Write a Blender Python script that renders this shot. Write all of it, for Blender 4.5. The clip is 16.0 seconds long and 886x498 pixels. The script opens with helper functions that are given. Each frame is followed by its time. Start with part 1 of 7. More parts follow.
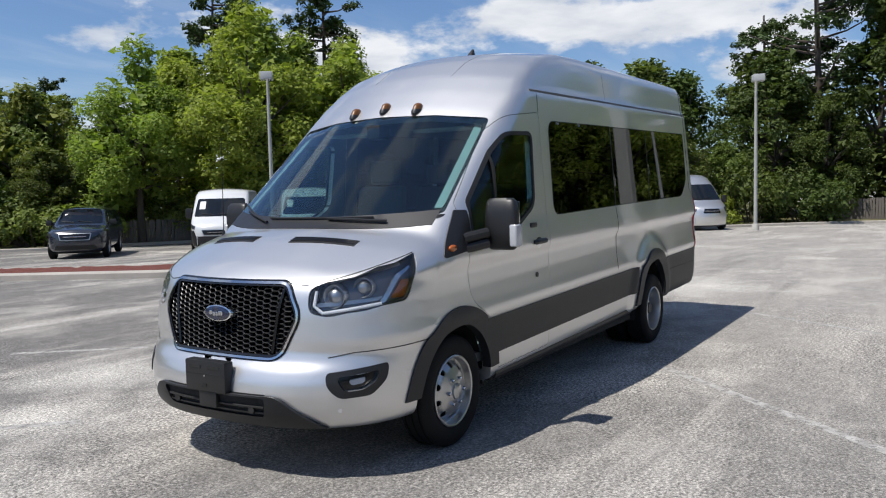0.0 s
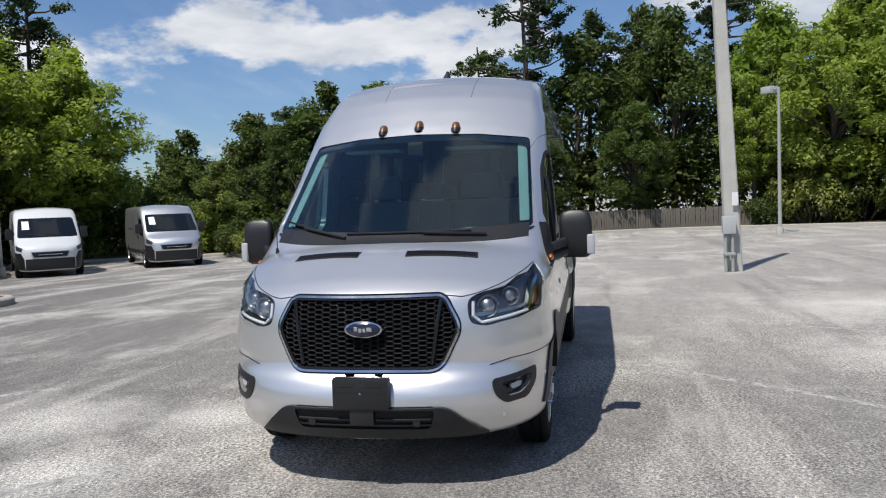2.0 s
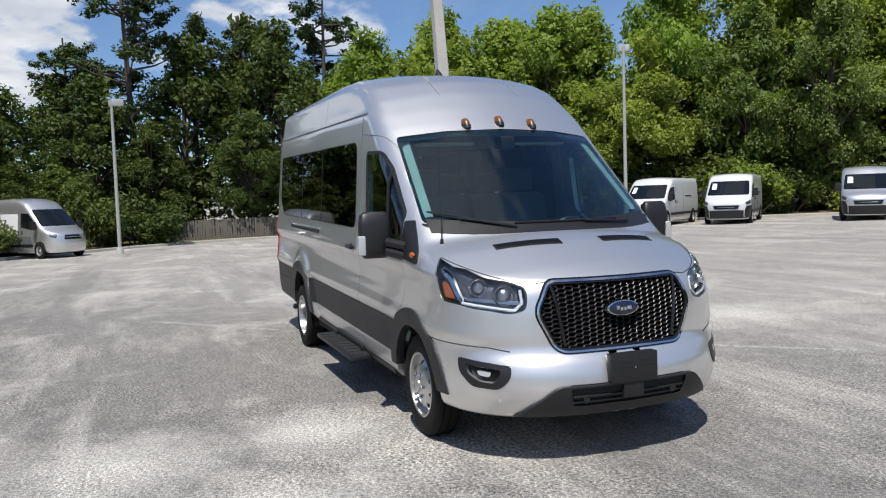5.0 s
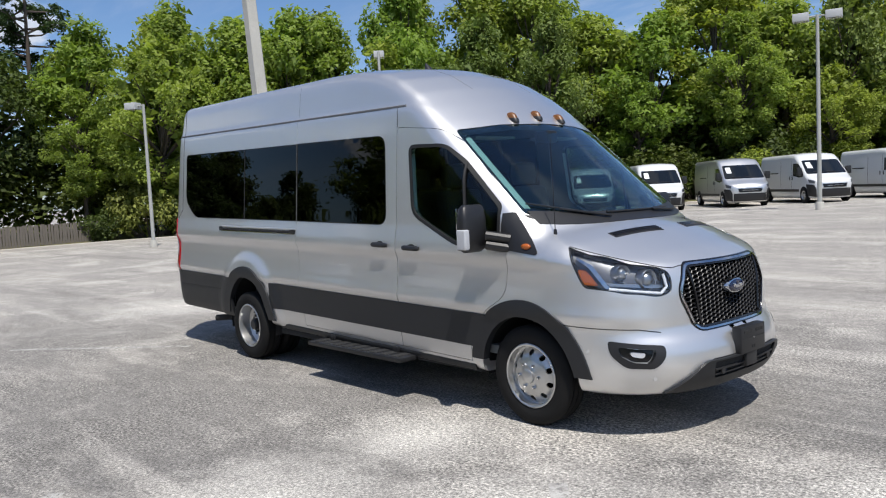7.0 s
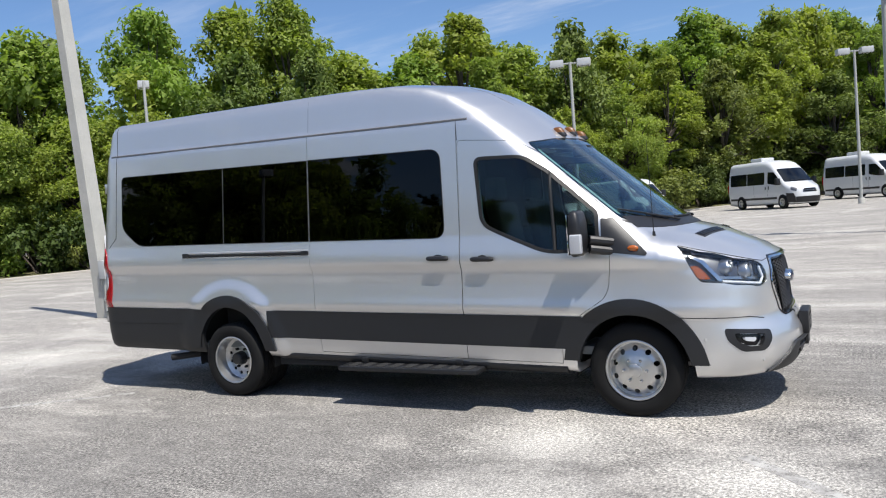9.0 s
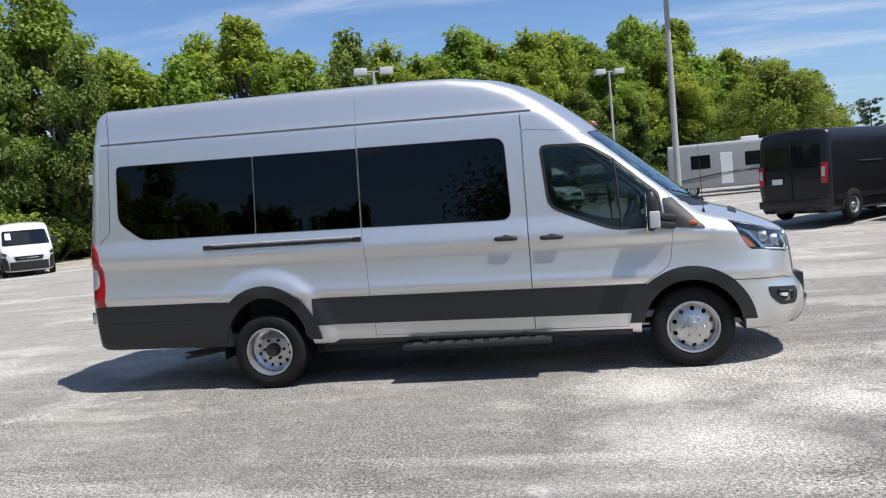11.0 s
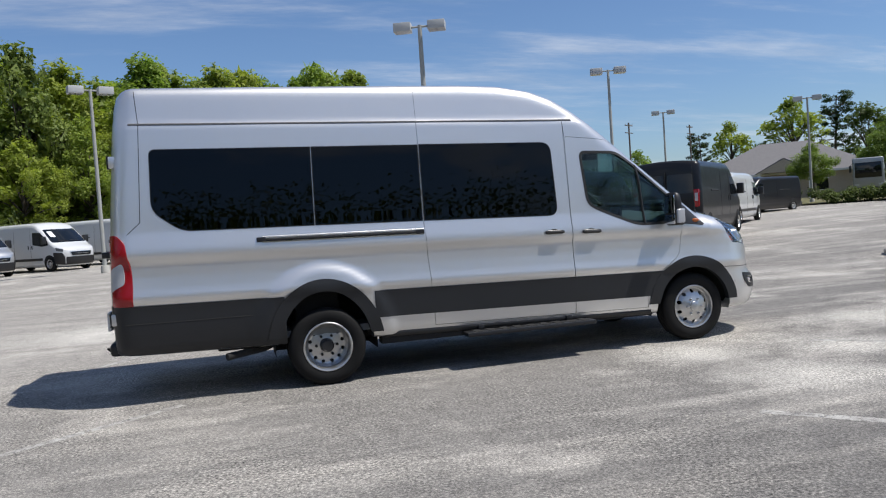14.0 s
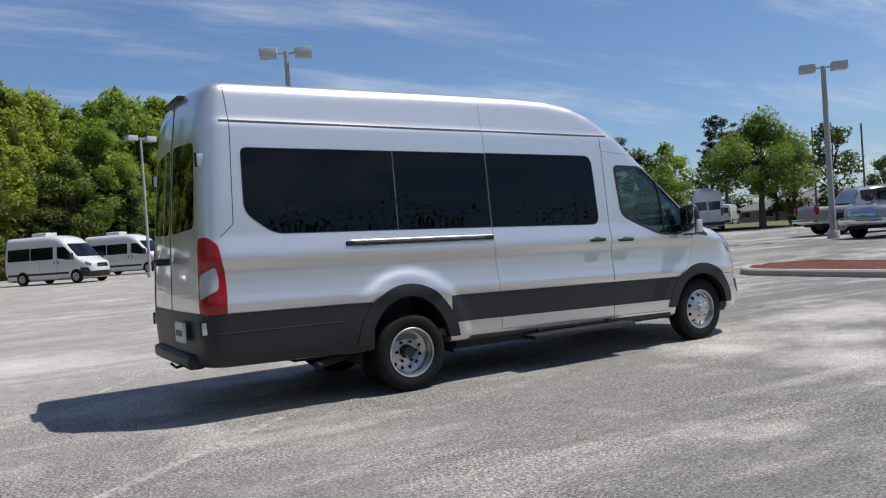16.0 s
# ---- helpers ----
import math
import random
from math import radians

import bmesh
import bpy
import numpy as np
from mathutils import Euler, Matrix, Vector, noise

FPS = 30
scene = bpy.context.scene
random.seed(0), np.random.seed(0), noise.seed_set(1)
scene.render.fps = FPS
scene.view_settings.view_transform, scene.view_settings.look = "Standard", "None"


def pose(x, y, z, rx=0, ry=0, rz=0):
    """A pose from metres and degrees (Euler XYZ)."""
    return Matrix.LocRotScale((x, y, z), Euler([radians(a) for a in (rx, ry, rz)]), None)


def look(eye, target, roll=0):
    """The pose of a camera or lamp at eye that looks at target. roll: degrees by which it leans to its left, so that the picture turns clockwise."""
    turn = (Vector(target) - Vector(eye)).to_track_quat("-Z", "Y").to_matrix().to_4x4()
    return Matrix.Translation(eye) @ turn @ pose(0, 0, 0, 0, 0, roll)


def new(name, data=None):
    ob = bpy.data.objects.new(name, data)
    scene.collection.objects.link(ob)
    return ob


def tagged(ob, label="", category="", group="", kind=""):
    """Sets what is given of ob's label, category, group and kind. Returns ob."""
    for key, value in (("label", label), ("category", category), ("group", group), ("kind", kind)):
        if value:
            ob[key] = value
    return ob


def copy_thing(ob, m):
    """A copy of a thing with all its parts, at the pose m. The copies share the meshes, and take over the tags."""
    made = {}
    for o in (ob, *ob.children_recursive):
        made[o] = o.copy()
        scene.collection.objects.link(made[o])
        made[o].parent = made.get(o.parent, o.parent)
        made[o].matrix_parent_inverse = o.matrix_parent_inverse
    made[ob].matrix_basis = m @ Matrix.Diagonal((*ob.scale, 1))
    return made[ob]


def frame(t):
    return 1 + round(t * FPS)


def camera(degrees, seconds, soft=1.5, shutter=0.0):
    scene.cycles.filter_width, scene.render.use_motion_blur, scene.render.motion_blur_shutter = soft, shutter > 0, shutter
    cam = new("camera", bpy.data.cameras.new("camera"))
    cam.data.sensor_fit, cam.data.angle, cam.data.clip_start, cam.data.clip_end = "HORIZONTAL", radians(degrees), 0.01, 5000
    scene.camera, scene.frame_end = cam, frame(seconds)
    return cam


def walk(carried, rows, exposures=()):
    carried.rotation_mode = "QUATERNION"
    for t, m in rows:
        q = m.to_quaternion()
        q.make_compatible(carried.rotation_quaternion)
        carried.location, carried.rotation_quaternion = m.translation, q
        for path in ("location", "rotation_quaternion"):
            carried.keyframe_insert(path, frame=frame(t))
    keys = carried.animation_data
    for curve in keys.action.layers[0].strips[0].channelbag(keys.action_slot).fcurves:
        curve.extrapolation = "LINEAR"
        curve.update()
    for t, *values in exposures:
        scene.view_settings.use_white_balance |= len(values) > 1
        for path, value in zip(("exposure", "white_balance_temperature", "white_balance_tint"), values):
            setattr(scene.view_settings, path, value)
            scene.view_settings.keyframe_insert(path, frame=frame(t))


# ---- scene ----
cam = camera(58.6, 16.0, 1.15)
PATH = [
    (0, (4.055, 3.466, 1.551), (2.369, 2.4, 1.41), -1.4),
    (0.5, (4.449, 2.992, 1.547), (2.67, 2.086, 1.414), -1.8),
    (1, (4.725, 2.486, 1.546), (2.872, 1.744, 1.417), -2.0),
    (1.5, (4.972, 1.889, 1.581), (3.057, 1.324, 1.455), -1.9),
    (2, (5.194, 1.277, 1.596), (3.233, 0.901, 1.479), -2.0),
    (2.5, (5.302, 0.625, 1.604), (3.313, 0.449, 1.491), -1.9),
    (3, (5.456, -0.035, 1.631), (3.46, -0.022, 1.507), -1.9),
    (3.5, (5.406, -0.668, 1.593), (3.419, -0.47, 1.476), -1.8),
    (4, (5.334, -1.341, 1.592), (3.375, -0.96, 1.469), -1.8),
    (6.5, (3.961, -4.378, 1.595), (2.349, -3.203, 1.457), -2.5),
    (7, (3.54, -4.881, 1.616), (2.058, -3.547, 1.469), -2.8),
    (7.5, (3.103, -5.439, 1.594), (1.767, -3.957, 1.458), -3.2),
    (8, (2.619, -5.903, 1.598), (1.42, -4.308, 1.473), -3.8),
    (8.5, (2.026, -6.232, 1.548), (0.961, -4.543, 1.454), -3.8),
    (9, (1.491, -6.52, 1.569), (0.547, -4.758, 1.477), -4.2),
    (11.5, (-1.495, -8.003, 1.566), (-1.693, -6.016, 1.444), -4.9),
    (12, (-2.107, -8.139, 1.548), (-2.167, -6.144, 1.424), -4.8),
    (12.5, (-2.699, -8.23, 1.477), (-2.616, -6.235, 1.366), -4.6),
    (13, (-3.313, -8.232, 1.465), (-3.08, -6.248, 1.362), -4.3),
    (13.5, (-3.946, -8.181, 1.438), (-3.558, -6.221, 1.349), -4.0),
    (14, (-4.565, -8.052, 1.399), (-4.035, -6.124, 1.325), -3.9),
    (14.5, (-5.211, -7.969, 1.364), (-4.546, -6.084, 1.309), -3.9),
    (15, (-5.82, -7.741, 1.325), (-5.024, -5.906, 1.285), -4.0),
    (15.5, (-6.44, -7.503, 1.299), (-5.528, -5.723, 1.273), -3.9),
    (16, (-7.007, -7.169, 1.29), (-5.987, -5.449, 1.273), -3.9),
]
EXPOSURE = ((0, 0.06), (1.5, 0.02), (3, -0.05), (4, 0.0), (6.5, 0.12), (8, 0.22), (9.2, 0.36), (11.4, 0.30), (12.5, 0.14), (14, 0.02), (16, -0.05))
walk(cam, [(t, look(eye, target, roll)) for t, eye, target, roll in PATH], EXPOSURE)

# ---------------------------------------------------------------- world, sun
SUN_DIR = Vector((0.46, -0.235, 1.0)).normalized()
SUN_ELEV = math.asin(SUN_DIR.z)
SUN_ROT = math.atan2(SUN_DIR.x, SUN_DIR.y)


def make_world():
    w = bpy.data.worlds.new("sky")
    scene.world = w
    w.use_nodes = True
    nt = w.node_tree
    nt.nodes.clear()
    N, L = nt.nodes.new, nt.links.new
    out = N("ShaderNodeOutputWorld")
    bg = N("ShaderNodeBackground")
    sky = N("ShaderNodeTexSky")
    sky.sky_type = "NISHITA"
    sky.sun_disc = False
    sky.sun_elevation = SUN_ELEV
    sky.sun_rotation = SUN_ROT
    sky.air_density, sky.dust_density, sky.ozone_density = 1.0, 0.6, 2.2
    co = N("ShaderNodeTexCoord")
    sep = N("ShaderNodeSeparateXYZ")
    L(co.outputs["Generated"], sep.inputs[0])
    # cloud deck: the view direction laid on a flat layer overhead
    up = N("ShaderNodeMath"); up.operation = "MAXIMUM"; up.inputs[1].default_value = 0.03
    L(sep.outputs["Z"], up.inputs[0])
    lift = N("ShaderNodeMath"); lift.operation = "ADD"; lift.inputs[1].default_value = 0.12
    L(up.outputs[0], lift.inputs[0])
    dv = N("ShaderNodeVectorMath"); dv.operation = "DIVIDE"
    L(co.outputs["Generated"], dv.inputs[0])
    cmb = N("ShaderNodeCombineXYZ")
    for k in range(3):
        L(lift.outputs[0], cmb.inputs[k])
    L(cmb.outputs[0], dv.inputs[1])

    def cloud(scale, stretch, detail, lo, hi, seed, rough):
        mp = N("ShaderNodeMapping")
        mp.inputs["Scale"].default_value = stretch
        mp.inputs["Rotation"].default_value = (0, 0, radians(35))
        mp.inputs["Location"].default_value = (seed, seed * 0.7, 0)
        L(dv.outputs[0], mp.inputs[0])
        nz = N("ShaderNodeTexNoise")
        nz.inputs["Scale"].default_value = scale
        nz.inputs["Detail"].default_value = detail
        nz.inputs["Roughness"].default_value = rough
        L(mp.outputs[0], nz.inputs["Vector"])
        rp = N("ShaderNodeMapRange")
        rp.inputs["From Min"].default_value, rp.inputs["From Max"].default_value = lo, hi
        rp.interpolation_type = "SMOOTHSTEP"
        L(nz.outputs["Fac"], rp.inputs["Value"])
        return rp.outputs[0]

    mp = N("ShaderNodeMapping")
    mp.inputs["Scale"].default_value = (4.0, 4.0, 8.5)
    mp.inputs["Location"].default_value = (3.1, 0.4, 0.2)
    L(co.outputs["Generated"], mp.inputs[0])
    nz = N("ShaderNodeTexNoise")
    nz.inputs["Scale"].default_value = 1.0
    nz.inputs["Detail"].default_value = 9
    nz.inputs["Roughness"].default_value = 0.56
    L(mp.outputs[0], nz.inputs["Vector"])
    heap = N("ShaderNodeMapRange")
    heap.inputs["From Min"].default_value, heap.inputs["From Max"].default_value = 0.525, 0.60
    heap.interpolation_type = "SMOOTHSTEP"
    L(nz.outputs["Fac"], heap.inputs["Value"])
    cumulus = heap.outputs[0]
    cirrus = cloud(0.9, (0.45, 1.6, 0.0), 9, 0.45, 0.76, 1.7, 0.66)
    # heaped clouds over the woods behind the van, streaks elsewhere
    toward = N("ShaderNodeVectorMath"); toward.operation = "DOT_PRODUCT"
    toward.inputs[1].default_value = (-0.94, -0.34, 0.0)
    L(co.outputs["Generated"], toward.inputs[0])
    side = N("ShaderNodeMapRange")
    side.inputs["From Min"].default_value, side.inputs["From Max"].default_value = 0.66, 0.86
    side.interpolation_type = "SMOOTHSTEP"
    L(toward.outputs["Value"], side.inputs["Value"])
    over = N("ShaderNodeMapRange")
    over.inputs["From Min"].default_value, over.inputs["From Max"].default_value = 0.72, 0.88
    over.inputs["To Max"].default_value = 0.45
    L(sep.outputs["Z"], over.inputs["Value"])
    where = N("ShaderNodeMath"); where.operation = "MAXIMUM"
    L(side.outputs[0], where.inputs[0]); L(over.outputs[0], where.inputs[1])
    south = N("ShaderNodeMapRange")
    south.inputs["From Min"].default_value, south.inputs["From Max"].default_value = -0.25, -0.75
    south.inputs["To Max"].default_value = 0.5
    L(sep.outputs["Y"], south.inputs["Value"])
    where2 = N("ShaderNodeMath"); where2.operation = "MAXIMUM"
    L(where.outputs[0], where2.inputs[0]); L(south.outputs[0], where2.inputs[1])
    where = where2
    mcu = N("ShaderNodeMath"); mcu.operation = "MULTIPLY"
    L(cumulus, mcu.inputs[0]); L(where.outputs[0], mcu.inputs[1])
    thin = N("ShaderNodeMapRange")
    thin.inputs["From Min"].default_value, thin.inputs["From Max"].default_value = 0.0, 0.6
    thin.inputs["To Min"].default_value, thin.inputs["To Max"].default_value = 0.68, 0.22
    L(toward.outputs["Value"], thin.inputs["Value"])
    ci = N("ShaderNodeMath"); ci.operation = "MULTIPLY"
    L(cirrus, ci.inputs[0]); L(thin.outputs[0], ci.inputs[1])
    allc = N("ShaderNodeMath"); allc.operation = "MAXIMUM"
    L(mcu.outputs[0], allc.inputs[0]); L(ci.outputs[0], allc.inputs[1])
    # cloud shading: thicker parts a little greyer
    shade = cloud(2.6, (1, 1, 0.0), 5, 0.3, 0.75, 9.1, 0.5)
    ramp = N("ShaderNodeMix"); ramp.data_type = "RGBA"
    ramp.inputs["A"].default_value = (8.6, 8.8, 9.2, 1)
    ramp.inputs["B"].default_value = (5.2, 5.7, 6.6, 1)
    L(shade, ramp.inputs["Factor"])
    blue = N("ShaderNodeMix"); blue.data_type = "RGBA"; blue.blend_type = "MULTIPLY"
    blue.inputs["Factor"].default_value = 1.0
    blue.inputs["B"].default_value = SKY_TINT
    L(sky.outputs[0], blue.inputs["A"])
    mix = N("ShaderNodeMix"); mix.data_type = "RGBA"
    L(allc.outputs[0], mix.inputs["Factor"])
    L(blue.outputs["Result"], mix.inputs["A"])
    L(ramp.outputs["Result"], mix.inputs["B"])
    L(mix.outputs["Result"], bg.inputs["Color"])
    bg.inputs["Strength"].default_value = SKY_STRENGTH
    L(bg.outputs[0], out.inputs[0])


SKY_STRENGTH = 0.098
SKY_TINT = (0.78, 0.92, 1.12, 1)
make_world()
sun = new("sun", bpy.data.lights.new("sun", "SUN"))
sun.data.energy = 5.0
sun.data.angle = radians(0.53)
sun.data.color = (1.0, 0.955, 0.89)
sun.matrix_world = look((30, -12, 55), (0, 0, 0))
sun.matrix_world = SUN_DIR.to_track_quat("Z", "Y").to_matrix().to_4x4() @ Matrix.Translation((0, 0, 60))

# ---------------------------------------------------------------- materials


class Mat:
    """Small builder round one node material."""

    def __init__(self, name):
        self.m = bpy.data.materials.new(name)
        self.m.use_nodes = True
        self.nt = self.m.node_tree
        self.b = self.nt.nodes["Principled BSDF"]
        self.co = self.nt.nodes.new("ShaderNodeTexCoord")

    def node(self, kind, **inputs):
        n = self.nt.nodes.new(kind)
        for k, v in inputs.items():
            n.inputs[k.replace("_", " ")].default_value = v
        return n

    def link(self, a, b):
        self.nt.links.new(a, b)

    def set(self, **kw):
        for k, v in kw.items():
            self.b.inputs[k.replace("_", " ")].default_value = v
        return self

    def noise(self, scale, detail=4, rough=0.55, coords="Object", stretch=None):
        n = self.node("ShaderNodeTexNoise", Scale=scale, Detail=detail, Roughness=rough)
        src = self.co.outputs[coords]
        if stretch:
            mp = self.node("ShaderNodeMapping", Scale=stretch)
            self.link(src, mp.inputs[0])
            src = mp.outputs[0]
        self.link(src, n.inputs["Vector"])
        return n.outputs["Fac"]

    def ramp(self, fac, stops):
        r = self.nt.nodes.new("ShaderNodeValToRGB")
        el = r.color_ramp.elements
        while len(el) < len(stops):
            el.new(0.5)
        for e, (p, c) in zip(el, stops):
            e.position = p
            e.color = (*c, 1) if len(c) == 3 else c
        self.link(fac, r.inputs[0])
        return r.outputs[0]

    def mix(self, fac, a, b, blend="MIX"):
        m = self.nt.nodes.new("ShaderNodeMix")
        m.data_type, m.blend_type = "RGBA", blend
        for s, v in (("Factor", fac), ("A", a), ("B", b)):
            if isinstance(v, (int, float)):
                m.inputs[s].default_value = v
            elif isinstance(v, tuple):
                m.inputs[s].default_value = (*v, 1)
            else:
                self.link(v, m.inputs[s])
        return m.outputs["Result"]

    def color(self, sock):
        self.link(sock, self.b.inputs["Base Color"])
        return self

    def rough(self, fac, lo, hi):
        r = self.node("ShaderNodeMapRange", To_Min=lo, To_Max=hi)
        self.link(fac, r.inputs["Value"])
        self.link(r.outputs[0], self.b.inputs["Roughness"])
        return self

    def bump(self, fac, strength, dist):
        n = self.node("ShaderNodeBump", Strength=strength, Distance=dist)
        self.link(fac, n.inputs["Height"])
        self.link(n.outputs[0], self.b.inputs["Normal"])
        return self


def paint_metal(name, c, metallic=0.75, rough=0.33):
    k = Mat(name)
    flake = k.noise(900, 2, 0.6)
    dust = k.noise(2.2, 5, 0.6)
    lo, hi = tuple(v * 0.92 for v in c), tuple(min(1, v * 1.06) for v in c)
    base = k.mix(flake, lo, hi)
    k.color(k.mix(k.ramp(dust, [(0.35, (0, 0, 0)), (0.9, (0.10, 0.10, 0.10))]), base, (0.46, 0.45, 0.44)))
    k.set(Metallic=metallic, Coat_Weight=1.0, Coat_Roughness=0.04, Coat_IOR=1.5)
    k.rough(dust, rough - 0.03, rough + 0.05)
    k.bump(flake, 0.02, 0.0005)
    return k.m


def paint_plain(name, c, rough=0.3, coat=0.8):
    k = Mat(name)
    dust = k.noise(3.0, 5, 0.6)
    k.color(k.mix(k.ramp(dust, [(0.4, (0, 0, 0)), (0.85, (0.18, 0.18, 0.18))]), c, tuple(0.85 * v + 0.012 for v in c)))
    k.set(Coat_Weight=coat, Coat_Roughness=0.05)
    k.rough(dust, rough - 0.05, rough + 0.08)
    return k.m


def plastic(name, c, rough=0.5, grain=350):
    k = Mat(name)
    g = k.noise(grain, 3, 0.6)
    s = k.noise(4, 5, 0.6)
    k.color(k.mix(s, tuple(v * 0.85 for v in c), tuple(v * 1.2 for v in c)))
    k.rough(s, rough - 0.06, rough + 0.08)
    k.bump(g, 0.15, 0.001)
    return k.m


def rubber(name):
    k = Mat(name)
    s = k.noise(9, 5, 0.6)
    k.color(k.mix(s, (0.007, 0.007, 0.007), (0.015, 0.0148, 0.0145)))
    k.rough(s, 0.62, 0.85)
    k.set(Specular_IOR_Level=0.18)
    k.bump(k.noise(160, 3), 0.2, 0.002)
    return k.m


def metal(name, c, rough=0.3, grain=30):
    k = Mat(name)
    s = k.noise(grain, 5, 0.6)
    k.color(k.mix(s, tuple(v * 0.86 for v in c), tuple(min(1, v * 1.1) for v in c)))
    k.set(Metallic=1.0)
    k.rough(s, max(0.02, rough - 0.08), rough + 0.1)
    return k.m


def glass_sheet(name, tint, face=0.03):
    """Thin pane: what is behind it shows through the tint, and its face mirrors by its angle."""
    k = Mat(name)
    nt = k.nt
    nt.nodes.remove(k.b)
    tr = nt.nodes.new("ShaderNodeBsdfTransparent")
    tr.inputs[0].default_value = (*tint, 1)
    gl = nt.nodes.new("ShaderNodeBsdfGlossy")
    gl.inputs["Roughness"].default_value = 0.012
    gl.inputs["Color"].default_value = (0.95, 0.97, 1.0, 1)
    lw = nt.nodes.new("ShaderNodeLayerWeight")
    lw.inputs["Blend"].default_value = 0.5
    pw = k.node("ShaderNodeMath")
    pw.operation = "POWER"
    pw.inputs[1].default_value = 4.6
    k.link(lw.outputs["Facing"], pw.inputs[0])
    mr = k.node("ShaderNodeMapRange", To_Min=face, To_Max=0.9)
    k.link(pw.outputs[0], mr.inputs["Value"])
    mx = nt.nodes.new("ShaderNodeMixShader")
    k.link(mr.outputs[0], mx.inputs[0])
    k.link(tr.outputs[0], mx.inputs[1])
    k.link(gl.outputs[0], mx.inputs[2])
    k.link(mx.outputs[0], nt.nodes["Material Output"].inputs[0])
    return k.m


def asphalt(name):
    k = Mat(name)
    co = "Object"
    speck = k.node("ShaderNodeTexVoronoi", Scale=112.0)
    k.link(k.co.outputs[co], speck.inputs["Vector"])
    mid = k.noise(5.5, 6, 0.65, co)
    blot = k.noise(0.42, 7, 0.62, co)
    wide = k.noise(0.16, 4, 0.5, co)
    streak = k.noise(0.7, 7, 0.66, co, (0.35, 1.3, 1))
    # newer, darker surface on one side of the lot, older bleached surface beyond
    sep = k.node("ShaderNodeSeparateXYZ")
    k.link(k.co.outputs[co], sep.inputs[0])
    sl = k.node("ShaderNodeVectorMath")
    sl.operation = "DOT_PRODUCT"
    sl.inputs[1].default_value = (-0.55, 0.83, 0)
    k.link(k.co.outputs[co], sl.inputs[0])
    wob = k.node("ShaderNodeMath")
    wob.operation = "MULTIPLY_ADD"
    wob.inputs[1].default_value = 9.0
    k.link(wide, wob.inputs[0])
    k.link(sl.outputs["Value"], wob.inputs[2])
    age = k.node("ShaderNodeMapRange", From_Min=1.0, From_Max=10.5)
    k.link(wob.outputs[0], age.inputs["Value"])
    fresh = k.ramp(mid, [(0.28, (0.118, 0.113, 0.108)), (0.72, (0.205, 0.198, 0.188))])
    old = k.ramp(mid, [(0.28, (0.245, 0.233, 0.217)), (0.72, (0.370, 0.353, 0.328))])
    base = k.mix(age.outputs[0], fresh, old)
    pale = k.mix(k.ramp(blot, [(0.53, (0, 0, 0)), (0.66, (0.8, 0.8, 0.8))]), base, (0.50, 0.476, 0.437))
    pale2 = k.mix(k.ramp(streak, [(0.50, (0, 0, 0)), (0.66, (0.72, 0.72, 0.72))]), pale, (0.46, 0.436, 0.398))
    # long dark drag marks and seams
    mp = k.node("ShaderNodeMapping", Scale=(0.09, 1.1, 1), Rotation=(0, 0, radians(-32)))
    k.link(k.co.outputs[co], mp.inputs[0])
    drag = k.node("ShaderNodeTexNoise", Scale=0.8, Detail=5.0, Roughness=0.6)
    k.link(mp.outputs[0], drag.inputs["Vector"])
    pale2 = k.mix(k.ramp(drag.outputs["Fac"], [(0.565, (0, 0, 0)), (0.64, (0.42, 0.42, 0.42))]), pale2, (0.150, 0.143, 0.135))
    pale2 = k.mix(k.ramp(drag.outputs["Fac"], [(0.32, (0.55, 0.55, 0.55)), (0.43, (0, 0, 0))]), pale2, (0.53, 0.505, 0.465))
    # dusty spills with ragged edges
    ragged = k.noise(1.6, 6, 0.7, co)
    col = pale2
    for x, y, r in ((-0.45, -1.6, 0.75), (-0.2, -2.9, 0.9), (0.95, -2.0, 0.7), (2.4, -0.9, 1.0), (-3.0, 4.3, 1.3), (-6.6, 5.2, 1.8), (3.2, -3.6, 1.3), (-8.5, 0.2, 1.4)):
        ds = k.node("ShaderNodeVectorMath")
        ds.operation = "DISTANCE"
        ds.inputs[1].default_value = (x, y, 0)
        k.link(k.co.outputs[co], ds.inputs[0])
        ad = k.node("ShaderNodeMath")
        ad.operation = "MULTIPLY_ADD"
        ad.inputs[1].default_value = r * 1.5
        k.link(ragged, ad.inputs[0])
        k.link(ds.outputs["Value"], ad.inputs[2])
        fd = k.node("ShaderNodeMapRange", From_Min=r * 0.62, From_Max=r * 1.75, To_Min=0.85, To_Max=0.0)
        k.link(ad.outputs[0], fd.inputs["Value"])
        col = k.mix(fd.outputs[0], col, (0.60, 0.58, 0.535))
    # cracks and oil spots
    oil = k.noise(0.9, 5, 0.6, co)
    col = k.mix(k.ramp(oil, [(0.66, (0, 0, 0)), (0.74, (0.45, 0.45, 0.45))]), col, (0.10, 0.096, 0.092))
    # open chippings, choked with dust in places
    open_texture = k.ramp(k.noise(0.55, 5, 0.6, co), [(0.40, (0.35, 0.35, 0.35)), (0.62, (1, 1, 1))])
    stone = k.ramp(speck.outputs["Color"], [(0.08, (0.55, 0.55, 0.55)), (0.5, (0.97, 0.97, 0.97)), (0.95, (1.55, 1.53, 1.50))])
    col = k.mix(0.7, col, stone, "MULTIPLY")
    chips = k.noise(44, 4, 0.74, co)
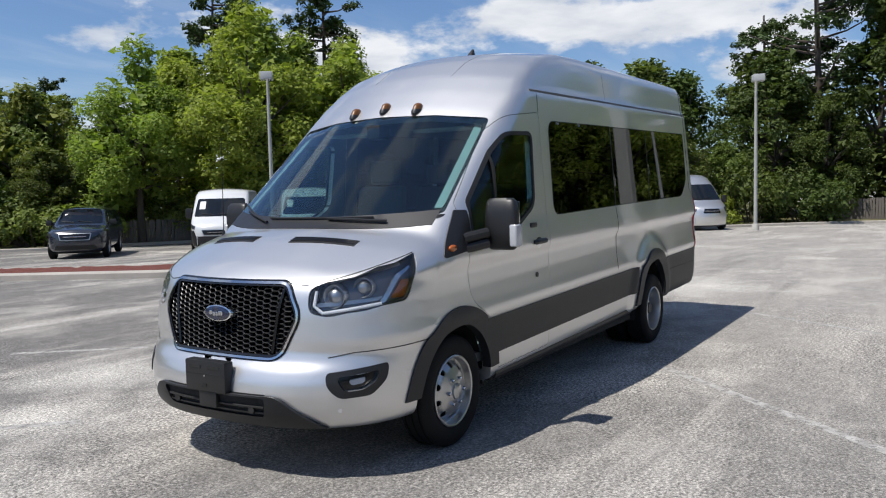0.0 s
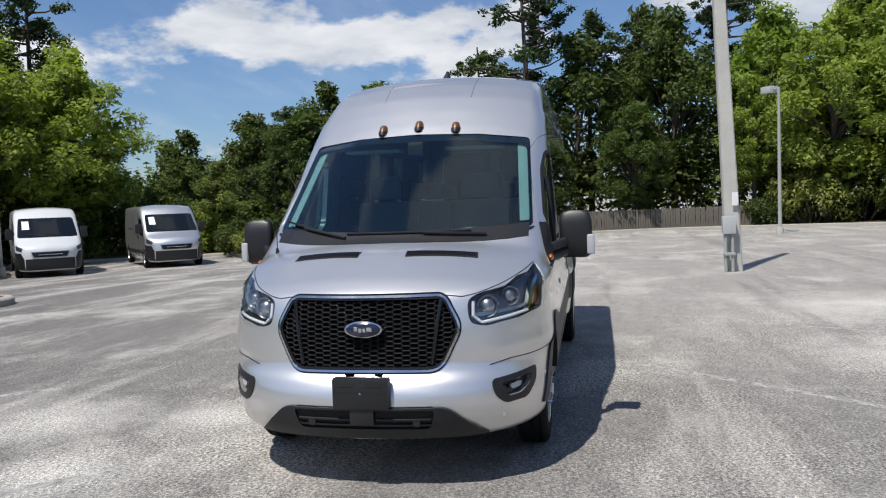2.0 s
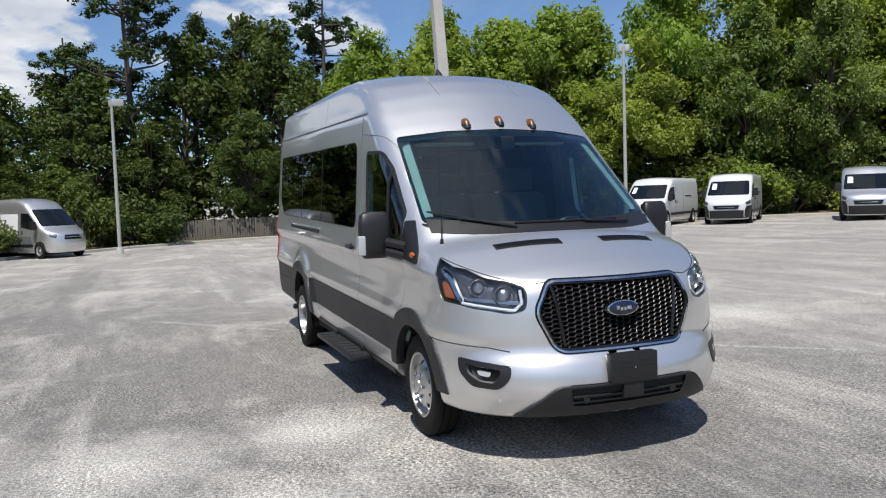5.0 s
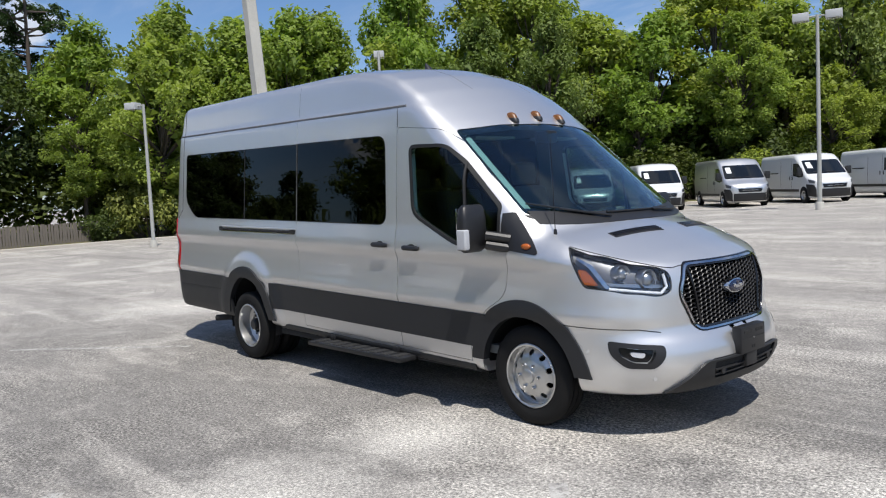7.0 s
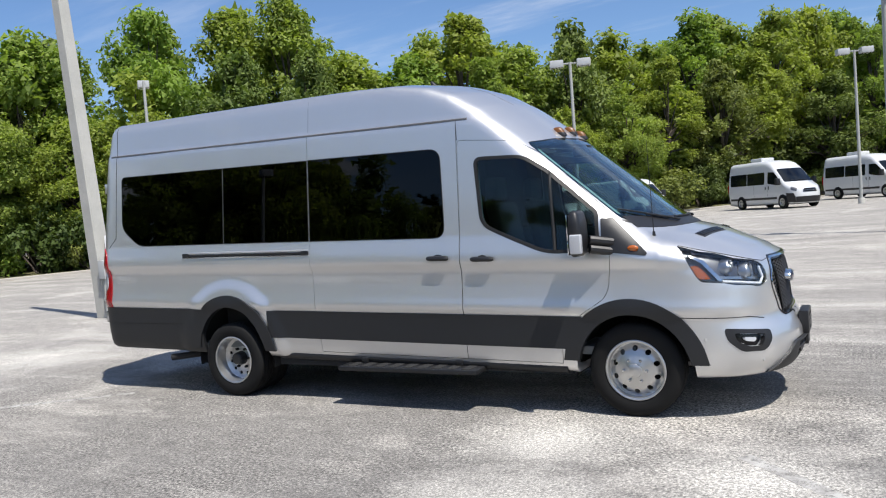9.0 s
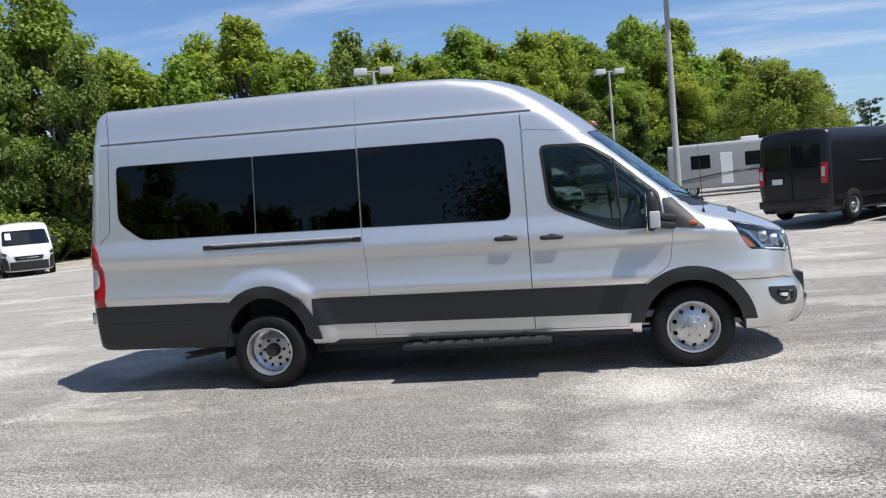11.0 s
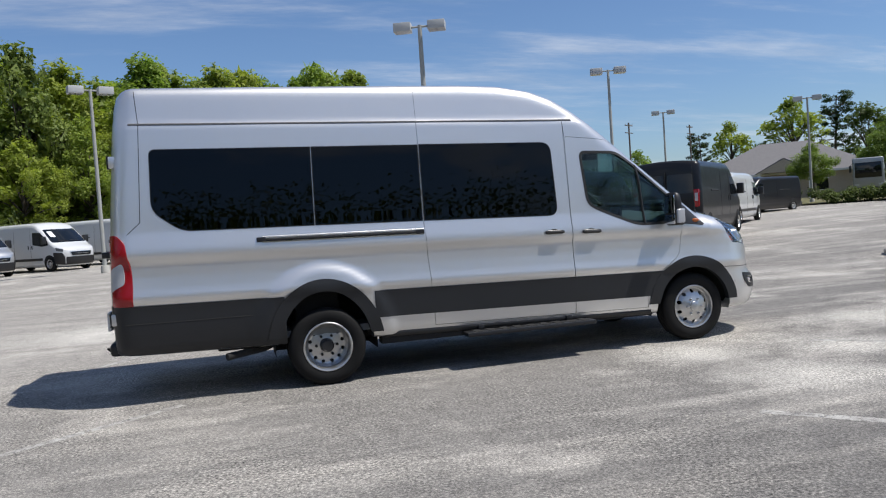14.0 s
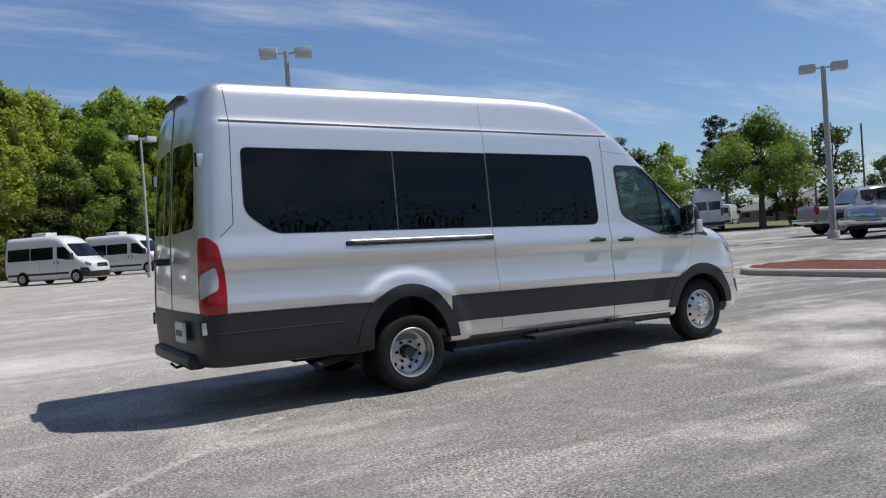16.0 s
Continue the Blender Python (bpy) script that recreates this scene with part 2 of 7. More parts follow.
    # chip tone, with the shade of the pits put into the colour
    pits = k.ramp(chips, [(0.37, (0.12, 0.12, 0.12)), (0.46, (0.74, 0.74, 0.74)), (0.53, (1.06, 1.06, 1.05)), (0.62, (1.80, 1.78, 1.74))])
    col = k.mix(open_texture, col, k.mix(1.0, col, pits, "MULTIPLY"))
    # shade between the stones, painted as darker cell edges
    gap_shade = k.ramp(speck.outputs["Distance"], [(0.30, (1.14, 1.14, 1.14)), (0.52, (0.98, 0.98, 0.98)), (0.75, (0.62, 0.62, 0.62))])
    k.color(k.mix(0.7, col, gap_shade, "MULTIPLY"))
    k.rough(mid, 0.82, 0.97)
    k.set(Specular_IOR_Level=0.25)
    k.bump(chips, 0.45, 0.010)
    return k.m


def worn_stripe(name):
    k = Mat(name)
    n = k.noise(7, 6, 0.7)
    g = k.noise(85, 3, 0.7)
    f = k.ramp(n, [(0.40, (0, 0, 0)), (0.60, (1, 1, 1))])
    c = k.mix(f, (0.27, 0.26, 0.245), (0.44, 0.43, 0.405))
    # paint worn through to the chippings
    flake = k.ramp(k.noise(16, 8, 0.78), [(0.36, (0, 0, 0)), (0.49, (1, 1, 1))])
    k.link(flake, k.b.inputs["Alpha"])
    k.color(k.mix(0.7, c, k.ramp(g, [(0.3, (0.7, 0.7, 0.7)), (0.7, (1.2, 1.2, 1.2))]), "MULTIPLY"))
    k.set(Roughness=0.9)
    k.bump(g, 0.3, 0.004)
    return k.m


def concrete(name, c):
    k = Mat(name)
    a, b = k.noise(1.6, 6, 0.65), k.noise(45, 4, 0.6)
    col = k.mix(a, tuple(v * 0.72 for v in c), tuple(v * 1.15 for v in c))
    k.color(k.mix(0.5, col, k.ramp(b, [(0.3, (0.8, 0.8, 0.8)), (0.7, (1.15, 1.15, 1.15))]), "MULTIPLY"))
    k.set(Roughness=0.9)
    k.bump(b, 0.3, 0.004)
    return k.m


def leafy(name, dark, light, glow=0.35):
    k = Mat(name)
    rnd = k.nt.nodes.new("ShaderNodeNewGeometry").outputs["Random Per Island"]
    oi = k.nt.nodes.new("ShaderNodeObjectInfo").outputs["Random"]
    c1 = k.mix(rnd, dark, light)
    big = k.noise(0.35, 3, 0.5)
    c2 = k.mix(k.ramp(big, [(0.4, (0, 0, 0)), (0.62, (0.6, 0.6, 0.6))]), c1, tuple(v * 1.25 for v in light))
    tint = k.ramp(oi, [(0.0, (0.82, 0.95, 0.85)), (0.5, (1, 1, 1)), (1.0, (1.12, 1.03, 0.88))])
    c3 = k.mix(1.0, c2, tint, "MULTIPLY")
    k.color(c3)
    k.set(Roughness=0.62, Specular_IOR_Level=0.3)
    tl = k.nt.nodes.new("ShaderNodeBsdfTranslucent")
    k.link(k.mix(1.0, c3, (1.1, 1.18, 0.65), "MULTIPLY"), tl.inputs[0])
    mx = k.nt.nodes.new("ShaderNodeMixShader")
    mx.inputs[0].default_value = glow
    k.link(k.b.outputs[0], mx.inputs[1])
    k.link(tl.outputs[0], mx.inputs[2])
    k.link(mx.outputs[0], k.nt.nodes["Material Output"].inputs[0])
    return k.m


def bark(name, c):
    k = Mat(name)
    a = k.noise(14, 6, 0.7, "Object", (1, 1, 0.25))
    k.color(k.mix(a, tuple(v * 0.55 for v in c), tuple(v * 1.3 for v in c)))
    k.set(Roughness=0.95)
    k.bump(a, 0.6, 0.03)
    return k.m


def mottled(name, lo, hi, scale, rough=0.9, bump=0.3, dist=0.01):
    k = Mat(name)
    a, b = k.noise(scale, 6, 0.7), k.noise(scale * 9, 4, 0.7)
    k.color(k.mix(0.6, k.mix(a, lo, hi), k.ramp(b, [(0.3, (0.6, 0.6, 0.6)), (0.7, (1.3, 1.3, 1.3))]), "MULTIPLY"))
    k.set(Roughness=rough)
    k.bump(b, bump, dist)
    return k.m


def lens_plastic(name, c, rough=0.15, coat=0.8):
    k = Mat(name)
    k.set(Roughness=rough, Coat_Weight=coat, Coat_Roughness=0.03)
    n = k.noise(220, 1, 0.5, "Object", (1, 1, 3))
    k.color(k.mix(n, tuple(v * 0.7 for v in c), tuple(min(1, v * 1.25) for v in c)))
    k.bump(n, 0.25, 0.002)
    return k.m


M = dict(
    silver=paint_metal("silver_paint", (0.725, 0.72, 0.71), 0.81, 0.35),
    white=paint_plain("white_van_paint", (0.60, 0.61, 0.61)),
    black=paint_plain("black_van_paint", (0.008, 0.008, 0.010), 0.30, 0.35),
    rvgrey=paint_plain("motorhome_grey", (0.26, 0.26, 0.265), 0.4, 0.4),
    greycar=paint_metal("grey_car_paint", (0.30, 0.31, 0.32), 0.6, 0.35),
    navy=paint_plain("navy_car_paint", (0.015, 0.02, 0.032), 0.22, 1.0),
    clad=plastic("grey_cladding_plastic", (0.012, 0.013, 0.015), 0.48),
    blackp=plastic("black_plastic", (0.012, 0.012, 0.013), 0.42),
    gloss=plastic("gloss_black_plastic", (0.008, 0.008, 0.009), 0.16, 60),
    seal=plastic("rubber_seal", (0.010, 0.010, 0.010), 0.6),
    tyre=rubber("tyre_rubber"),
    rim=paint_metal("painted_steel_rim", (0.50, 0.50, 0.495), 0.85, 0.30),
    chrome=metal("chrome", (0.66, 0.67, 0.68), 0.12, 8),
    reflector=metal("lamp_reflector", (0.52, 0.52, 0.52), 0.30, 60),
    dark=mottled("underbody", (0.008, 0.008, 0.008), (0.02, 0.02, 0.02), 5),
    cabin=plastic("cabin_trim", (0.17, 0.18, 0.182), 0.7),
    trimlight=plastic("pillar_trim", (0.34, 0.36, 0.35), 0.7),
    cloth=mottled("seat_cloth", (0.040, 0.042, 0.045), (0.075, 0.078, 0.082), 30, 0.9, 0.4, 0.004),
    tint=glass_sheet("tinted_glass", (0.050, 0.054, 0.060), 0.022),
    clear=glass_sheet("windscreen_glass", (0.74, 0.88, 0.88), 0.05),
    doorglass=glass_sheet("door_glass", (0.50, 0.57, 0.56), 0.03),
    lens=glass_sheet("lamp_lens", (0.93, 0.94, 0.95), 0.035),
    carglass=plastic("dark_car_glass", (0.006, 0.008, 0.010), 0.06, 3),
    mirror=metal("mirror_glass", (0.85, 0.87, 0.9), 0.02, 3),
    amber=lens_plastic("amber_lens", (0.40, 0.095, 0.010)),
    amberdim=lens_plastic("amber_marker_lens", (0.15, 0.055, 0.008), 0.35, 0.15),
    red=lens_plastic("red_lens", (0.30, 0.003, 0.007)),
    clearlens=lens_plastic("white_lens", (0.46, 0.47, 0.49)),
    drl=lens_plastic("running_light_lens", (0.80, 0.82, 0.85)),
    lampback=metal("lamp_housing", (0.17, 0.17, 0.175), 0.42, 20),
    groove=plastic("roof_groove_grey", (0.10, 0.102, 0.106), 0.6),
    ford=paint_plain("badge_blue", (0.006, 0.011, 0.038), 0.2, 0.8),
    paper=paint_plain("paper_white", (0.72, 0.73, 0.72), 0.7, 0.0),
    ink=paint_plain("print_grey", (0.12, 0.12, 0.13), 0.7, 0.0),
    asphalt=asphalt("weathered_asphalt"),
    stripe=worn_stripe("worn_white_line"),
    kerb=concrete("kerb_concrete", (0.40, 0.37, 0.33)),
    pole=concrete("concrete_pole_grey", (0.46, 0.45, 0.41)),
    steelpole=concrete("painted_pole_grey", (0.36, 0.37, 0.35)),
    lampbox=paint_plain("lamp_box_grey", (0.42, 0.43, 0.43), 0.5, 0.0),
    mulch=mottled("red_mulch", (0.10, 0.030, 0.022), (0.20, 0.062, 0.045), 9, 0.95, 0.9, 0.03),
    grass=mottled("dry_grass", (0.07, 0.075, 0.025), (0.17, 0.15, 0.065), 3, 0.95, 0.6, 0.03),
    leaf=leafy("broad_leaf", (0.104, 0.150, 0.030), (0.285, 0.350, 0.070), 0.48),
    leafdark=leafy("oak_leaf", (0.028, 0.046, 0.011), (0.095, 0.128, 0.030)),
    pine=leafy("pine_needle", (0.022, 0.042, 0.014), (0.060, 0.095, 0.030), 0.2),
    leafmid=leafy("shade_tree_leaf", (0.085, 0.125, 0.026), (0.23, 0.28, 0.065), 0.45),
    olive=leafy("olive_leaf", (0.078, 0.104, 0.026), (0.205, 0.240, 0.062)),
    bark=bark("grey_bark", (0.085, 0.068, 0.055)),
    twig=bark("bare_twig", (0.22, 0.19, 0.16)),
    fence=bark("weathered_fence_wood", (0.15, 0.132, 0.115)),
    roof=mottled("shingle_grey", (0.12, 0.12, 0.125), (0.20, 0.19, 0.19), 2.5),
    stucco=mottled("tan_stucco", (0.38, 0.32, 0.25), (0.48, 0.41, 0.33), 2.0),
    signwhite=paint_plain("sign_white", (0.72, 0.72, 0.72), 0.5, 0.0),
    signred=paint_plain("sign_red", (0.45, 0.03, 0.03), 0.5, 0.0),
    meshblack=plastic("grille_black", (0.014, 0.014, 0.015), 0.38, 60),
    cup=metal("handle_cup_bright", (0.72, 0.73, 0.74), 0.28, 8),
    wood=bark("utility_pole_wood", (0.14, 0.11, 0.09)),
)
M["black"].node_tree.nodes["Principled BSDF"].inputs["Specular IOR Level"].default_value = 0.34
M["black"].node_tree.nodes["Principled BSDF"].inputs["Coat Weight"].default_value = 0.15
for k in ("amberdim", "red"):
    M[k].node_tree.nodes["Principled BSDF"].inputs["Coat Weight"].default_value = 0.25

# ---------------------------------------------------------------- mesh helpers


def mesh_object(name, verts, faces, material, smooth=True, angle=35.0):
    me = bpy.data.meshes.new(name)
    me.from_pydata([tuple(v) for v in verts], [], [tuple(f) for f in faces])
    return finish(me, name, material, smooth, angle)


def finish(me, name, material, smooth=True, angle=35.0):
    me.validate()
    if material is not None:
        me.materials.append(material)
    if smooth:
        me.shade_smooth()
        me.set_sharp_from_angle(angle=radians(angle))
    return new(name, me)


def part(name, bm, material, parent, label="", smooth=True, angle=35.0):
    """Links a bmesh as ONE mesh object under a thing or under a part."""
    me = bpy.data.meshes.new(name)
    bmesh.ops.recalc_face_normals(bm, faces=bm.faces)
    bm.to_mesh(me)
    bm.free()
    ob = finish(me, name, material, smooth, angle)
    ob.parent = parent
    return tagged(ob, label) if label else ob


def put(ob, parent, label=""):
    ob.parent = parent
    return tagged(ob, label) if label else ob


def thing(name, label, category, group="", at=None):
    e = new(name)
    e.empty_display_size = 0.2
    if at is not None:
        e.matrix_world = at
    return tagged(e, label, category, group)


def bm_box(x0, x1, y0, y1, z0, z1, bevel=0.0, seg=2, bm=None):
    bm = bm or bmesh.new()
    r = bmesh.ops.create_cube(bm, size=1.0)
    for v in r["verts"]:
        v.co = Vector(((x0 + x1) / 2 + v.co.x * (x1 - x0), (y0 + y1) / 2 + v.co.y * (y1 - y0), (z0 + z1) / 2 + v.co.z * (z1 - z0)))
    if bevel:
        es = {e for v in r["verts"] for e in v.link_edges}
        bmesh.ops.bevel(bm, geom=list(es), offset=bevel, segments=seg, affect="EDGES", profile=0.6)
    return bm


def bm_tube(points, radius, seg=8, bm=None, closed=False, flat=1.0):
    """A round bar along points; radius may be a list."""
    bm = bm or bmesh.new()
    pts = [Vector(p) for p in points]
    n = len(pts)
    rings = []
    prev = None
    for i, p in enumerate(pts):
        a, b = pts[i - 1 if (i or closed) else 0], pts[(i + 1) % n if (i < n - 1 or closed) else i]
        d = (b - a).normalized()
        ref = prev if prev is not None else (Vector((0, 0, 1)) if abs(d.z) < 0.9 else Vector((1, 0, 0)))
        u = (ref - d * ref.dot(d)).normalized()
        prev = u
        w = d.cross(u)
        r = radius[i] if isinstance(radius, (list, tuple)) else radius
        rings.append([bm.verts.new(p + (u * math.cos(t) + w * math.sin(t) * flat) * r) for t in [2 * math.pi * k / seg for k in range(seg)]])
    for i in range(n if closed else n - 1):
        A, B = rings[i], rings[(i + 1) % n]
        for k in range(seg):
            bm.faces.new((A[k], A[(k + 1) % seg], B[(k + 1) % seg], B[k]))
    if not closed:
        bm.faces.new(rings[0][::-1])
        bm.faces.new(rings[-1])
    return bm


def bm_revolve(profile, seg=40, axis="Y", bm=None, at=(0, 0, 0), close=True):
    """Turns (radius, along) pairs round an axis."""
    bm = bm or bmesh.new()
    rings = []
    for r, h in profile:
        ring = []
        for k in range(seg):
            a = 2 * math.pi * k / seg
            c, s = r * math.cos(a), r * math.sin(a)
            co = {"Y": (c, h, s), "Z": (c, s, h), "X": (h, c, s)}[axis]
            ring.append(bm.verts.new(Vector(co) + Vector(at)))
        rings.append(ring)
    loops = list(zip(rings, rings[1:]))
    if close:
        loops.append((rings[-1], rings[0]))
    for A, B in loops:
        for k in range(seg):
            bm.faces.new((A[k], A[(k + 1) % seg], B[(k + 1) % seg], B[k]))
    return bm


def rounded(poly, r=0.05, seg=4):
    """The polygon with its corners rounded; r may be a list, one for each corner."""
    out = []
    n = len(poly)
    for i in range(n):
        p, a, b = Vector(poly[i]), Vector(poly[i - 1]), Vector(poly[(i + 1) % n])
        ri = r[i] if isinstance(r, (list, tuple)) else r
        da, db = (a - p), (b - p)
        ca, cb = min(ri, da.length * 0.45), min(ri, db.length * 0.45)
        if ri <= 0:
            out.append(tuple(p))
            continue
        s, e = p + da.normalized() * ca, p + db.normalized() * cb
        for k in range(seg + 1):
            t = k / seg
            out.append(tuple(s * (1 - t) ** 2 + p * 2 * t * (1 - t) + e * t * t))
    return out


def densify(poly, step, closed=True):
    out = []
    n = len(poly)
    for i in range(n if closed else n - 1):
        a, b = Vector(poly[i]), Vector(poly[(i + 1) % n])
        m = max(1, int((b - a).length / step))
        out += [tuple(a.lerp(b, k / m)) for k in range(m)]
    if not closed:
        out.append(tuple(poly[-1]))
    return out


def grow(poly, d):
    """Offsets a polygon outwards by d."""
    n = len(poly)
    area = sum(poly[i][0] * poly[(i + 1) % n][1] - poly[(i + 1) % n][0] * poly[i][1] for i in range(n))
    s = 1 if area > 0 else -1
    out = []
    for i in range(n):
        p, a, b = Vector(poly[i]), Vector(poly[i - 1]), Vector(poly[(i + 1) % n])
        e1, e2 = (p - a), (b - p)
        if e1.length < 1e-9 or e2.length < 1e-9:
            out.append(tuple(p))
            continue
        n1 = Vector((e1.y, -e1.x)).normalized() * s
        n2 = Vector((e2.y, -e2.x)).normalized() * s
        m = (n1 + n2)
        if m.length < 1e-6:
            m = n1
        m.normalize()
        out.append(tuple(p + m * d / max(0.4, m.dot(n1))))
    return out


def inside(poly, pts):
    P = np.asarray(poly, float)
    x, y = pts[:, 0], pts[:, 1]
    res = np.zeros(len(pts), bool)
    j = len(P) - 1
    for i in range(len(P)):
        xi, yi, xj, yj = P[i][0], P[i][1], P[j][0], P[j][1]
        if yi != yj:
            res ^= ((yi > y) != (yj > y)) & (x < (xj - xi) * (y - yi) / (yj - yi) + xi)
        j = i
    return res


def fill2d(poly, holes=(), step=0.05):
    """Triangles that fill a flat outline, with points every step inside it."""
    from mathutils.geometry import delaunay_2d_cdt
    loops = [densify(poly, step)] + [densify(h, step) for h in holes]
    pts, edges = [], []
    for lp in loops:
        o = len(pts)
        pts += lp
        edges += [(o + i, o + (i + 1) % len(lp)) for i in range(len(lp))]
    A = np.asarray(poly)
    gx = np.arange(A[:, 0].min() + step / 2, A[:, 0].max(), step)
    gy = np.arange(A[:, 1].min() + step / 2, A[:, 1].max(), step)
    if len(gx) and len(gy):
        g = np.stack(np.meshgrid(gx, gy), -1).reshape(-1, 2)
        B = np.asarray(pts)
        keep = inside(poly, g)
        for h in holes:
            keep &= ~inside(h, g)
        g = g[keep]
        if len(g):
            d = np.min(np.abs(g[:, None, :] - B[None, :, :]).max(2), axis=1)
            pts += [tuple(p) for p in g[d > step * 0.4]]
    v, _, f, *_ = delaunay_2d_cdt([Vector(p) for p in pts], edges, [], 0, 1e-6)
    V = np.array([tuple(p) for p in v])
    F = [t for t in f]
    C = np.array([V[list(t)].mean(0) for t in F])
    ok = inside(poly, C)
    for h in holes:
        ok &= ~inside(h, C)
    return V, [tuple(t) for t, k in zip(F, ok) if k]


def slab(V, F, top, back):
    """A closed sheet: top points, back points and walls along the free edges."""
    n = len(V)
    count = {}
    for f in F:
        for i in range(3):
            a, b = f[i], f[(i + 1) % 3]
            count[(a, b)] = 1
    faces = list(F) + [tuple(n + i for i in f[::-1]) for f in F]
    for (a, b) in count:
        if (b, a) not in count:
            faces.append((b, a, n + a, n + b))
    return list(top) + list(back), faces


# ---------------------------------------------------------------- car bodies


def curve1d(pts, soft=0.04):
    """A smoothed line through (position, value) pairs."""
    xs = np.array([p[0] for p in pts], float)
    ys = np.array([p[1] for p in pts], float)
    lo, hi = xs[0] - 6 * soft, xs[-1] + 6 * soft
    g = np.linspace(lo, hi, 1600)
    v = np.interp(g, xs, ys)
    w = max(1, int(soft / (g[1] - g[0])))
    for _ in range(2):
        pad = np.concatenate([np.full(w, v[0]), v, np.full(w, v[-1])])
        v = np.convolve(pad, np.ones(2 * w + 1) / (2 * w + 1), "valid")
    return lambda q: np.interp(q, g, v)


def smax(a, b, k):
    h = np.clip(1 - np.abs(a - b) / k, 0, None)
    return np.maximum(a, b) + h * h * k * 0.25


class Body:
    """A car's outer skin, from its side profile, plan and end profiles. Body lengths run along x, front at +x."""

    def __init__(self, side, top, nose, tail, bow, plan_n, plan_x, bottom, corner, tail_corner, bulge=None, rake=0.0, top_slope=0.85, tail_bow=0.03):
        self.S, self.T, self.F, self.R = side, top, nose, tail
        self.bow, self.n, self.px, self.z0 = bow, plan_n, plan_x, bottom
        self.kc, self.kt, self.bulge, self.rake, self.ts, self.tb = corner, tail_corner, bulge, rake, top_slope, tail_bow

    def field(self, P):
        x, y, z = P[..., 0], np.abs(P[..., 1]), P[..., 2]
        S = self.S(z)
        if self.bulge is not None:
            S = S + self.bulge(x, z)
        u = np.clip((x - self.px) / (self.F(z) - self.px), 0, 1.6)
        q = 1 - u ** self.n
        Y = S * np.where(q > 0, np.maximum(q, 1e-9) ** (1 / self.n), q * 3)
        side = y - Y
        crown = self.bow[1] * (y / 0.8) ** 2
        top = (z + crown - self.T(x + self.bow[0] * y * y)) * self.ts
        tail = self.R(z) + self.tb * (y / 0.9) ** 2 - x
        d = smax(side, top, self.kc(x) if callable(self.kc) else self.kc)
        d = smax(d, tail, self.kt)
        return smax(d, self.z0 - z, 0.06)

    def shoot(self, O, D, level=0.0, reach=3.2):
        O, D = np.asarray(O, float), np.asarray(D, float)
        n = len(O)
        ts = np.linspace(0, reach, 90)
        lo, hi = np.zeros(n), np.full(n, reach)
        found = np.zeros(n, bool)
        for a, b in zip(ts[:-1], ts[1:]):
            out = (self.field(O + D * b) > level) & ~found
            lo[out], hi[out] = a, b
            found |= out
        for _ in range(26):
            m = (lo + hi) / 2
            o = self.field(O + D * m[:, None]) > level
            hi = np.where(o, m, hi)
            lo = np.where(o, lo, m)
        return O + D * hi[:, None]

    def skin(self, xs, zc, front, rear, nang, nfan, level=0.0):
        """Closed skin: sections along xs, and fans that close the nose and the tail."""
        th = np.linspace(0, 2 * np.pi, nang, endpoint=False)
        cy, cz = np.sin(th), np.cos(th)
        O, D = [], []
        for f in np.linspace(0, np.pi / 2, nfan + 1)[1:-1]:   # tail: from its pole
            s, c = np.sin(f), np.cos(f)
            O.append(np.tile(rear, (nang, 1)))
            D.append(np.stack([np.full(nang, -c), cy * s, cz * s], 1))
        for x in xs:
            O.append(np.tile([x, 0, zc(x)], (nang, 1)))
            D.append(np.stack([np.zeros(nang), cy, cz], 1))
        for f in np.linspace(np.pi / 2, 0, nfan + 1)[1:-1]:
            s, c = np.sin(f), np.cos(f)
            O.append(np.tile(front, (nang, 1)))
            D.append(np.stack([np.full(nang, c), cy * s, cz * s], 1))
        rows = len(O)
        O.append(np.array([rear, front]))
        D.append(np.array([[-1.0, 0, 0], [1.0, 0, 0]]))
        P = self.shoot(np.concatenate(O), np.concatenate(D), level)
        F = []
        for r in range(rows - 1):
            for k in range(nang):
                a, b = r * nang + k, r * nang + (k + 1) % nang
                F.append((a, b, b + nang, a + nang))
        t, f = rows * nang, rows * nang + 1
        last = (rows - 1) * nang
        for k in range(nang):
            F.append((t, (k + 1) % nang, k))
            F.append((f, last + k, last + (k + 1) % nang))
        return P, F

    def lean(self, P):
        P = np.array(P, float)
        P[:, 2] -= self.rake * P[:, 0]
        return P

    # directions from which an outline is laid on the skin
    def ray_side(self, uv, s):
        O = np.stack([uv[:, 0], np.full(len(uv), 0.25 * s), uv[:, 1]], 1)
        return O, np.tile([0.0, s, 0.0], (len(uv), 1))

    def ray_front(self, uv, s):
        O = np.stack([np.full(len(uv), -0.8), uv[:, 0], uv[:, 1]], 1)
        return O, np.tile([1.0, 0, 0], (len(uv), 1))

    def ray_back(self, uv, s):
        O = np.stack([np.full(len(uv), -3.6), uv[:, 0], uv[:, 1]], 1)
        return O, np.tile([-1.0, 0, 0], (len(uv), 1))

    def ray_top(self, uv, s):
        O = np.stack([uv[:, 0], uv[:, 1], np.full(len(uv), 0.7)], 1)
        return O, np.tile([0.0, 0, 1.0], (len(uv), 1))

    def ray_corner(self, uv, s):
        """u: degrees outwards from straight ahead, round an upright axis near the front wheel; v: height."""
        a = np.radians(uv[:, 0])
        O = np.stack([np.full(len(uv), 0.05), np.full(len(uv), 0.30 * s), uv[:, 1]], 1)
        return O, np.stack([np.cos(a), np.sin(a) * s, np.zeros(len(uv))], 1)

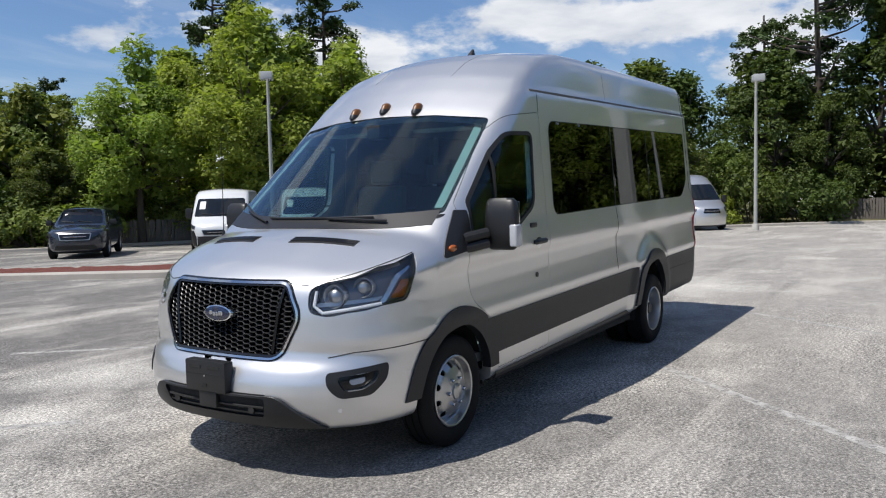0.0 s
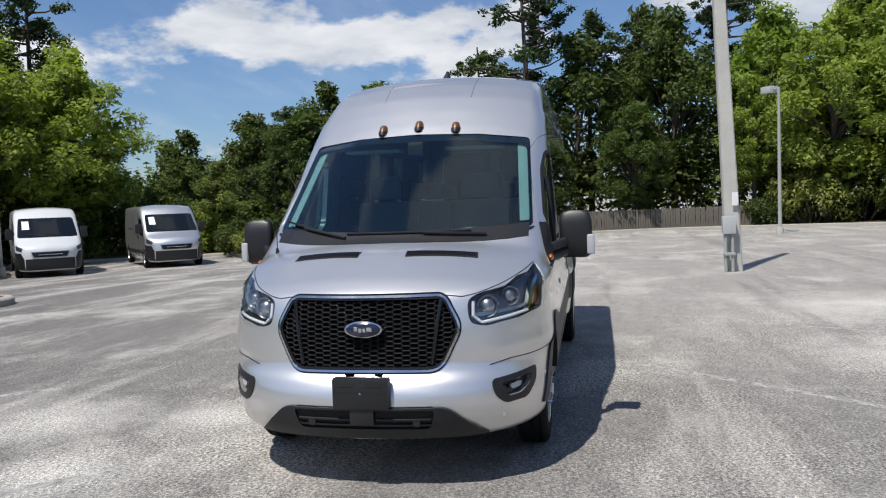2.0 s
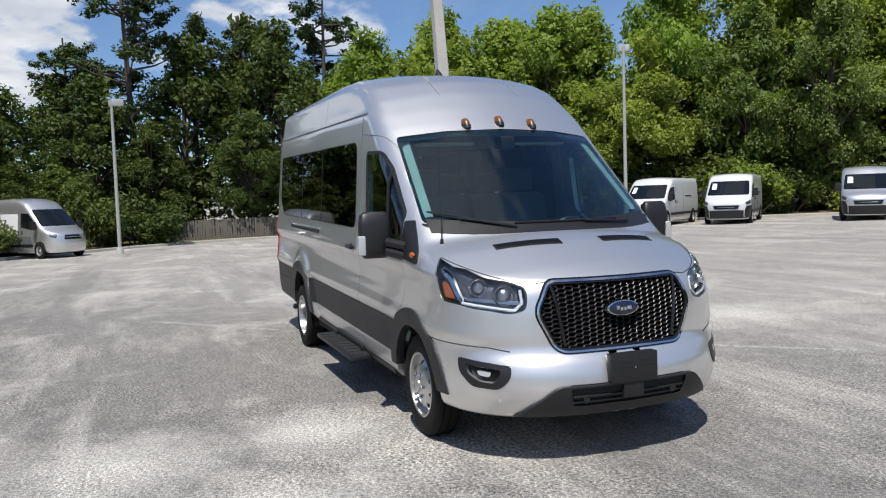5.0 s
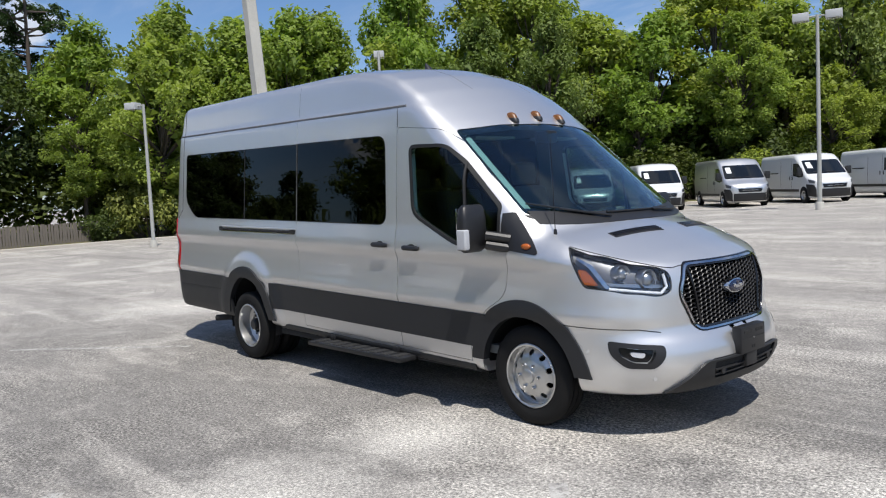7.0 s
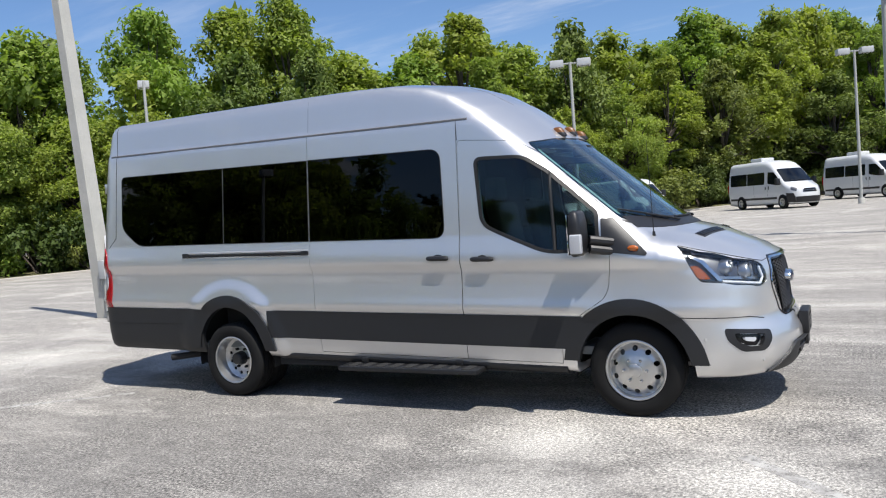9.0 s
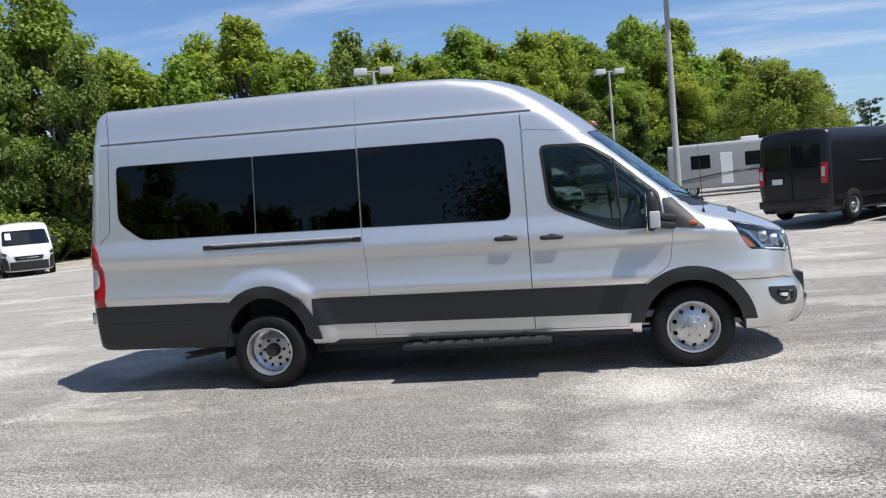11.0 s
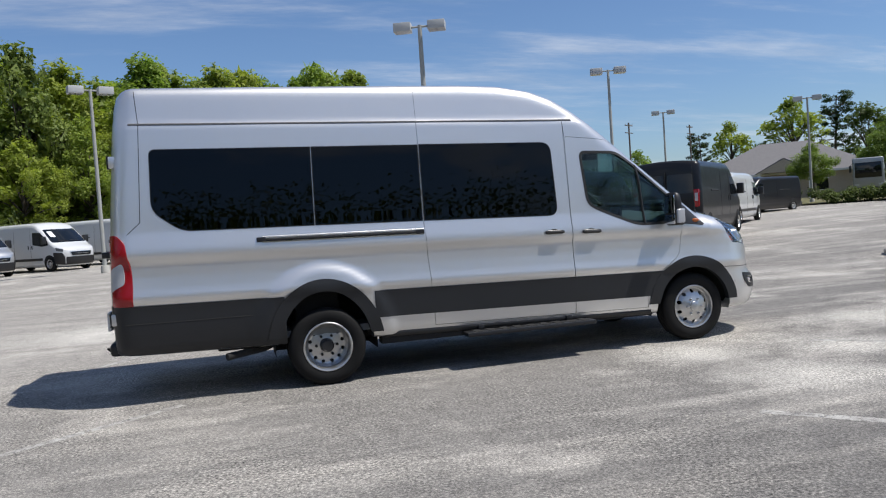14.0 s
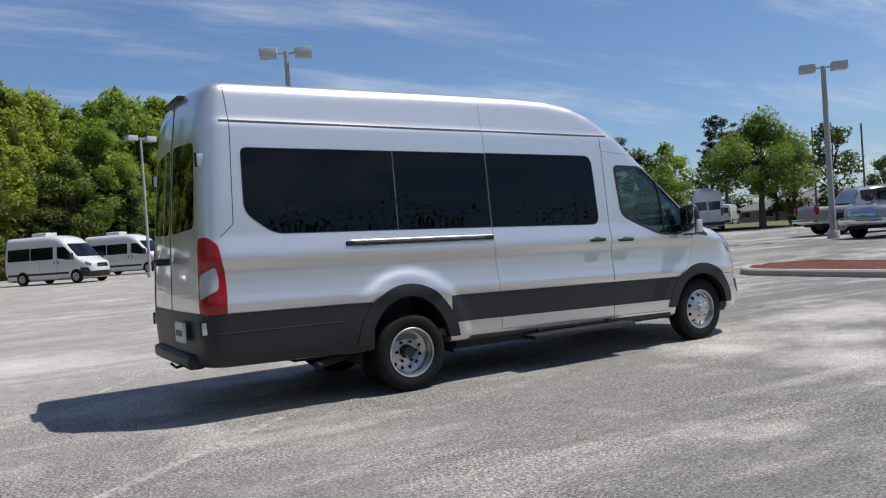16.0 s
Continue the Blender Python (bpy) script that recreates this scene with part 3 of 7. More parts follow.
    def patch(self, name, ray, poly, material, s=1, off=0.003, thick=0.012, step=0.05, holes=(), scale=None, angle=40):
        """A sheet on the skin, within an outline."""
        if scale:   # outlines whose two units differ, such as degrees and metres
            k = np.array(scale)
            V, F = fill2d([tuple(np.array(p) * k) for p in poly], [[tuple(np.array(p) * k) for p in h] for h in holes], step)
            V = V / k
        else:
            V, F = fill2d(poly, holes, step)
        O, D = ray(V, s)
        P = self.shoot(O, D)
        top = P + D * off
        back = P + D * (off - thick)
        a, b, c = (top[i] for i in F[0])
        if np.dot(np.cross(b - a, c - a), D[0]) < 0:
            F = [f[::-1] for f in F]
        verts, faces = slab(V, F, self.lean(top), self.lean(back))
        return mesh_object(name, verts, faces, material, True, angle)

    def line(self, ray, pts, s=1, off=0.0, step=0.03):
        V = np.array(densify(pts, step, closed=False))
        O, D = ray(V, s)
        return self.lean(self.shoot(O, D) + D * off)


def prism(bm, outline, lo, hi, place):
    """Adds a closed prism over an outline; place(u, v, w) gives the point."""
    A = [bm.verts.new(place(u, v, lo)) for u, v in outline]
    B = [bm.verts.new(place(u, v, hi)) for u, v in outline]
    n = len(A)
    bm.faces.new(A[::-1])
    bm.faces.new(B)
    for i in range(n):
        bm.faces.new((A[i], A[(i + 1) % n], B[(i + 1) % n], B[i]))


def ring_wall(bm, outer, inner, lo, hi, place):
    """Adds a closed wall that stands between two outlines."""
    n = len(outer)
    q = [[bm.verts.new(place(u, v, w)) for u, v in loop] for loop, w in ((outer, lo), (outer, hi), (inner, hi), (inner, lo))]
    for k in range(4):
        A, B = q[k], q[(k + 1) % 4]
        for i in range(n):
            bm.faces.new((A[i], A[(i + 1) % n], B[(i + 1) % n], B[i]))


def carve(me, cutter_bm):
    """The mesh less the cutter; tried with other settings where the cut leaves the mesh's own bounds."""
    bmesh.ops.recalc_face_normals(cutter_bm, faces=cutter_bm.faces)
    cm = bpy.data.meshes.new("cutter")
    cutter_bm.to_mesh(cm)
    cutter_bm.free()
    a, b = new("carved", me), new("cutter", cm)
    md = a.modifiers.new("cut", "BOOLEAN")
    md.operation, md.object = "DIFFERENCE", b
    def extent(m):
        co = np.array([v.co for v in m.vertices]).reshape(-1, 3)
        return np.concatenate([co.min(0), -co.max(0)]) if len(co) else np.full(6, 9e9)

    def area(m):
        return sum(p.area for p in m.polygons)

    whole, skin = extent(me), area(me)
    for solver, own, slip in (("EXACT", False, 0.0), ("EXACT", False, 0.0004), ("EXACT", False, -0.0007), ("EXACT", True, 0.0), ("FAST", False, 0.0), ("FAST", False, 0.0004)):
        md.solver, md.use_self = solver, own
        b.location = (slip, slip * 0.7, slip * 1.3)
        bpy.context.view_layer.update()
        dg = bpy.context.evaluated_depsgraph_get()
        res = bpy.data.meshes.new_from_object(a.evaluated_get(dg))
        if np.abs(extent(res) - whole).max() < 0.03 and area(res) > 0.8 * skin:
            break
    bpy.data.objects.remove(a)
    bpy.data.objects.remove(b)
    bpy.data.meshes.remove(cm)
    return res


def islands(me):
    """Splits a mesh into its loose pieces, as (verts, faces)."""
    n = len(me.vertices)
    E = np.empty(len(me.edges) * 2, int)
    me.edges.foreach_get("vertices", E)
    E = E.reshape(-1, 2)
    lab = np.arange(n)
    while True:
        m = np.minimum(lab[E[:, 0]], lab[E[:, 1]])
        nl = lab.copy()
        np.minimum.at(nl, E[:, 0], m)
        np.minimum.at(nl, E[:, 1], m)
        nl = nl[nl]
        if (nl == lab).all():
            break
        lab = nl
    co = np.empty(n * 3)
    me.vertices.foreach_get("co", co)
    co = co.reshape(-1, 3)
    faces = [tuple(p.vertices) for p in me.polygons]
    groups = {}
    for f in faces:
        groups.setdefault(lab[f[0]], []).append(f)
    out = []
    for fs in groups.values():
        ids = sorted({i for f in fs for i in f})
        re = {i: k for k, i in enumerate(ids)}
        out.append((co[ids], [tuple(re[i] for i in f) for f in fs]))
    return out


# ---------------------------------------------------------------- wheels


def tyre_bm(R=0.342, rim=0.212, w=0.205):
    h = w / 2
    prof = [(rim, -h * 0.80), (rim + 0.02, -h * 0.93), (R - 0.065, -h), (R - 0.03, -h * 0.95), (R - 0.008, -h * 0.80)]
    for g in (-0.5, 0.0, 0.5):
        c = g * h
        prof += [(R, c - 0.012 - 0.002), (R, c - 0.006), (R - 0.009, c - 0.004), (R - 0.009, c + 0.004), (R, c + 0.006), (R, c + 0.014)]
    prof += [(R - 0.008, h * 0.80), (R - 0.03, h * 0.95), (R - 0.065, h), (rim + 0.02, h * 0.93), (rim, h * 0.80)]
    return bm_revolve(prof, 64)


def disc_with_holes(rad, nholes, hole_r, hole_at, height, mat, name, parent, thick=0.008, inner=0.0):
    """A pressed wheel disc: height(r) gives how far it stands out along -y."""
    N = 56
    circ = [(rad * math.cos(2 * math.pi * k / N), rad * math.sin(2 * math.pi * k / N)) for k in range(N)]
    holes = []
    for i in range(nholes):
        a = 2 * math.pi * (i + 0.5) / nholes
        c = (hole_at * math.cos(a), hole_at * math.sin(a))
        holes.append([(c[0] + hole_r * math.cos(2 * math.pi * k / 12), c[1] + hole_r * math.sin(2 * math.pi * k / 12)) for k in range(12)])
    V, F = fill2d(circ, holes, 0.018)
    r = np.hypot(V[:, 0], V[:, 1])
    h = height(r)
    top = np.stack([V[:, 0], -h, V[:, 1]], 1)
    back = np.stack([V[:, 0], -h + thick, V[:, 1]], 1)
    verts, faces = slab(V, F, top, back)
    ob = mesh_object(name, verts, faces, mat, True, 40)
    return put(ob, parent)


def wheel(parent, kind):
    """Wheel about its own centre, outer side towards -y. kind: front (disc pressed out) or rear (deep dish)."""
    w = new("wheel")
    w.parent = parent
    part("tyre", tyre_bm(), M["tyre"], w, "black rubber tyre")
    R = 0.214
    lip = [(R + 0.004, -0.088), (R + 0.006, -0.094), (R, -0.098), (R - 0.010, -0.094), (R - 0.014, -0.075), (R - 0.020, 0.0), (R - 0.020, 0.08), (R - 0.004, 0.09)]
    part("rim", bm_revolve(lip, 56), M["rim"], w, "silver steel rim")
    if kind == "front":
        h = curve1d([(0, 0.110), (0.058, 0.110), (0.066, 0.102), (0.085, 0.098), (0.125, 0.086), (0.150, 0.078), (0.176, 0.050), (0.190, 0.040), (0.2, 0.052)], 0.006)
        disc_with_holes(0.200, 10, 0.0195, 0.156, h, M["rim"], "wheel_disc", w)
        part("hub_cap", bm_revolve([(0.001, -0.128), (0.035, -0.128), (0.048, -0.122), (0.052, -0.105), (0.052, -0.09)], 32, close=False), M["rim"], w)
        for k in range(6):
            a = 2 * math.pi * k / 6
            bm = bmesh.new()
            bm_revolve([(0.001, -0.122), (0.008, -0.121), (0.012, -0.114), (0.012, -0.090)], 6, bm=bm, at=(0.083 * math.cos(a), 0, 0.083 * math.sin(a)), close=False)
            part("wheel_nut", bm, M["chrome"], w)
    else:
        h = curve1d([(0, -0.028), (0.070, -0.028), (0.080, -0.034), (0.105, -0.034), (0.155, -0.045), (0.180, -0.030), (0.196, -0.01)], 0.006)
        disc_with_holes(0.200, 12, 0.0165, 0.150, h, M["rim"], "wheel_disc", w)
        part("hub", bm_revolve([(0.001, -0.055), (0.046, -0.055), (0.056, -0.045), (0.062, -0.01), (0.064, 0.03)], 28, close=False), M["blackp"], w, "black wheel hub")
        for k in range(6):
            a = 2 * math.pi * k / 6
            bm = bmesh.new()
            bm_revolve([(0.001, 0.000), (0.009, 0.001), (0.013, 0.006), (0.013, 0.04)], 6, bm=bm, at=(0.094 * math.cos(a), 0, 0.094 * math.sin(a)), close=False)
            part("wheel_nut", bm, M["blackp"], w)
    # drum that closes the wheel behind its holes
    part("brake_drum", bm_revolve([(0.001, 0.055), (0.155, 0.055), (0.16, 0.06), (0.16, 0.10), (0.001, 0.10)], 28, close=False), M["dark"], w)
    return w

# ---------------------------------------------------------------- the silver passenger van
VAN_RAKE = 0.022
van_side = curve1d([(0.2, 0.94), (0.36, 0.980), (0.48, 0.994), (0.725, 1.000), (0.745, 1.016), (0.785, 1.024), (0.86, 1.010), (0.97, 0.998), (1.075, 0.995), (1.135, 1.019), (1.20, 1.014),
                    (1.34, 0.988), (2.045, 0.936), (2.25, 0.917), (2.275, 0.900), (2.6, 0.852), (2.9, 0.79)], 0.009)
van_top = curve1d([(-7, 2.62), (-5.5, 2.64), (-4, 2.66), (-2.8, 2.672), (-2.2, 2.676), (-1.8, 2.665), (-1.48, 2.618), (-1.25, 2.54), (-1.03, 2.415),
                   (-0.85, 2.285), (-0.69, 2.16), (-0.62, 2.10), (0.27, 1.375), (0.30, 1.362), (0.40, 1.338), (0.51, 1.308), (0.65, 1.250),
                   (0.80, 1.185), (0.90, 1.125), (0.95, 1.08), (1.05, 0.95), (1.3, 0.6)], 0.025)
van_nose = curve1d([(0.25, 0.93), (0.33, 0.990), (0.42, 1.045), (0.50, 1.060), (0.57, 1.052), (0.63, 1.024), (0.68, 0.985), (0.73, 0.965), (0.92, 0.955), (1.02, 0.945), (1.11, 0.93), (1.3, 0.90), (3, 0.90)], 0.012)
van_tail = curve1d([(0.2, -5.53), (0.70, -5.55), (1.4, -5.52), (2.2, -5.45), (2.65, -5.39), (3, -5.36)], 0.05)


def van_bulge(x, z):
    """The skin swells over the rear wheels."""
    d = np.sqrt(((x + 3.75) / 0.62) ** 2 + ((z - 0.262) / 0.70) ** 2)
    t = np.clip((1.10 - d) / 0.16, 0, 1)
    return 0.030 * t * t * (3 - 2 * t)


VB = Body(van_side, van_top, van_nose, van_tail, (0.2, 0.06), 2.6, 0.2, 0.30, lambda x: np.interp(x, [-1.7, -1.0, -0.5], [0.075, 0.10, 0.15]), 0.16, van_bulge, VAN_RAKE)
SIDE, FRONT, BACK, TOP, CORNER = VB.ray_side, VB.ray_front, VB.ray_back, VB.ray_top, VB.ray_corner


def TAILC(uv, s):
    a = np.radians(uv[:, 0])
    O = np.stack([np.full(len(uv), -5.0), np.full(len(uv), 0.45 * s), uv[:, 1]], 1)
    return O, np.stack([-np.cos(a), np.sin(a) * s, np.zeros(len(uv))], 1)


def mirrored(poly):
    return [(-u, v) for u, v in poly][::-1]


PANE_REAR = rounded([(-5.13, 2.045), (-5.145, 1.52), (-4.91, 1.345), (-3.79, 1.345), (-3.775, 2.045)], [0.05, 0.09, 0.09, 0.004, 0.004])
PANE_MID = rounded([(-3.765, 2.045), (-3.78, 1.345), (-2.797, 1.342), (-2.790, 2.045)], 0.004)
PANE_DOOR = rounded([(-2.776, 2.048), (-2.782, 1.342), (-1.45, 1.335), (-1.47, 2.045)], [0.004, 0.004, 0.10, 0.10], 6)
PANE_CAB = rounded([(-1.165, 1.945), (-0.77, 1.935), (-0.58, 1.81), (-0.215, 1.485), (-0.20, 1.215), (-0.60, 1.205), (-0.96, 1.35), (-1.125, 1.43)],
                   [0.06, 0.07, 0.03, 0.03, 0.02, 0.10, 0.12, 0.08], 5)
DOOR_CAB = rounded([(-1.318, 0.372), (-1.312, 2.10), (-0.84, 2.06), (-0.64, 1.945), (-0.125, 1.475), (-0.115, 1.2), (-0.155, 0.88), (-0.40, 0.72), (-0.52, 0.55), (-0.53, 0.372)],
                   [0, 0.04, 0.08, 0.06, 0.04, 0.08, 0.08, 0.10, 0.05, 0], 4)
DOOR_SLIDE = [(-2.738, 0.372), (-2.7895, 1.30), (-2.783, 2.262), (-1.3195, 2.262), (-1.3200, 0.372)]
SCREEN = rounded([(-0.885, 1.425), (-0.45, 1.395), (0, 1.388), (0.45, 1.395), (0.885, 1.425), (0.825, 2.045), (0.45, 2.085), (0, 2.098), (-0.45, 2.085), (-0.825, 2.045)],
                 [0.03, 0, 0, 0, 0.03, 0.035, 0, 0, 0, 0.035], 4)
GRILLE = rounded([(-0.45, 1.105), (0.45, 1.105), (0.545, 0.925), (0.43, 0.688), (-0.43, 0.688), (-0.545, 0.925)], [0.05, 0.05, 0.06, 0.07, 0.07, 0.06], 5)
INTAKE = rounded([(-0.40, 0.490), (0.40, 0.490), (0.37, 0.385), (-0.37, 0.385)], 0.02, 2)
LAMP = rounded([(18.5, 1.060), (22.5, 1.092), (46, 1.166), (65.5, 1.226), (62.5, 1.12), (57.5, 0.978), (40, 0.943), (25, 0.915), (19, 0.942)],
               [2.5, 3, 0, 0.5, 2, 2, 0, 3, 2], 4)
FOG_IN = rounded([(29, 0.600), (44, 0.620), (43, 0.565), (38, 0.525), (31.5, 0.52)], [1.2] * 5, 3)
REAR_PANE = rounded([(0.06, 2.14), (0.70, 2.10), (0.76, 1.42), (0.06, 1.40)], 0.08, 4)


def build_van():
    van = thing("passenger_van", "silver high-roof passenger van with dark grey lower cladding parked on asphalt", "van")
    zc = curve1d([(-5.3, 1.4), (-1.2, 1.3), (0.3, 0.75)], 0.2)
    xs = np.linspace(-5.2, 0.2, 210)
    P, F = VB.skin(xs, zc, (0.2, 0, 0.75), (-5.2, 0, 1.4), 288, 50)
    Q, G = VB.skin(np.linspace(-5.1, 0.1, 60), zc, (0.1, 0, 0.75), (-5.1, 0, 1.4), 72, 18, -0.055)
    me = bpy.data.meshes.new("skin")
    cut = bmesh.new()
    for V, faces, b in ((P, F, bmesh.new()), (Q, G, cut)):
        vs = [b.verts.new(p) for p in V]
        for f in faces:
            b.faces.new([vs[i] for i in f])
        if b is not cut:
            bmesh.ops.recalc_face_normals(b, faces=b.faces)
            b.to_mesh(me)
            b.free()
    me = carve(me, cut)
    # openings at the sides
    cut = bmesh.new()
    for s in (1, -1):
        sp = lambda u, v, w: (u, s * w, v)
        for pane in (PANE_REAR, PANE_MID, PANE_DOOR, PANE_CAB):
            prism(cut, pane, 0.74, 1.3, sp)
        for cx, cz, a, b in ((0.0, 0.335, 0.425, 0.425), (-3.75, 0.262, 0.43, 0.515)):
            arc = [(cx + a * math.cos(2 * math.pi * k / 40), cz + b * math.sin(2 * math.pi * k / 40)) for k in range(40)]
            prism(cut, arc, 0.52, 1.35, sp)
    me = carve(me, cut)
    # openings at the front and back
    cut = bmesh.new()
    for pane in (REAR_PANE, mirrored(REAR_PANE)):
        prism(cut, pane, -6.2, -5.2, lambda u, v, w: (w, u, v))
    me = carve(me, cut)
    for hole, back in ((SCREEN, -1.1), (GRILLE, 0.70)):
        cut = bmesh.new()
        prism(cut, hole, back, 1.4, lambda u, v, w: (w, u, v))
        me = carve(me, cut)
    cut = bmesh.new()
    for s in (1, -1):
        def cp(u, v, w, s=s):
            O, D = CORNER(np.array([[u, v]]), s)
            return tuple(O[0] + D[0] * w)
        prism(cut, LAMP, 0.56, 1.3, cp)
        prism(cut, FOG_IN, 0.60, 1.3, cp)
    me = carve(me, cut)
    # gaps round the doors
    g = 0.0019
    cut = bmesh.new()
    for s in (1, -1):
        ring_wall(cut, grow(DOOR_CAB, g), grow(DOOR_CAB, -g), 0.6, 1.3, lambda u, v, w: (u, s * w, v))
    me = carve(me, cut)
    cut = bmesh.new()
    ring_wall(cut, grow(DOOR_SLIDE, g), grow(DOOR_SLIDE, -g), 0.6, 1.3, lambda u, v, w: (u, -w, v))
    me = carve(me, cut)
    bits = sorted(islands(me), key=lambda b: -len(b[1]))
    doors = {}
    for V, Fc in bits:
        if len(Fc) < 60:
            continue
        c = (V.min(0) + V.max(0)) / 2
        if V[:, 0].max() - V[:, 0].min() > 4:
            nm, lb, par = "body", "silver metallic painted body", van
        elif c[1] < 0 and c[0] < -1.3:
            nm, lb, par = "sliding_door", "closed silver sliding door", van
        else:
            nm, lb, par = "front_door", "closed silver front door", van
        ob = mesh_object(nm, VB.lean(V), Fc, M["silver"], True, 28)
        ob.data.materials.append(M["cabin"])
        cen = np.array([V[list(f)].mean(0) for f in Fc])
        deep = VB.field(cen) < -0.03
        ob.data.polygons.foreach_set("material_index", deep.astype(np.int32))
        put(ob, par, lb)
        doors[(nm, 1 if c[1] > 0 else -1)] = ob
    body = doors.get(("body", 1)) or doors.get(("body", -1))
    # ---- glass
    for s in (1, -1):
        host = doors.get(("front_door", s), van)
        w = put(VB.patch("window", SIDE, grow(PANE_CAB, 0.012), M["doorglass"], s, -0.008, 0.004, 0.08), host, "clear door window")
        put(VB.patch("window_seal", SIDE, grow(PANE_CAB, 0.012), M["seal"], s, 0.002, 0.012, 0.06, [grow(PANE_CAB, -0.014)]), host, "black rubber window seal")
        # upright divider of the door window
        bar = VB.line(SIDE, [(-0.56, 1.80), (-0.53, 1.22)], s, 0.0, 0.06)
        part("window_bar", bm_tube(bar, 0.012, 6), M["seal"], host)
        for pane, nm in ((PANE_REAR, "rear"), (PANE_MID, "mid"), (PANE_DOOR, "door")):
            host2 = doors.get(("sliding_door", -1), van) if (nm == "door" and s < 0) else van
            put(VB.patch("side_window", SIDE, grow(pane, 0.003), M["tint"], s, 0.001, 0.005, 0.07), host2, "dark tinted side window")
            put(VB.patch("window_seal", SIDE, grow(pane, 0.003), M["seal"], s, 0.0022, 0.008, 0.07, [grow(pane, -0.003)]), host2)
        pane = REAR_PANE if s > 0 else mirrored(REAR_PANE)
        put(VB.patch("rear_window", BACK, grow(pane, 0.01), M["tint"], s, 0.001, 0.005, 0.08), van, "dark tinted rear door window")
    screen = put(VB.patch("windscreen", FRONT, grow(SCREEN, 0.008), M["clear"], 1, -0.002, 0.005, 0.08), van, "clear windscreen with black border")
    put(VB.patch("windscreen_border", FRONT, grow(SCREEN, 0.012), M["gloss"], 1, -0.009, 0.006, 0.06,
                 [rounded([(-0.862, 1.438), (-0.4, 1.412), (0.4, 1.412), (0.862, 1.438), (0.806, 2.000), (0.4, 2.04), (-0.4, 2.04), (-0.806, 2.000)], 0.05, 4)]), screen, "black printed border")
    # black cowl between bonnet and windscreen
    ys = np.linspace(-0.86, 0.86, 15)
    foot = VB.shoot(*FRONT(np.array([(y, 1.392 + 0.04 * abs(y) ** 2) for y in ys]), 1))[:, 0]
    cowl = [(x + 0.075, y) for x, y in zip(foot, ys)] + [(x - 0.03, y) for x, y in zip(foot[::-1], ys[::-1])]
    put(VB.patch("cowl", TOP, cowl, M["blackp"], 1, 0.004, 0.02, 0.05), van, "black cowl panel under the windscreen")
    # ---- grille
    gr = put(VB.patch("grille", FRONT, grow(GRILLE, 0.004), M["dark"], 1, -0.075, 0.03, 0.08), van, "black honeycomb grille in a chrome surround")
    put(VB.patch("chrome_surround", FRONT, grow(GRILLE, 0.003), M["chrome"], 1, 0.010, 0.05, 0.02, [grow(GRILLE, -0.009)]), gr, "chrome surround")
    put(VB.patch("outer_lip", FRONT, grow(GRILLE, 0.011), M["gloss"], 1, 0.004, 0.05, 0.03, [grow(GRILLE, 0.0035)]), gr)
    put(VB.patch("inner_frame", FRONT, grow(GRILLE, -0.010), M["gloss"], 1, 0.004, 0.05, 0.035, [grow(GRILLE, -0.022)]), gr)
    part("grille_box", bm_box(0.66, 0.80, -0.60, 0.60, 0.62, 1.06), M["dark"], gr)
    mesh = bmesh.new()
    inner = np.array(grow(GRILLE, -0.02))
    cw, ch = 0.058, 0.0270
    for r in range(33):
        z = 0.690 + r * ch * 0.5
        for c in range(-8, 9):
            y = (c * 1.6 + (0.8 if r % 2 else 0)) * cw
            if not inside(inner, np.array([[y, z]]))[0]:
                continue
            hexa = [(y + dx * cw, z + dz * ch) for dx, dz in ((-0.30, 0.5), (0.30, 0.5), (0.5, 0.0), (0.30, -0.5), (-0.30, -0.5), (-0.5, 0.0))]
            A = VB.shoot(*FRONT(np.array(hexa), 1))
            hin = [(y + (p - y) * 0.84, z + (q - z) * 0.80) for p, q in hexa]
            B = VB.shoot(*FRONT(np.array(hin), 1))
            vo = [mesh.verts.new(v) for v in VB.lean(A + np.array([-0.006, 0, 0]))]
            vi = [mesh.verts.new(v) for v in VB.lean(B + np.array([-0.010, 0, 0]))]
            vb = [mesh.verts.new(v) for v in VB.lean(B + np.array([-0.045, 0, 0]))]
            for k in range(6):
                j = (k + 1) % 6
                mesh.faces.new((vo[k], vo[j], vi[j], vi[k]))
                mesh.faces.new((vi[k], vi[j], vb[j], vb[k]))
    part("mesh", mesh, M["meshblack"], gr, "gloss black honeycomb mesh", False)
    for s in (1, -1):
        bar = VB.line(FRONT, [(0.43 * s, 1.075), (0.375 * s, 0.72)], 1, -0.004, 0.05)
        part("upright_bar", bm_tube(bar, 0.011, 6), M["gloss"], gr)
    # badge: plain oval in its colours
    bx = float(VB.shoot(*FRONT(np.array([[0.0, 0.925]]), 1))[0][0])
    bz = 0.925 - VAN_RAKE * bx
    bm = bm_revolve([(0.001, 0.030), (0.060, 0.028), (0.075, 0.022), (0.080, 0.006), (0.080, -0.03)], 40, "X", close=False)
    for v in bm.verts:
        v.co = Vector((v.co.x + bx + 0.008, v.co.y * 1.45, v.co.z * 0.62 + bz))
    bd = part("badge", bm, M["chrome"], gr, "oval chrome and dark blue badge")
    bm = bm_revolve([(0.001, 0.034), (0.055, 0.0325), (0.068, 0.026), (0.069, 0.02)], 40, "X", close=False)
    for v in bm.verts:
        v.co = Vector((v.co.x + bx + 0.0095, v.co.y * 1.45, v.co.z * 0.60 + bz))
    part("badge_field", bm, M["ford"], bd)
    bm = bmesh.new()
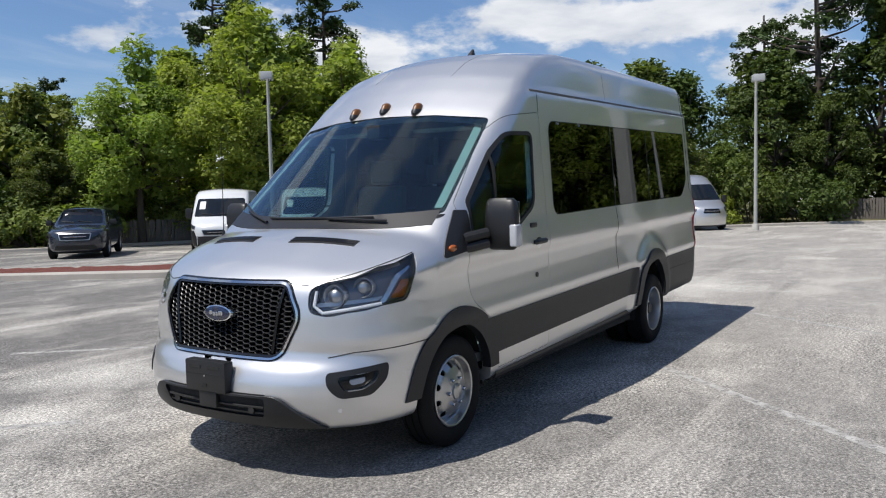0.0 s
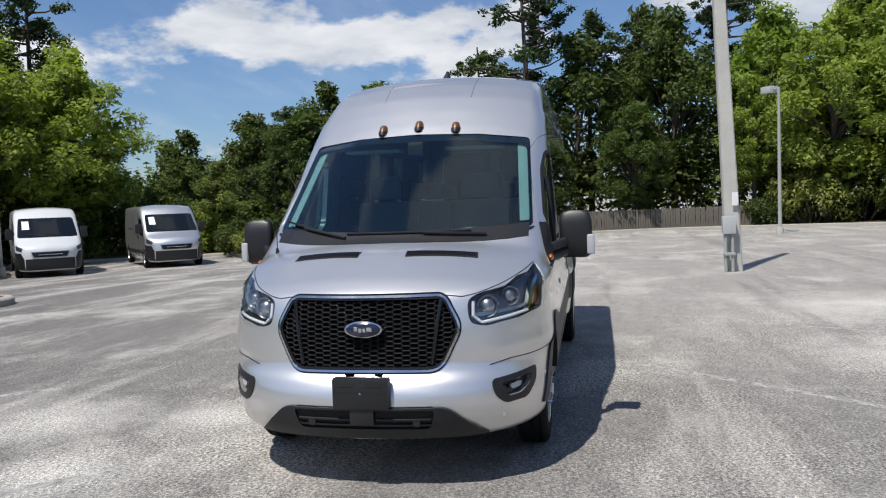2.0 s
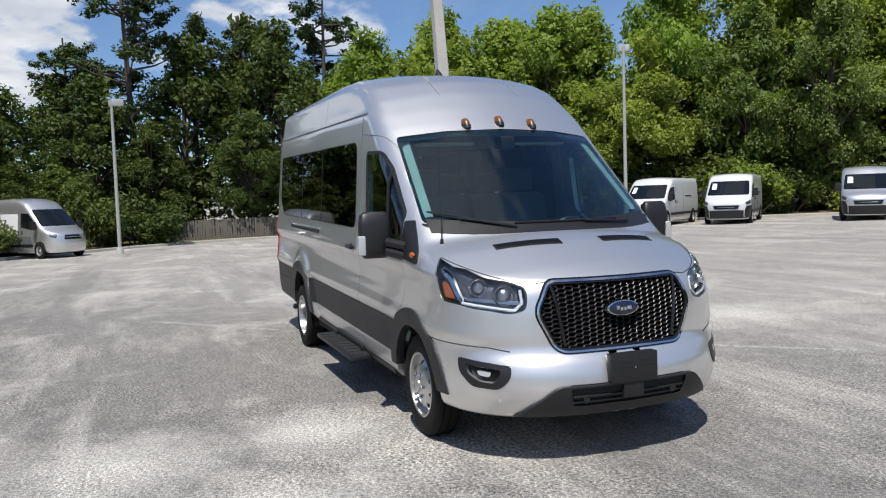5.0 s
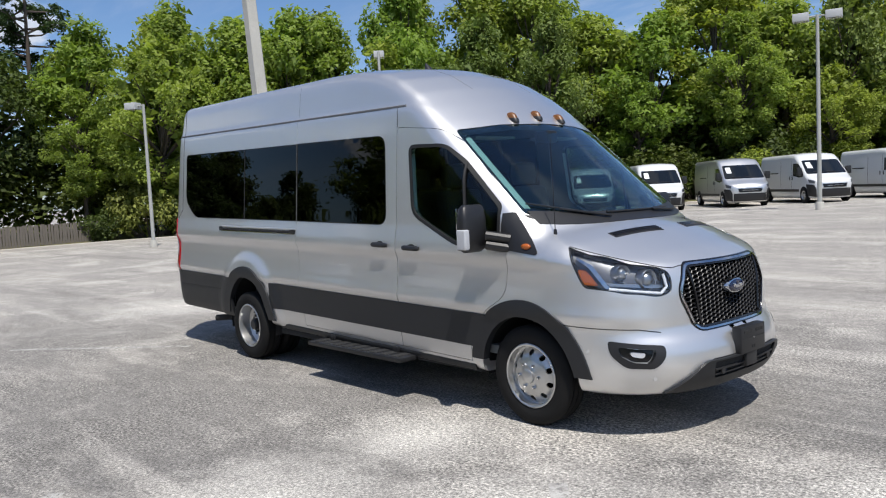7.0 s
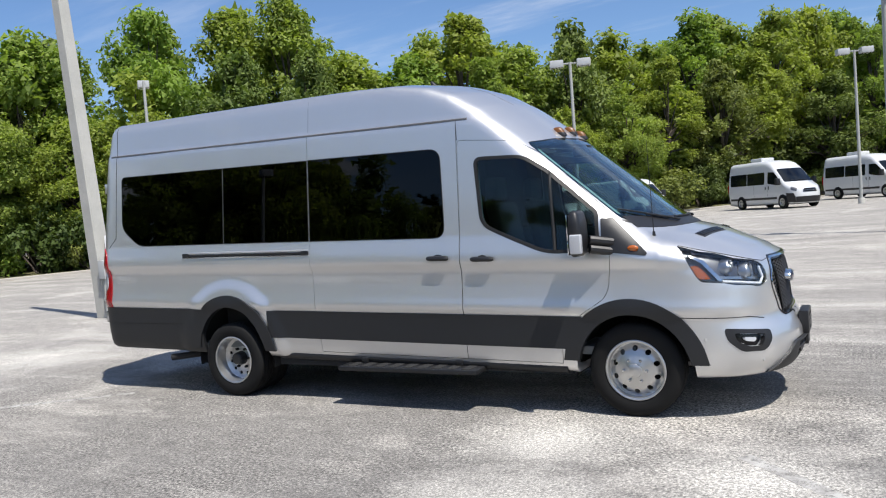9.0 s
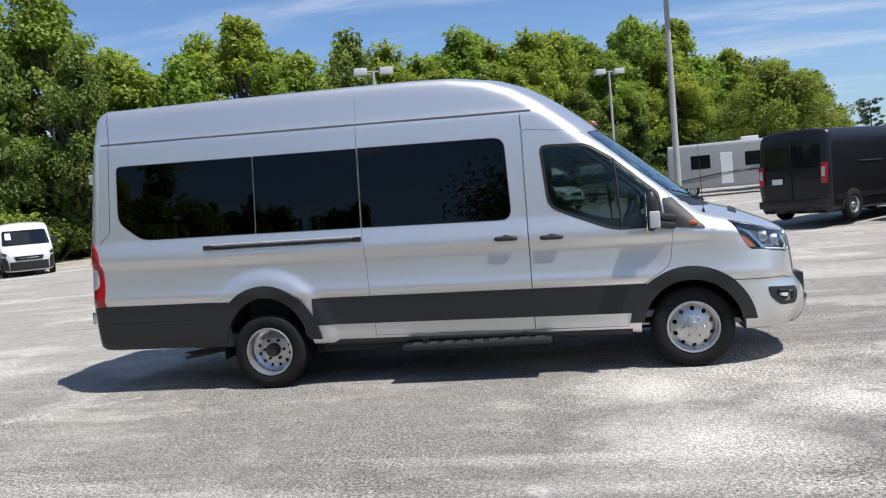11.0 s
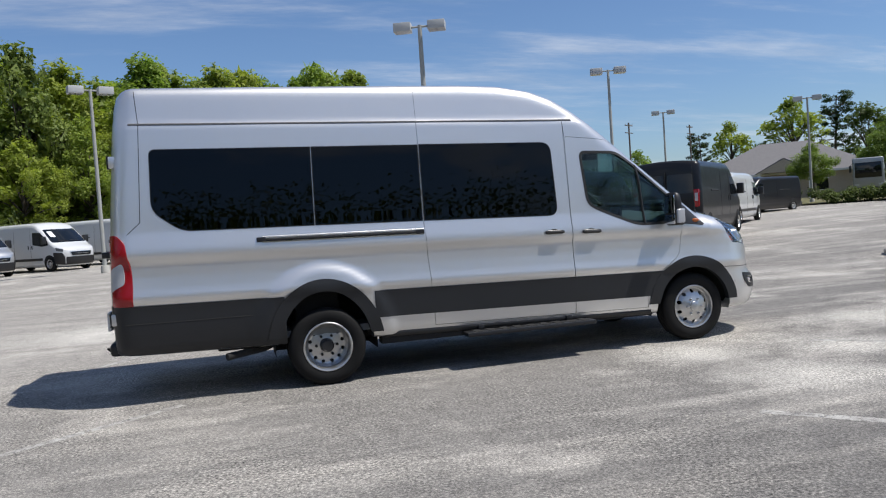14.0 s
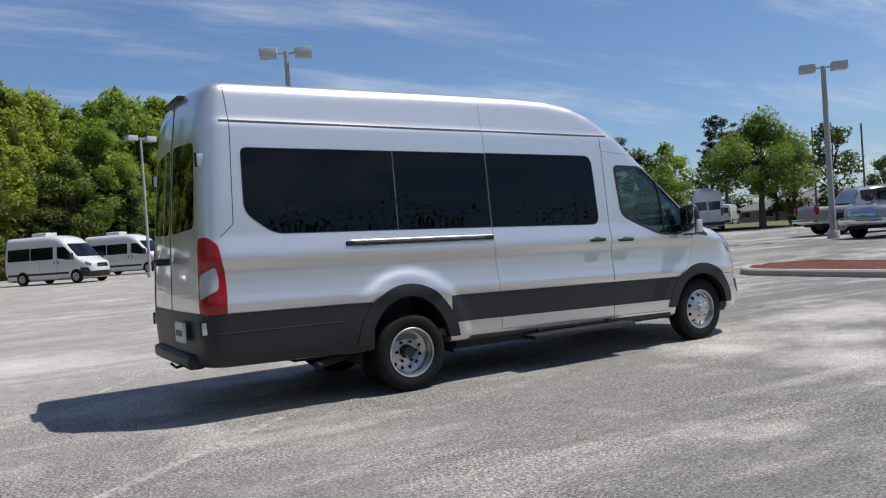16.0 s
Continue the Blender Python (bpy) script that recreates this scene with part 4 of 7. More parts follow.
    for y0, y1, zz in ((-0.052, -0.030, 0.004), (-0.026, -0.006, -0.004), (-0.002, 0.016, -0.004), (0.020, 0.052, 0.001)):
        bm_box(bx + 0.036, bx + 0.0455, y0, y1, bz + zz - 0.012, bz + zz + 0.012, 0.003, 1, bm)
    part("badge_bars", bm, M["chrome"], bd)
    # lower mouth, valance and plate holder
    val = rounded([(-0.68, 0.315), (-0.47, 0.505), (0.47, 0.505), (0.68, 0.315)], [0.01, 0.05, 0.05, 0.01], 4)
    vl = put(VB.patch("valance", FRONT, val, M["clad"], 1, 0.024, 0.05, 0.05, [grow(INTAKE, 0.004)]), van, "dark grey lower bumper valance")
    put(VB.patch("intake_back", FRONT, grow(INTAKE, 0.02), M["dark"], 1, 0.005, 0.01, 0.05), vl)
    for z in (0.405, 0.438):
        part("intake_bar", bm_tube(VB.line(FRONT, [(-0.38, z), (0.38, z)], 1, 0.010, 0.06), 0.008, 6), M["blackp"], vl)
    for y in (-0.30, 0.30):
        p = VB.line(FRONT, [(y, 0.42), (y + 0.001, 0.42)], 1, 0.004)[0]
        part("tow_hook", bm_tube([p, p + np.array([0.016, 0, 0])], 0.022, 10), M["blackp"], vl)
    pb = bm_box(1.030, 1.098, -0.160, 0.160, 0.478, 0.652, 0.012)
    holder = part("plate_holder", pb, M["blackp"], van, "black empty number plate holder")
    for y, z, w in ((-0.075, 0.615, 0.045), (0.075, 0.615, 0.045), (-0.005, 0.513, 0.020)):
        part("slot", bm_box(1.097, 1.1005, y - w, y + w, z - 0.010, z + 0.010), M["dark"], holder)
    part("recess", bm_box(1.097, 1.0995, -0.145, 0.145, 0.571, 0.579), M["seal"], holder)
    part("bolt", bm_revolve([(0.001, 1.102), (0.006, 1.101), (0.006, 1.091)], 10, "X", at=(0, 0, 0.568), close=False), M["chrome"], holder)
    part("bracket", bm_box(1.00, 1.085, -0.07, 0.07, 0.385, 0.485, 0.01), M["blackp"], holder)
    # ---- lamps
    for s in (1, -1):
        hl = put(VB.patch("headlight", CORNER, LAMP, M["lampback"], s, -0.062, 0.05, 0.05, (), (0.0125, 1.0)), van, "clear projector headlight with amber side segment")
        put(VB.patch("lens", CORNER, grow_deg(LAMP, 0.006), M["lens"], s, -0.001, 0.004, 0.05, (), (0.0125, 1.0)), hl, "clear headlight lens")
        put(VB.patch("bezel", CORNER, grow_deg(LAMP, 0.004), M["blackp"], s, -0.010, 0.09, 0.04, [grow_deg(LAMP, -0.010)], (0.0125, 1.0)), hl, "black lamp bezel")
        strip = [(21.4, 1.052), (20.8, 0.975), (24, 0.936), (38, 0.960), (46, 0.973)]
        part("running_light", bm_tube(VB.line(CORNER, strip, s, -0.016, 1.2), 0.0095, 8), M["drl"], hl, "white running light bar")
        amber = rounded([(50, 0.990), (57, 0.992), (60.5, 1.085), (56, 1.085)], [1, 1, 1, 1], 3)
        put(VB.patch("amber_segment", CORNER, amber, M["amber"], s, -0.040, 0.02, 0.03, (), (0.0125, 1.0)), hl, "amber side segment")
        chev = rounded([(45, 0.972), (47.5, 0.975), (54.5, 1.10), (60.5, 1.150), (60.5, 1.163), (53, 1.118)], [0.5] * 6, 2)
        put(VB.patch("chrome_chevron", CORNER, chev, M["chrome"], s, -0.02, 0.03, 0.03, (), (0.0125, 1.0)), hl, "chrome chevron")
        for u, v, r in ((28, 1.018, 0.062), (39.5, 1.058, 0.054)):
            O, D = CORNER(np.array([[u, v]]), s)
            p = VB.lean(VB.shoot(O, D) + D * -0.055)[0]
            bm = bm_revolve([(0.001, 0.028), (r * 0.45, 0.022), (r * 0.72, 0.004), (r * 0.76, -0.01), (r * 0.80, 0.004), (r, 0.018), (r * 1.08, 0.010), (r * 1.08, -0.04)], 28, "X", close=False)
            rot = Matrix.Rotation(math.atan2(D[0][1], D[0][0]) * 0.45, 4, "Z")
            for q in bm.verts:
                q.co = rot @ q.co + Vector(p)
            part("projector", bm, M["reflector"], hl, "chrome projector lamp")
        put(VB.patch("reflector_shelf", CORNER, [(21, 0.962), (45, 0.985), (47, 1.005), (21, 0.982)], M["reflector"], s, -0.05, 0.05, 0.03, (), (0.0125, 1.0)), hl)
        put(VB.patch("reflector_shelf", CORNER, [(26, 1.086), (57, 1.162), (57, 1.176), (26, 1.096)], M["reflector"], s, -0.045, 0.05, 0.03, (), (0.0125, 1.0)), hl)
        # fog lamp
        fog = rounded([(25.5, 0.625), (48, 0.655), (47, 0.57), (41, 0.49), (30, 0.485), (26, 0.55)], [1.5, 1.5, 1.5, 2, 2, 1.5], 3)
        fin = FOG_IN
        fl = put(VB.patch("fog_light", CORNER, fog, M["blackp"], s, 0.006, 0.03, 0.05, [fin], (0.0125, 1.0)), van, "fog light in a black bezel")
        put(VB.patch("fog_recess", CORNER, grow_deg(fin, 0.01), M["gloss"], s, -0.035, 0.01, 0.05, (), (0.0125, 1.0)), fl)
        bul = rounded([(33, 0.580), (39, 0.588), (38.5, 0.560), (34, 0.550)], [1] * 4, 3)
        put(VB.patch("fog_lens", CORNER, bul, M["clearlens"], s, -0.012, 0.02, 0.03, (), (0.0125, 1.0)), fl, "clear fog lamp lens")
        # bumper joint and parking sensors
        part("bumper_joint", bm_tube(VB.line(CORNER, [(72, 0.735), (55, 0.728), (35, 0.722), (26, 0.70)], s, 0.0, 2.0), 0.0035, 6), M["seal"], van)
        part("bonnet_joint", bm_tube(VB.line(CORNER, [(9.5, 1.100), (17, 1.085), (22.5, 1.096), (46, 1.170), (64.5, 1.226)], s, 0.0, 1.0), 0.0030, 6), M["seal"], van)
        for u, v in ((30, 0.42), (56, 0.58)):
            O, D = CORNER(np.array([[u, v]]), s)
            p = VB.lean(VB.shoot(O, D))[0]
            part("parking_sensor", bm_tube([p - D[0] * 0.01, p + D[0] * 0.003], 0.012, 14), M["silver"], van)
        # tail lamp
        tl_out = rounded([(39, 1.325), (49, 1.335), (57.5, 1.25), (60, 0.73), (39, 0.715)], [2, 3, 3, 1.5, 1.5], 4)
        tl = put(VB.patch("tail_light", TAILC, tl_out, M["red"], s, 0.008, 0.05, 0.04, (), (0.0105, 1.0)), van, "red tail light with clear centre")
        clr = rounded([(41, 1.03), (54, 1.10), (55, 0.92), (41, 0.84)], [1.5] * 4, 3)
        put(VB.patch("reverse_lens", TAILC, clr, M["clearlens"], s, 0.012, 0.02, 0.03, (), (0.0105, 1.0)), tl, "clear reversing lens")
        # bonnet vents
        v4 = [(0.472, 0.145 * s), (0.548, 0.150 * s), (0.468, 0.585 * s), (0.398, 0.578 * s)]
        vt = put(VB.patch("bonnet_vent", TOP, v4, M["blackp"], 1, 0.004, 0.02, 0.04), van, "black louvred bonnet vent")
        for k in range(3):
            t = 0.25 + 0.25 * k
            a = (0.472 + 0.076 * t, 0.155 * s)
            b = (0.398 + 0.070 * t, 0.570 * s)
            part("louvre", bm_tube(VB.line(TOP, [a, b], 1, 0.005, 0.06), 0.006, 6), M["gloss"], vt)
        # cladding, flares
        band = [(-3.30, 0.485), (-0.47, 0.485), (-0.40, 0.60), (-0.36, 0.728), (-3.30, 0.728)]
        put(VB.patch("side_cladding", SIDE, band, M["clad"], s, 0.008, 0.02, 0.06), van, "dark grey plastic side cladding")
        back = rounded([(-5.42, 0.312), (-4.10, 0.312), (-4.10, 0.728), (-5.46, 0.728)], 0.01, 2)
        put(VB.patch("rear_cladding", SIDE, back, M["clad"], s, 0.010, 0.03, 0.06), van, "dark grey rear quarter cladding")
        put(VB.patch("corner_cladding", TAILC, rounded([(22, 0.312), (62, 0.312), (62, 0.728), (22, 0.728)], 0.5, 1), M["clad"], s, 0.010, 0.03, 0.05, (), (0.0105, 1)), van, "dark grey rear corner cladding")
        part("cladding_groove", bm_tube(VB.line(SIDE, [(-5.42, 0.575), (-4.36, 0.585)], s, 0.009, 0.05), 0.004, 6), M["seal"], van)
        for cx, cz, a0, b0, a1, b1, z1 in ((0.0, 0.335, 0.405, 0.415, 0.520, 0.530, 0.40), (-3.75, 0.262, 0.405, 0.495, 0.520, 0.605, 0.36)):
            k0, k1 = -0.12, math.pi + 0.12
            arc = [k0 + (k1 - k0) * i / 36 for i in range(37)]
            poly = [(cx + a1 * math.cos(t), cz + b1 * math.sin(t)) for t in arc] + [(cx + a0 * math.cos(t), cz + b0 * math.sin(t)) for t in arc[::-1]]
            poly = [(u, max(v, z1)) for u, v in poly]
            put(VB.patch("wheel_arch_trim", SIDE, poly, M["clad"], s, 0.012 if cx > -1 else 0.020, 0.06, 0.05), van, "dark grey wheel arch trim")
            # inner arch
            bm = bmesh.new()
            loops = []
            for y in (0.50, 0.90 if cx > -1 else 0.985):
                loops.append([bm.verts.new((cx + (a0 + 0.05) * math.cos(t), s * y, cz + (b0 + 0.05) * math.sin(t) - VAN_RAKE * cx)) for t in arc])
            for i in range(36):
                bm.faces.new((loops[0][i], loops[0][i + 1], loops[1][i + 1], loops[1][i]))
            bm.faces.new(loops[0])
            part("arch_liner", bm, M["dark"], van)
        # sill bar
        part("sill", bm_tube([(-3.22, 0.955 * s, 0.395), (-0.50, 0.955 * s, 0.345)], 0.035, 10, flat=0.7), M["blackp"], van, "black sill bar")
        part("sill_panel", bm_box(-3.25, -0.47, min(0.80 * s, 0.955 * s), max(0.80 * s, 0.955 * s), 0.30, 0.385, 0.01), M["dark"], van)
        # black sail and amber marker ahead of the door glass
        sail = rounded([(-0.185, 1.44), (-0.105, 1.445), (0.145, 1.185), (0.130, 1.170), (-0.17, 1.200)], [0.01] * 5, 2)
        sl = put(VB.patch("mirror_sail", SIDE, sail, M["blackp"], s, 0.006, 0.02, 0.05), van, "black triangular mirror sail")
        O, D = SIDE(np.array([[0.045, 1.222]]), s)
        p = VB.lean(VB.shoot(O, D))[0]
        bm = bmesh.new()
        bmesh.ops.create_uvsphere(bm, u_segments=14, v_segments=8, radius=1)
        for q in bm.verts:
            q.co = Vector((p[0] + q.co.x * 0.042, p[1] + q.co.y * 0.018 + 0.006 * s, p[2] + q.co.z * 0.022))
        part("side_marker", bm, M["amber"], sl, "amber side marker lamp")
        mirror(van, s)
        # handles
        hnds = [(-1.12, 1.165)] + ([(-1.51, 1.175)] if s < 0 else [])
        for hx, hz in hnds:
            host = doors.get(("front_door", s), van) if hx > -1.3 else doors.get(("sliding_door", s), van)
            p = VB.line(SIDE, [(hx - 0.095, hz), (hx + 0.095, hz)], s, 0.0, 0.02)
            o = np.array([0, s, 0])
            # one round cup: lower half coloured as lit, upper half as shaded
            for nm, a0, mt in (("handle_cup", math.pi, "cup"), ("handle_recess", 0.0, "blackp")):
                cup = [(hx + 0.050 * math.cos(a0 + math.pi * k / 14), hz + (0.050 if a0 else 0.030) * math.sin(a0 + math.pi * k / 14)) for k in range(15)]
                put(VB.patch(nm, SIDE, cup, M[mt], s, 0.0015, 0.01, 0.03), host)
            pts = [p[0] + o * 0.006] + [q + o * 0.016 for q in p[1:-1]] + [p[-1] + o * 0.006]
            part("handle", bm_tube(pts, [0.014] + [0.020] * (len(pts) - 2) + [0.014], 8), M["blackp"], host, "black door handle")
        # roof gutter, and joints over the roof
        # the gutter groove's shade line is put in as a dark grey bar
        part("roof_gutter", bm_tube(VB.line(SIDE, [(-5.28, 2.260), (-1.22, 2.260)], s, -0.004, 0.06), 0.0115, 6), M["groove"], van)
        part("cab_joint", bm_tube(VB.line(SIDE, [(-1.312, 2.10), (-1.32, 2.26)], s, 0.0, 0.04), 0.0025, 6), M["seal"], van)
        part("rear_joint", bm_tube(VB.line(SIDE, [(-5.22, 2.55), (-5.20, 2.25), (-5.24, 1.43), (-5.35, 1.33)], s, 0.0, 0.04), 0.003, 6), M["seal"], van)
        part("roof_rib", bm_tube(VB.line(TOP, [(-1.05, 0.35 * s), (-1.9, 0.36 * s)], 1, -0.0015, 0.04), 0.003, 6), M["groove"], van)
        # rear door hinges
        for z in (1.95, 0.62):
            p = VB.lean(VB.shoot(*TAILC(np.array([[44.0, z]]), s)))[0]
            hg = part("door_hinge", bm_box(p[0] - 0.035, p[0] + 0.05, p[1] - 0.018, p[1] + 0.018, p[2] - 0.05, p[2] + 0.05, 0.012), M["silver"], van, "silver rear door hinge")
            part("hinge_pin", bm_tube([(p[0] - 0.036, p[1], p[2] - 0.055), (p[0] - 0.036, p[1], p[2] + 0.055)], 0.012, 8), M["blackp"], hg)
    # left side: joints of the fixed panels, sensor lock
    for s in (1, -1):
        part("roof_joint", bm_tube(VB.line(SIDE, [(-2.78, 2.29), (-2.78, 2.56)], s, -0.001, 0.05), 0.0022, 6), M["groove"], van)
    part("panel_joint", bm_tube(VB.line(SIDE, [(-2.745, 0.735), (-2.785, 1.335)], 1, 0.0, 0.05), 0.003, 6), M["seal"], van)
    p = VB.lean(VB.shoot(*SIDE(np.array([[-1.10, 0.925]]), 1)))[0]
    part("fuel_lock", bm_tube([p, p + np.array([0, 0.006, 0])], 0.020, 16), M["blackp"], van)
    p = VB.lean(VB.shoot(*SIDE(np.array([[-1.06, 1.285]]), 1)))[0]
    part("door_button", bm_box(p[0] - 0.05, p[0] + 0.05, p[1] - 0.004, p[1] + 0.012, p[2] - 0.018, p[2] + 0.018, 0.008), M["blackp"], van)
    # ---- sliding door rail and step
    for z, r, mt in ((1.262, 0.011, "silver"), (1.240, 0.010, "seal"), (1.222, 0.009, "chrome")):
        part("door_rail", bm_tube(VB.line(SIDE, [(-4.25, z - 0.003), (-2.80, z)], -1, 0.002, 0.06), r, 6), M[mt], van, "sliding door rail")
    for x in (-4.25, -2.825):
        p = VB.lean(VB.shoot(*SIDE(np.array([[x, 1.240]]), -1)))[0]
        part("rail_end", bm_box(p[0] - 0.05, p[0] + 0.03, p[1] - 0.014, p[1] + 0.01, p[2] - 0.022, p[2] + 0.022, 0.008), M["blackp"], van)
    st = part("step_board", bm_box(-2.48, -1.18, -1.14, -0.90, 0.302, 0.342, 0.014), M["blackp"], van, "black running board below the sliding door")
    for k in range(9):
        part("tread", bm_box(-2.40 + k * 0.135, -2.32 + k * 0.135, -1.12, -0.97, 0.341, 0.346, 0.002, 1), M["dark"], st)
    for x in (-2.3, -1.4):
        part("step_arm", bm_box(x - 0.03, x + 0.03, -1.0, -0.70, 0.34, 0.39, 0.01), M["blackp"], st)
    # ---- rear bumper, doors, plate, spoiler
    part("rear_bumper", bm_box(-5.595, -5.45, -0.70, 0.70, 0.40, 0.52, 0.045, 4), M["clad"], van, "dark grey rear bumper step")
    put(VB.patch("rear_apron", BACK, [(-0.93, 0.312), (0.93, 0.312), (0.93, 0.735), (-0.93, 0.735)], M["clad"], 1, 0.012, 0.03, 0.08), van, "dark grey lower rear panel")
    part("rear_door_gap", bm_tube(VB.line(BACK, [(0.0, 0.74), (0.0, 2.52)], 1, 0.0, 0.06), 0.005, 6), M["seal"], van)
    plate = part("plate", bm_box(-5.605, -5.580, -0.62, -0.34, 0.62, 0.78), M["paper"], van, "white paper plate")
    part("print_bars", bm_box(-5.608, -5.604, -0.59, -0.37, 0.67, 0.72), M["ink"], plate)
    part("rear_handle", bm_box(-5.68, -5.56, -0.12, 0.02, 1.25, 1.31, 0.015), M["blackp"], van, "black rear door handle")
    part("high_stop_lamp", bm_box(-5.435, -5.34, -0.24, 0.24, 2.655, 2.70, 0.012), M["blackp"], van)
    part("bumper_hook", bm_tube([(-5.45, -0.35, 0.42), (-5.62, -0.35, 0.40), (-5.66, -0.35, 0.44)], 0.012, 8), M["dark"], van)
    # ---- exhaust, floor pan, axle
    part("exhaust_pipe", bm_tube([(-4.10, -0.72, 0.42), (-4.30, -0.80, 0.36), (-4.62, -0.955, 0.335)], 0.033, 14), M["dark"], van, "dark exhaust pipe")
    part("floor_pan", bm_box(-4.7, 0.6, -0.62, 0.62, 0.34, 0.44, 0.02), M["dark"], van)
    part("rear_axle", bm_tube([(-3.75, -0.9, 0.34), (-3.75, 0.9, 0.34)], 0.055, 12), M["dark"], van)
    part("front_axle", bm_tube([(0, -0.8, 0.30), (0, 0.8, 0.30)], 0.04, 12), M["dark"], van)
    # ---- roof lamps, aerials
    for y in (-0.28, 0.0, 0.28):
        p = VB.lean(VB.shoot(*TOP(np.array([[-0.70, y]]), 1)))[0]
        bm = bm_revolve([(0.001, 0.046), (0.012, 0.045), (0.021, 0.040), (0.027, 0.030), (0.031, 0.014), (0.033, -0.03)], 20, "Z", close=False)
        for q in bm.verts:
            q.co = Vector((p[0] + q.co.x * 1.5 + 0.012 - 0.4 * q.co.z, p[1] + q.co.y, p[2] + q.co.z - 0.008))
        rl = part("roof_marker", bm, M["amberdim"], van, "amber roof marker lamp")
        bm = bm_revolve([(0.034, -0.03), (0.037, -0.012), (0.036, 0.002), (0.032, 0.004)], 20, "Z", close=False)
        for q in bm.verts:
            q.co = Vector((p[0] + q.co.x * 1.45 + 0.012 - 0.5 * q.co.z, p[1] + q.co.y, p[2] + q.co.z - 0.012))
        part("marker_base", bm, M["blackp"], rl)
    p = VB.lean(VB.shoot(*TOP(np.array([[-1.95, 0.0]]), 1)))[0]
    part("roof_aerial", bm_tube([(p[0], 0, p[2] - 0.01), (p[0] - 0.02, 0, p[2] + 0.03), (p[0] - 0.045, 0, p[2] + 0.075)], [0.045, 0.03, 0.010], 12), M["blackp"], van, "black roof aerial fin")
    p = VB.lean(VB.shoot(*TOP(np.array([[0.16, -0.83]]), 1)))[0]
    ar = part("aerial", bm_tube([(p[0], p[1], p[2]), (p[0] - 0.015, p[1], p[2] + 0.68)], [0.0036, 0.0016], 6), M["blackp"], van, "thin black aerial mast")
    part("aerial_foot", bm_tube([(p[0], p[1], p[2] - 0.02), (p[0], p[1], p[2] + 0.03)], [0.016, 0.009], 10), M["blackp"], ar)
    # wipers
    for a, b, c in (((-0.66, 1.455), (-0.42, 1.412), (-0.84, 1.50)), ((0.20, 1.415), (0.50, 1.418), (-0.32, 1.418))):
        blade = VB.line(FRONT, [b, c], 1, 0.020, 0.06)
        wp = part("wiper", bm_tube(blade, 0.007, 6), M["blackp"], van, "black windscreen wiper")
        arm = VB.line(FRONT, [(b[0] + 0.10, 1.395), a], 1, 0.030, 0.06)
        part("wiper_arm", bm_tube(arm, 0.009, 6), M["blackp"], wp)
    put(VB.patch("cowl", FRONT, rounded([(-0.90, 1.425), (-0.45, 1.392), (0, 1.385), (0.45, 1.392), (0.90, 1.425), (0.88, 1.400), (0.45, 1.373), (0, 1.366), (-0.45, 1.373), (-0.88, 1.400)], 0.01, 1),
                 M["blackp"], 1, 0.004, 0.02, 0.05), van, "black cowl below the windscreen")
    # ---- wheels
    fw = wheel(van, "front")
    fw.matrix_world = pose(0, -0.865, 0.342)
    c = copy_thing(fw, pose(0, 0.865, 0.342, 0, 0, 180))
    rw = wheel(van, "rear")
    rw.matrix_world = pose(-3.75, -0.935, 0.342)
    copy_thing(rw, pose(-3.75, 0.935, 0.342, 0, 0, 180))
    copy_thing(rw, pose(-3.75, -0.70, 0.342, 0, 0, 180))
    copy_thing(rw, pose(-3.75, 0.70, 0.342))
    cabin(van)
    return van


def grow_deg(poly, d):
    k = 0.0125
    return [(u / k, v) for u, v in grow([(u * k, v) for u, v in poly], d)]


def mirror(van, s):
    """Tall door mirror on two arms."""
    bm = bmesh.new()
    rows = []
    for z, x0, x1, y0, y1 in ((1.190, -0.325, -0.285, 1.075, 1.230), (1.21, -0.338, -0.260, 1.055, 1.255), (1.30, -0.345, -0.245, 1.046, 1.268),
                              (1.42, -0.342, -0.248, 1.046, 1.266), (1.490, -0.335, -0.262, 1.055, 1.254), (1.512, -0.318, -0.280, 1.075, 1.230)):
        ring = []
        for k in range(24):
            a = 2 * math.pi * k / 24
            c, q = math.cos(a), math.sin(a)
            ex = 0.55
            ring.append(bm.verts.new(((x0 + x1) / 2 + (x1 - x0) / 2 * math.copysign(abs(c) ** ex, c), s * ((y0 + y1) / 2 + (y1 - y0) / 2 * math.copysign(abs(q) ** ex, q)), z)))
        rows.append(ring)
    for A, B in zip(rows, rows[1:]):
        for k in range(24):
            bm.faces.new((A[k], A[(k + 1) % 24], B[(k + 1) % 24], B[k]))
    bm.faces.new(rows[0])
    bm.faces.new(rows[-1])
    m = part("door_mirror", bm, M["blackp"], van, "tall black door mirror", angle=50)
    for z in (1.235, 1.30):
        part("mirror_arm", bm_tube([(-0.10, 0.985 * s, z - 0.03), (-0.24, 1.08 * s, z)], 0.033, 10), M["blackp"], m)
    part("mirror_glass", bm_box(-0.346, -0.338, min(1.065 * s, 1.255 * s), max(1.065 * s, 1.255 * s), 1.31, 1.49, 0.003), M["mirror"], m, "mirror glass")
    part("mirror_glass", bm_box(-0.346, -0.338, min(1.065 * s, 1.255 * s), max(1.065 * s, 1.255 * s), 1.205, 1.295, 0.003), M["mirror"], m)
    bm = bm_box(-0.325, -0.240, min(1.230 * s, 1.282 * s), max(1.230 * s, 1.282 * s), 1.212, 1.350, 0.016, 3)
    part("turn_lens", bm, M["clearlens"], m, "clear turn signal lens")


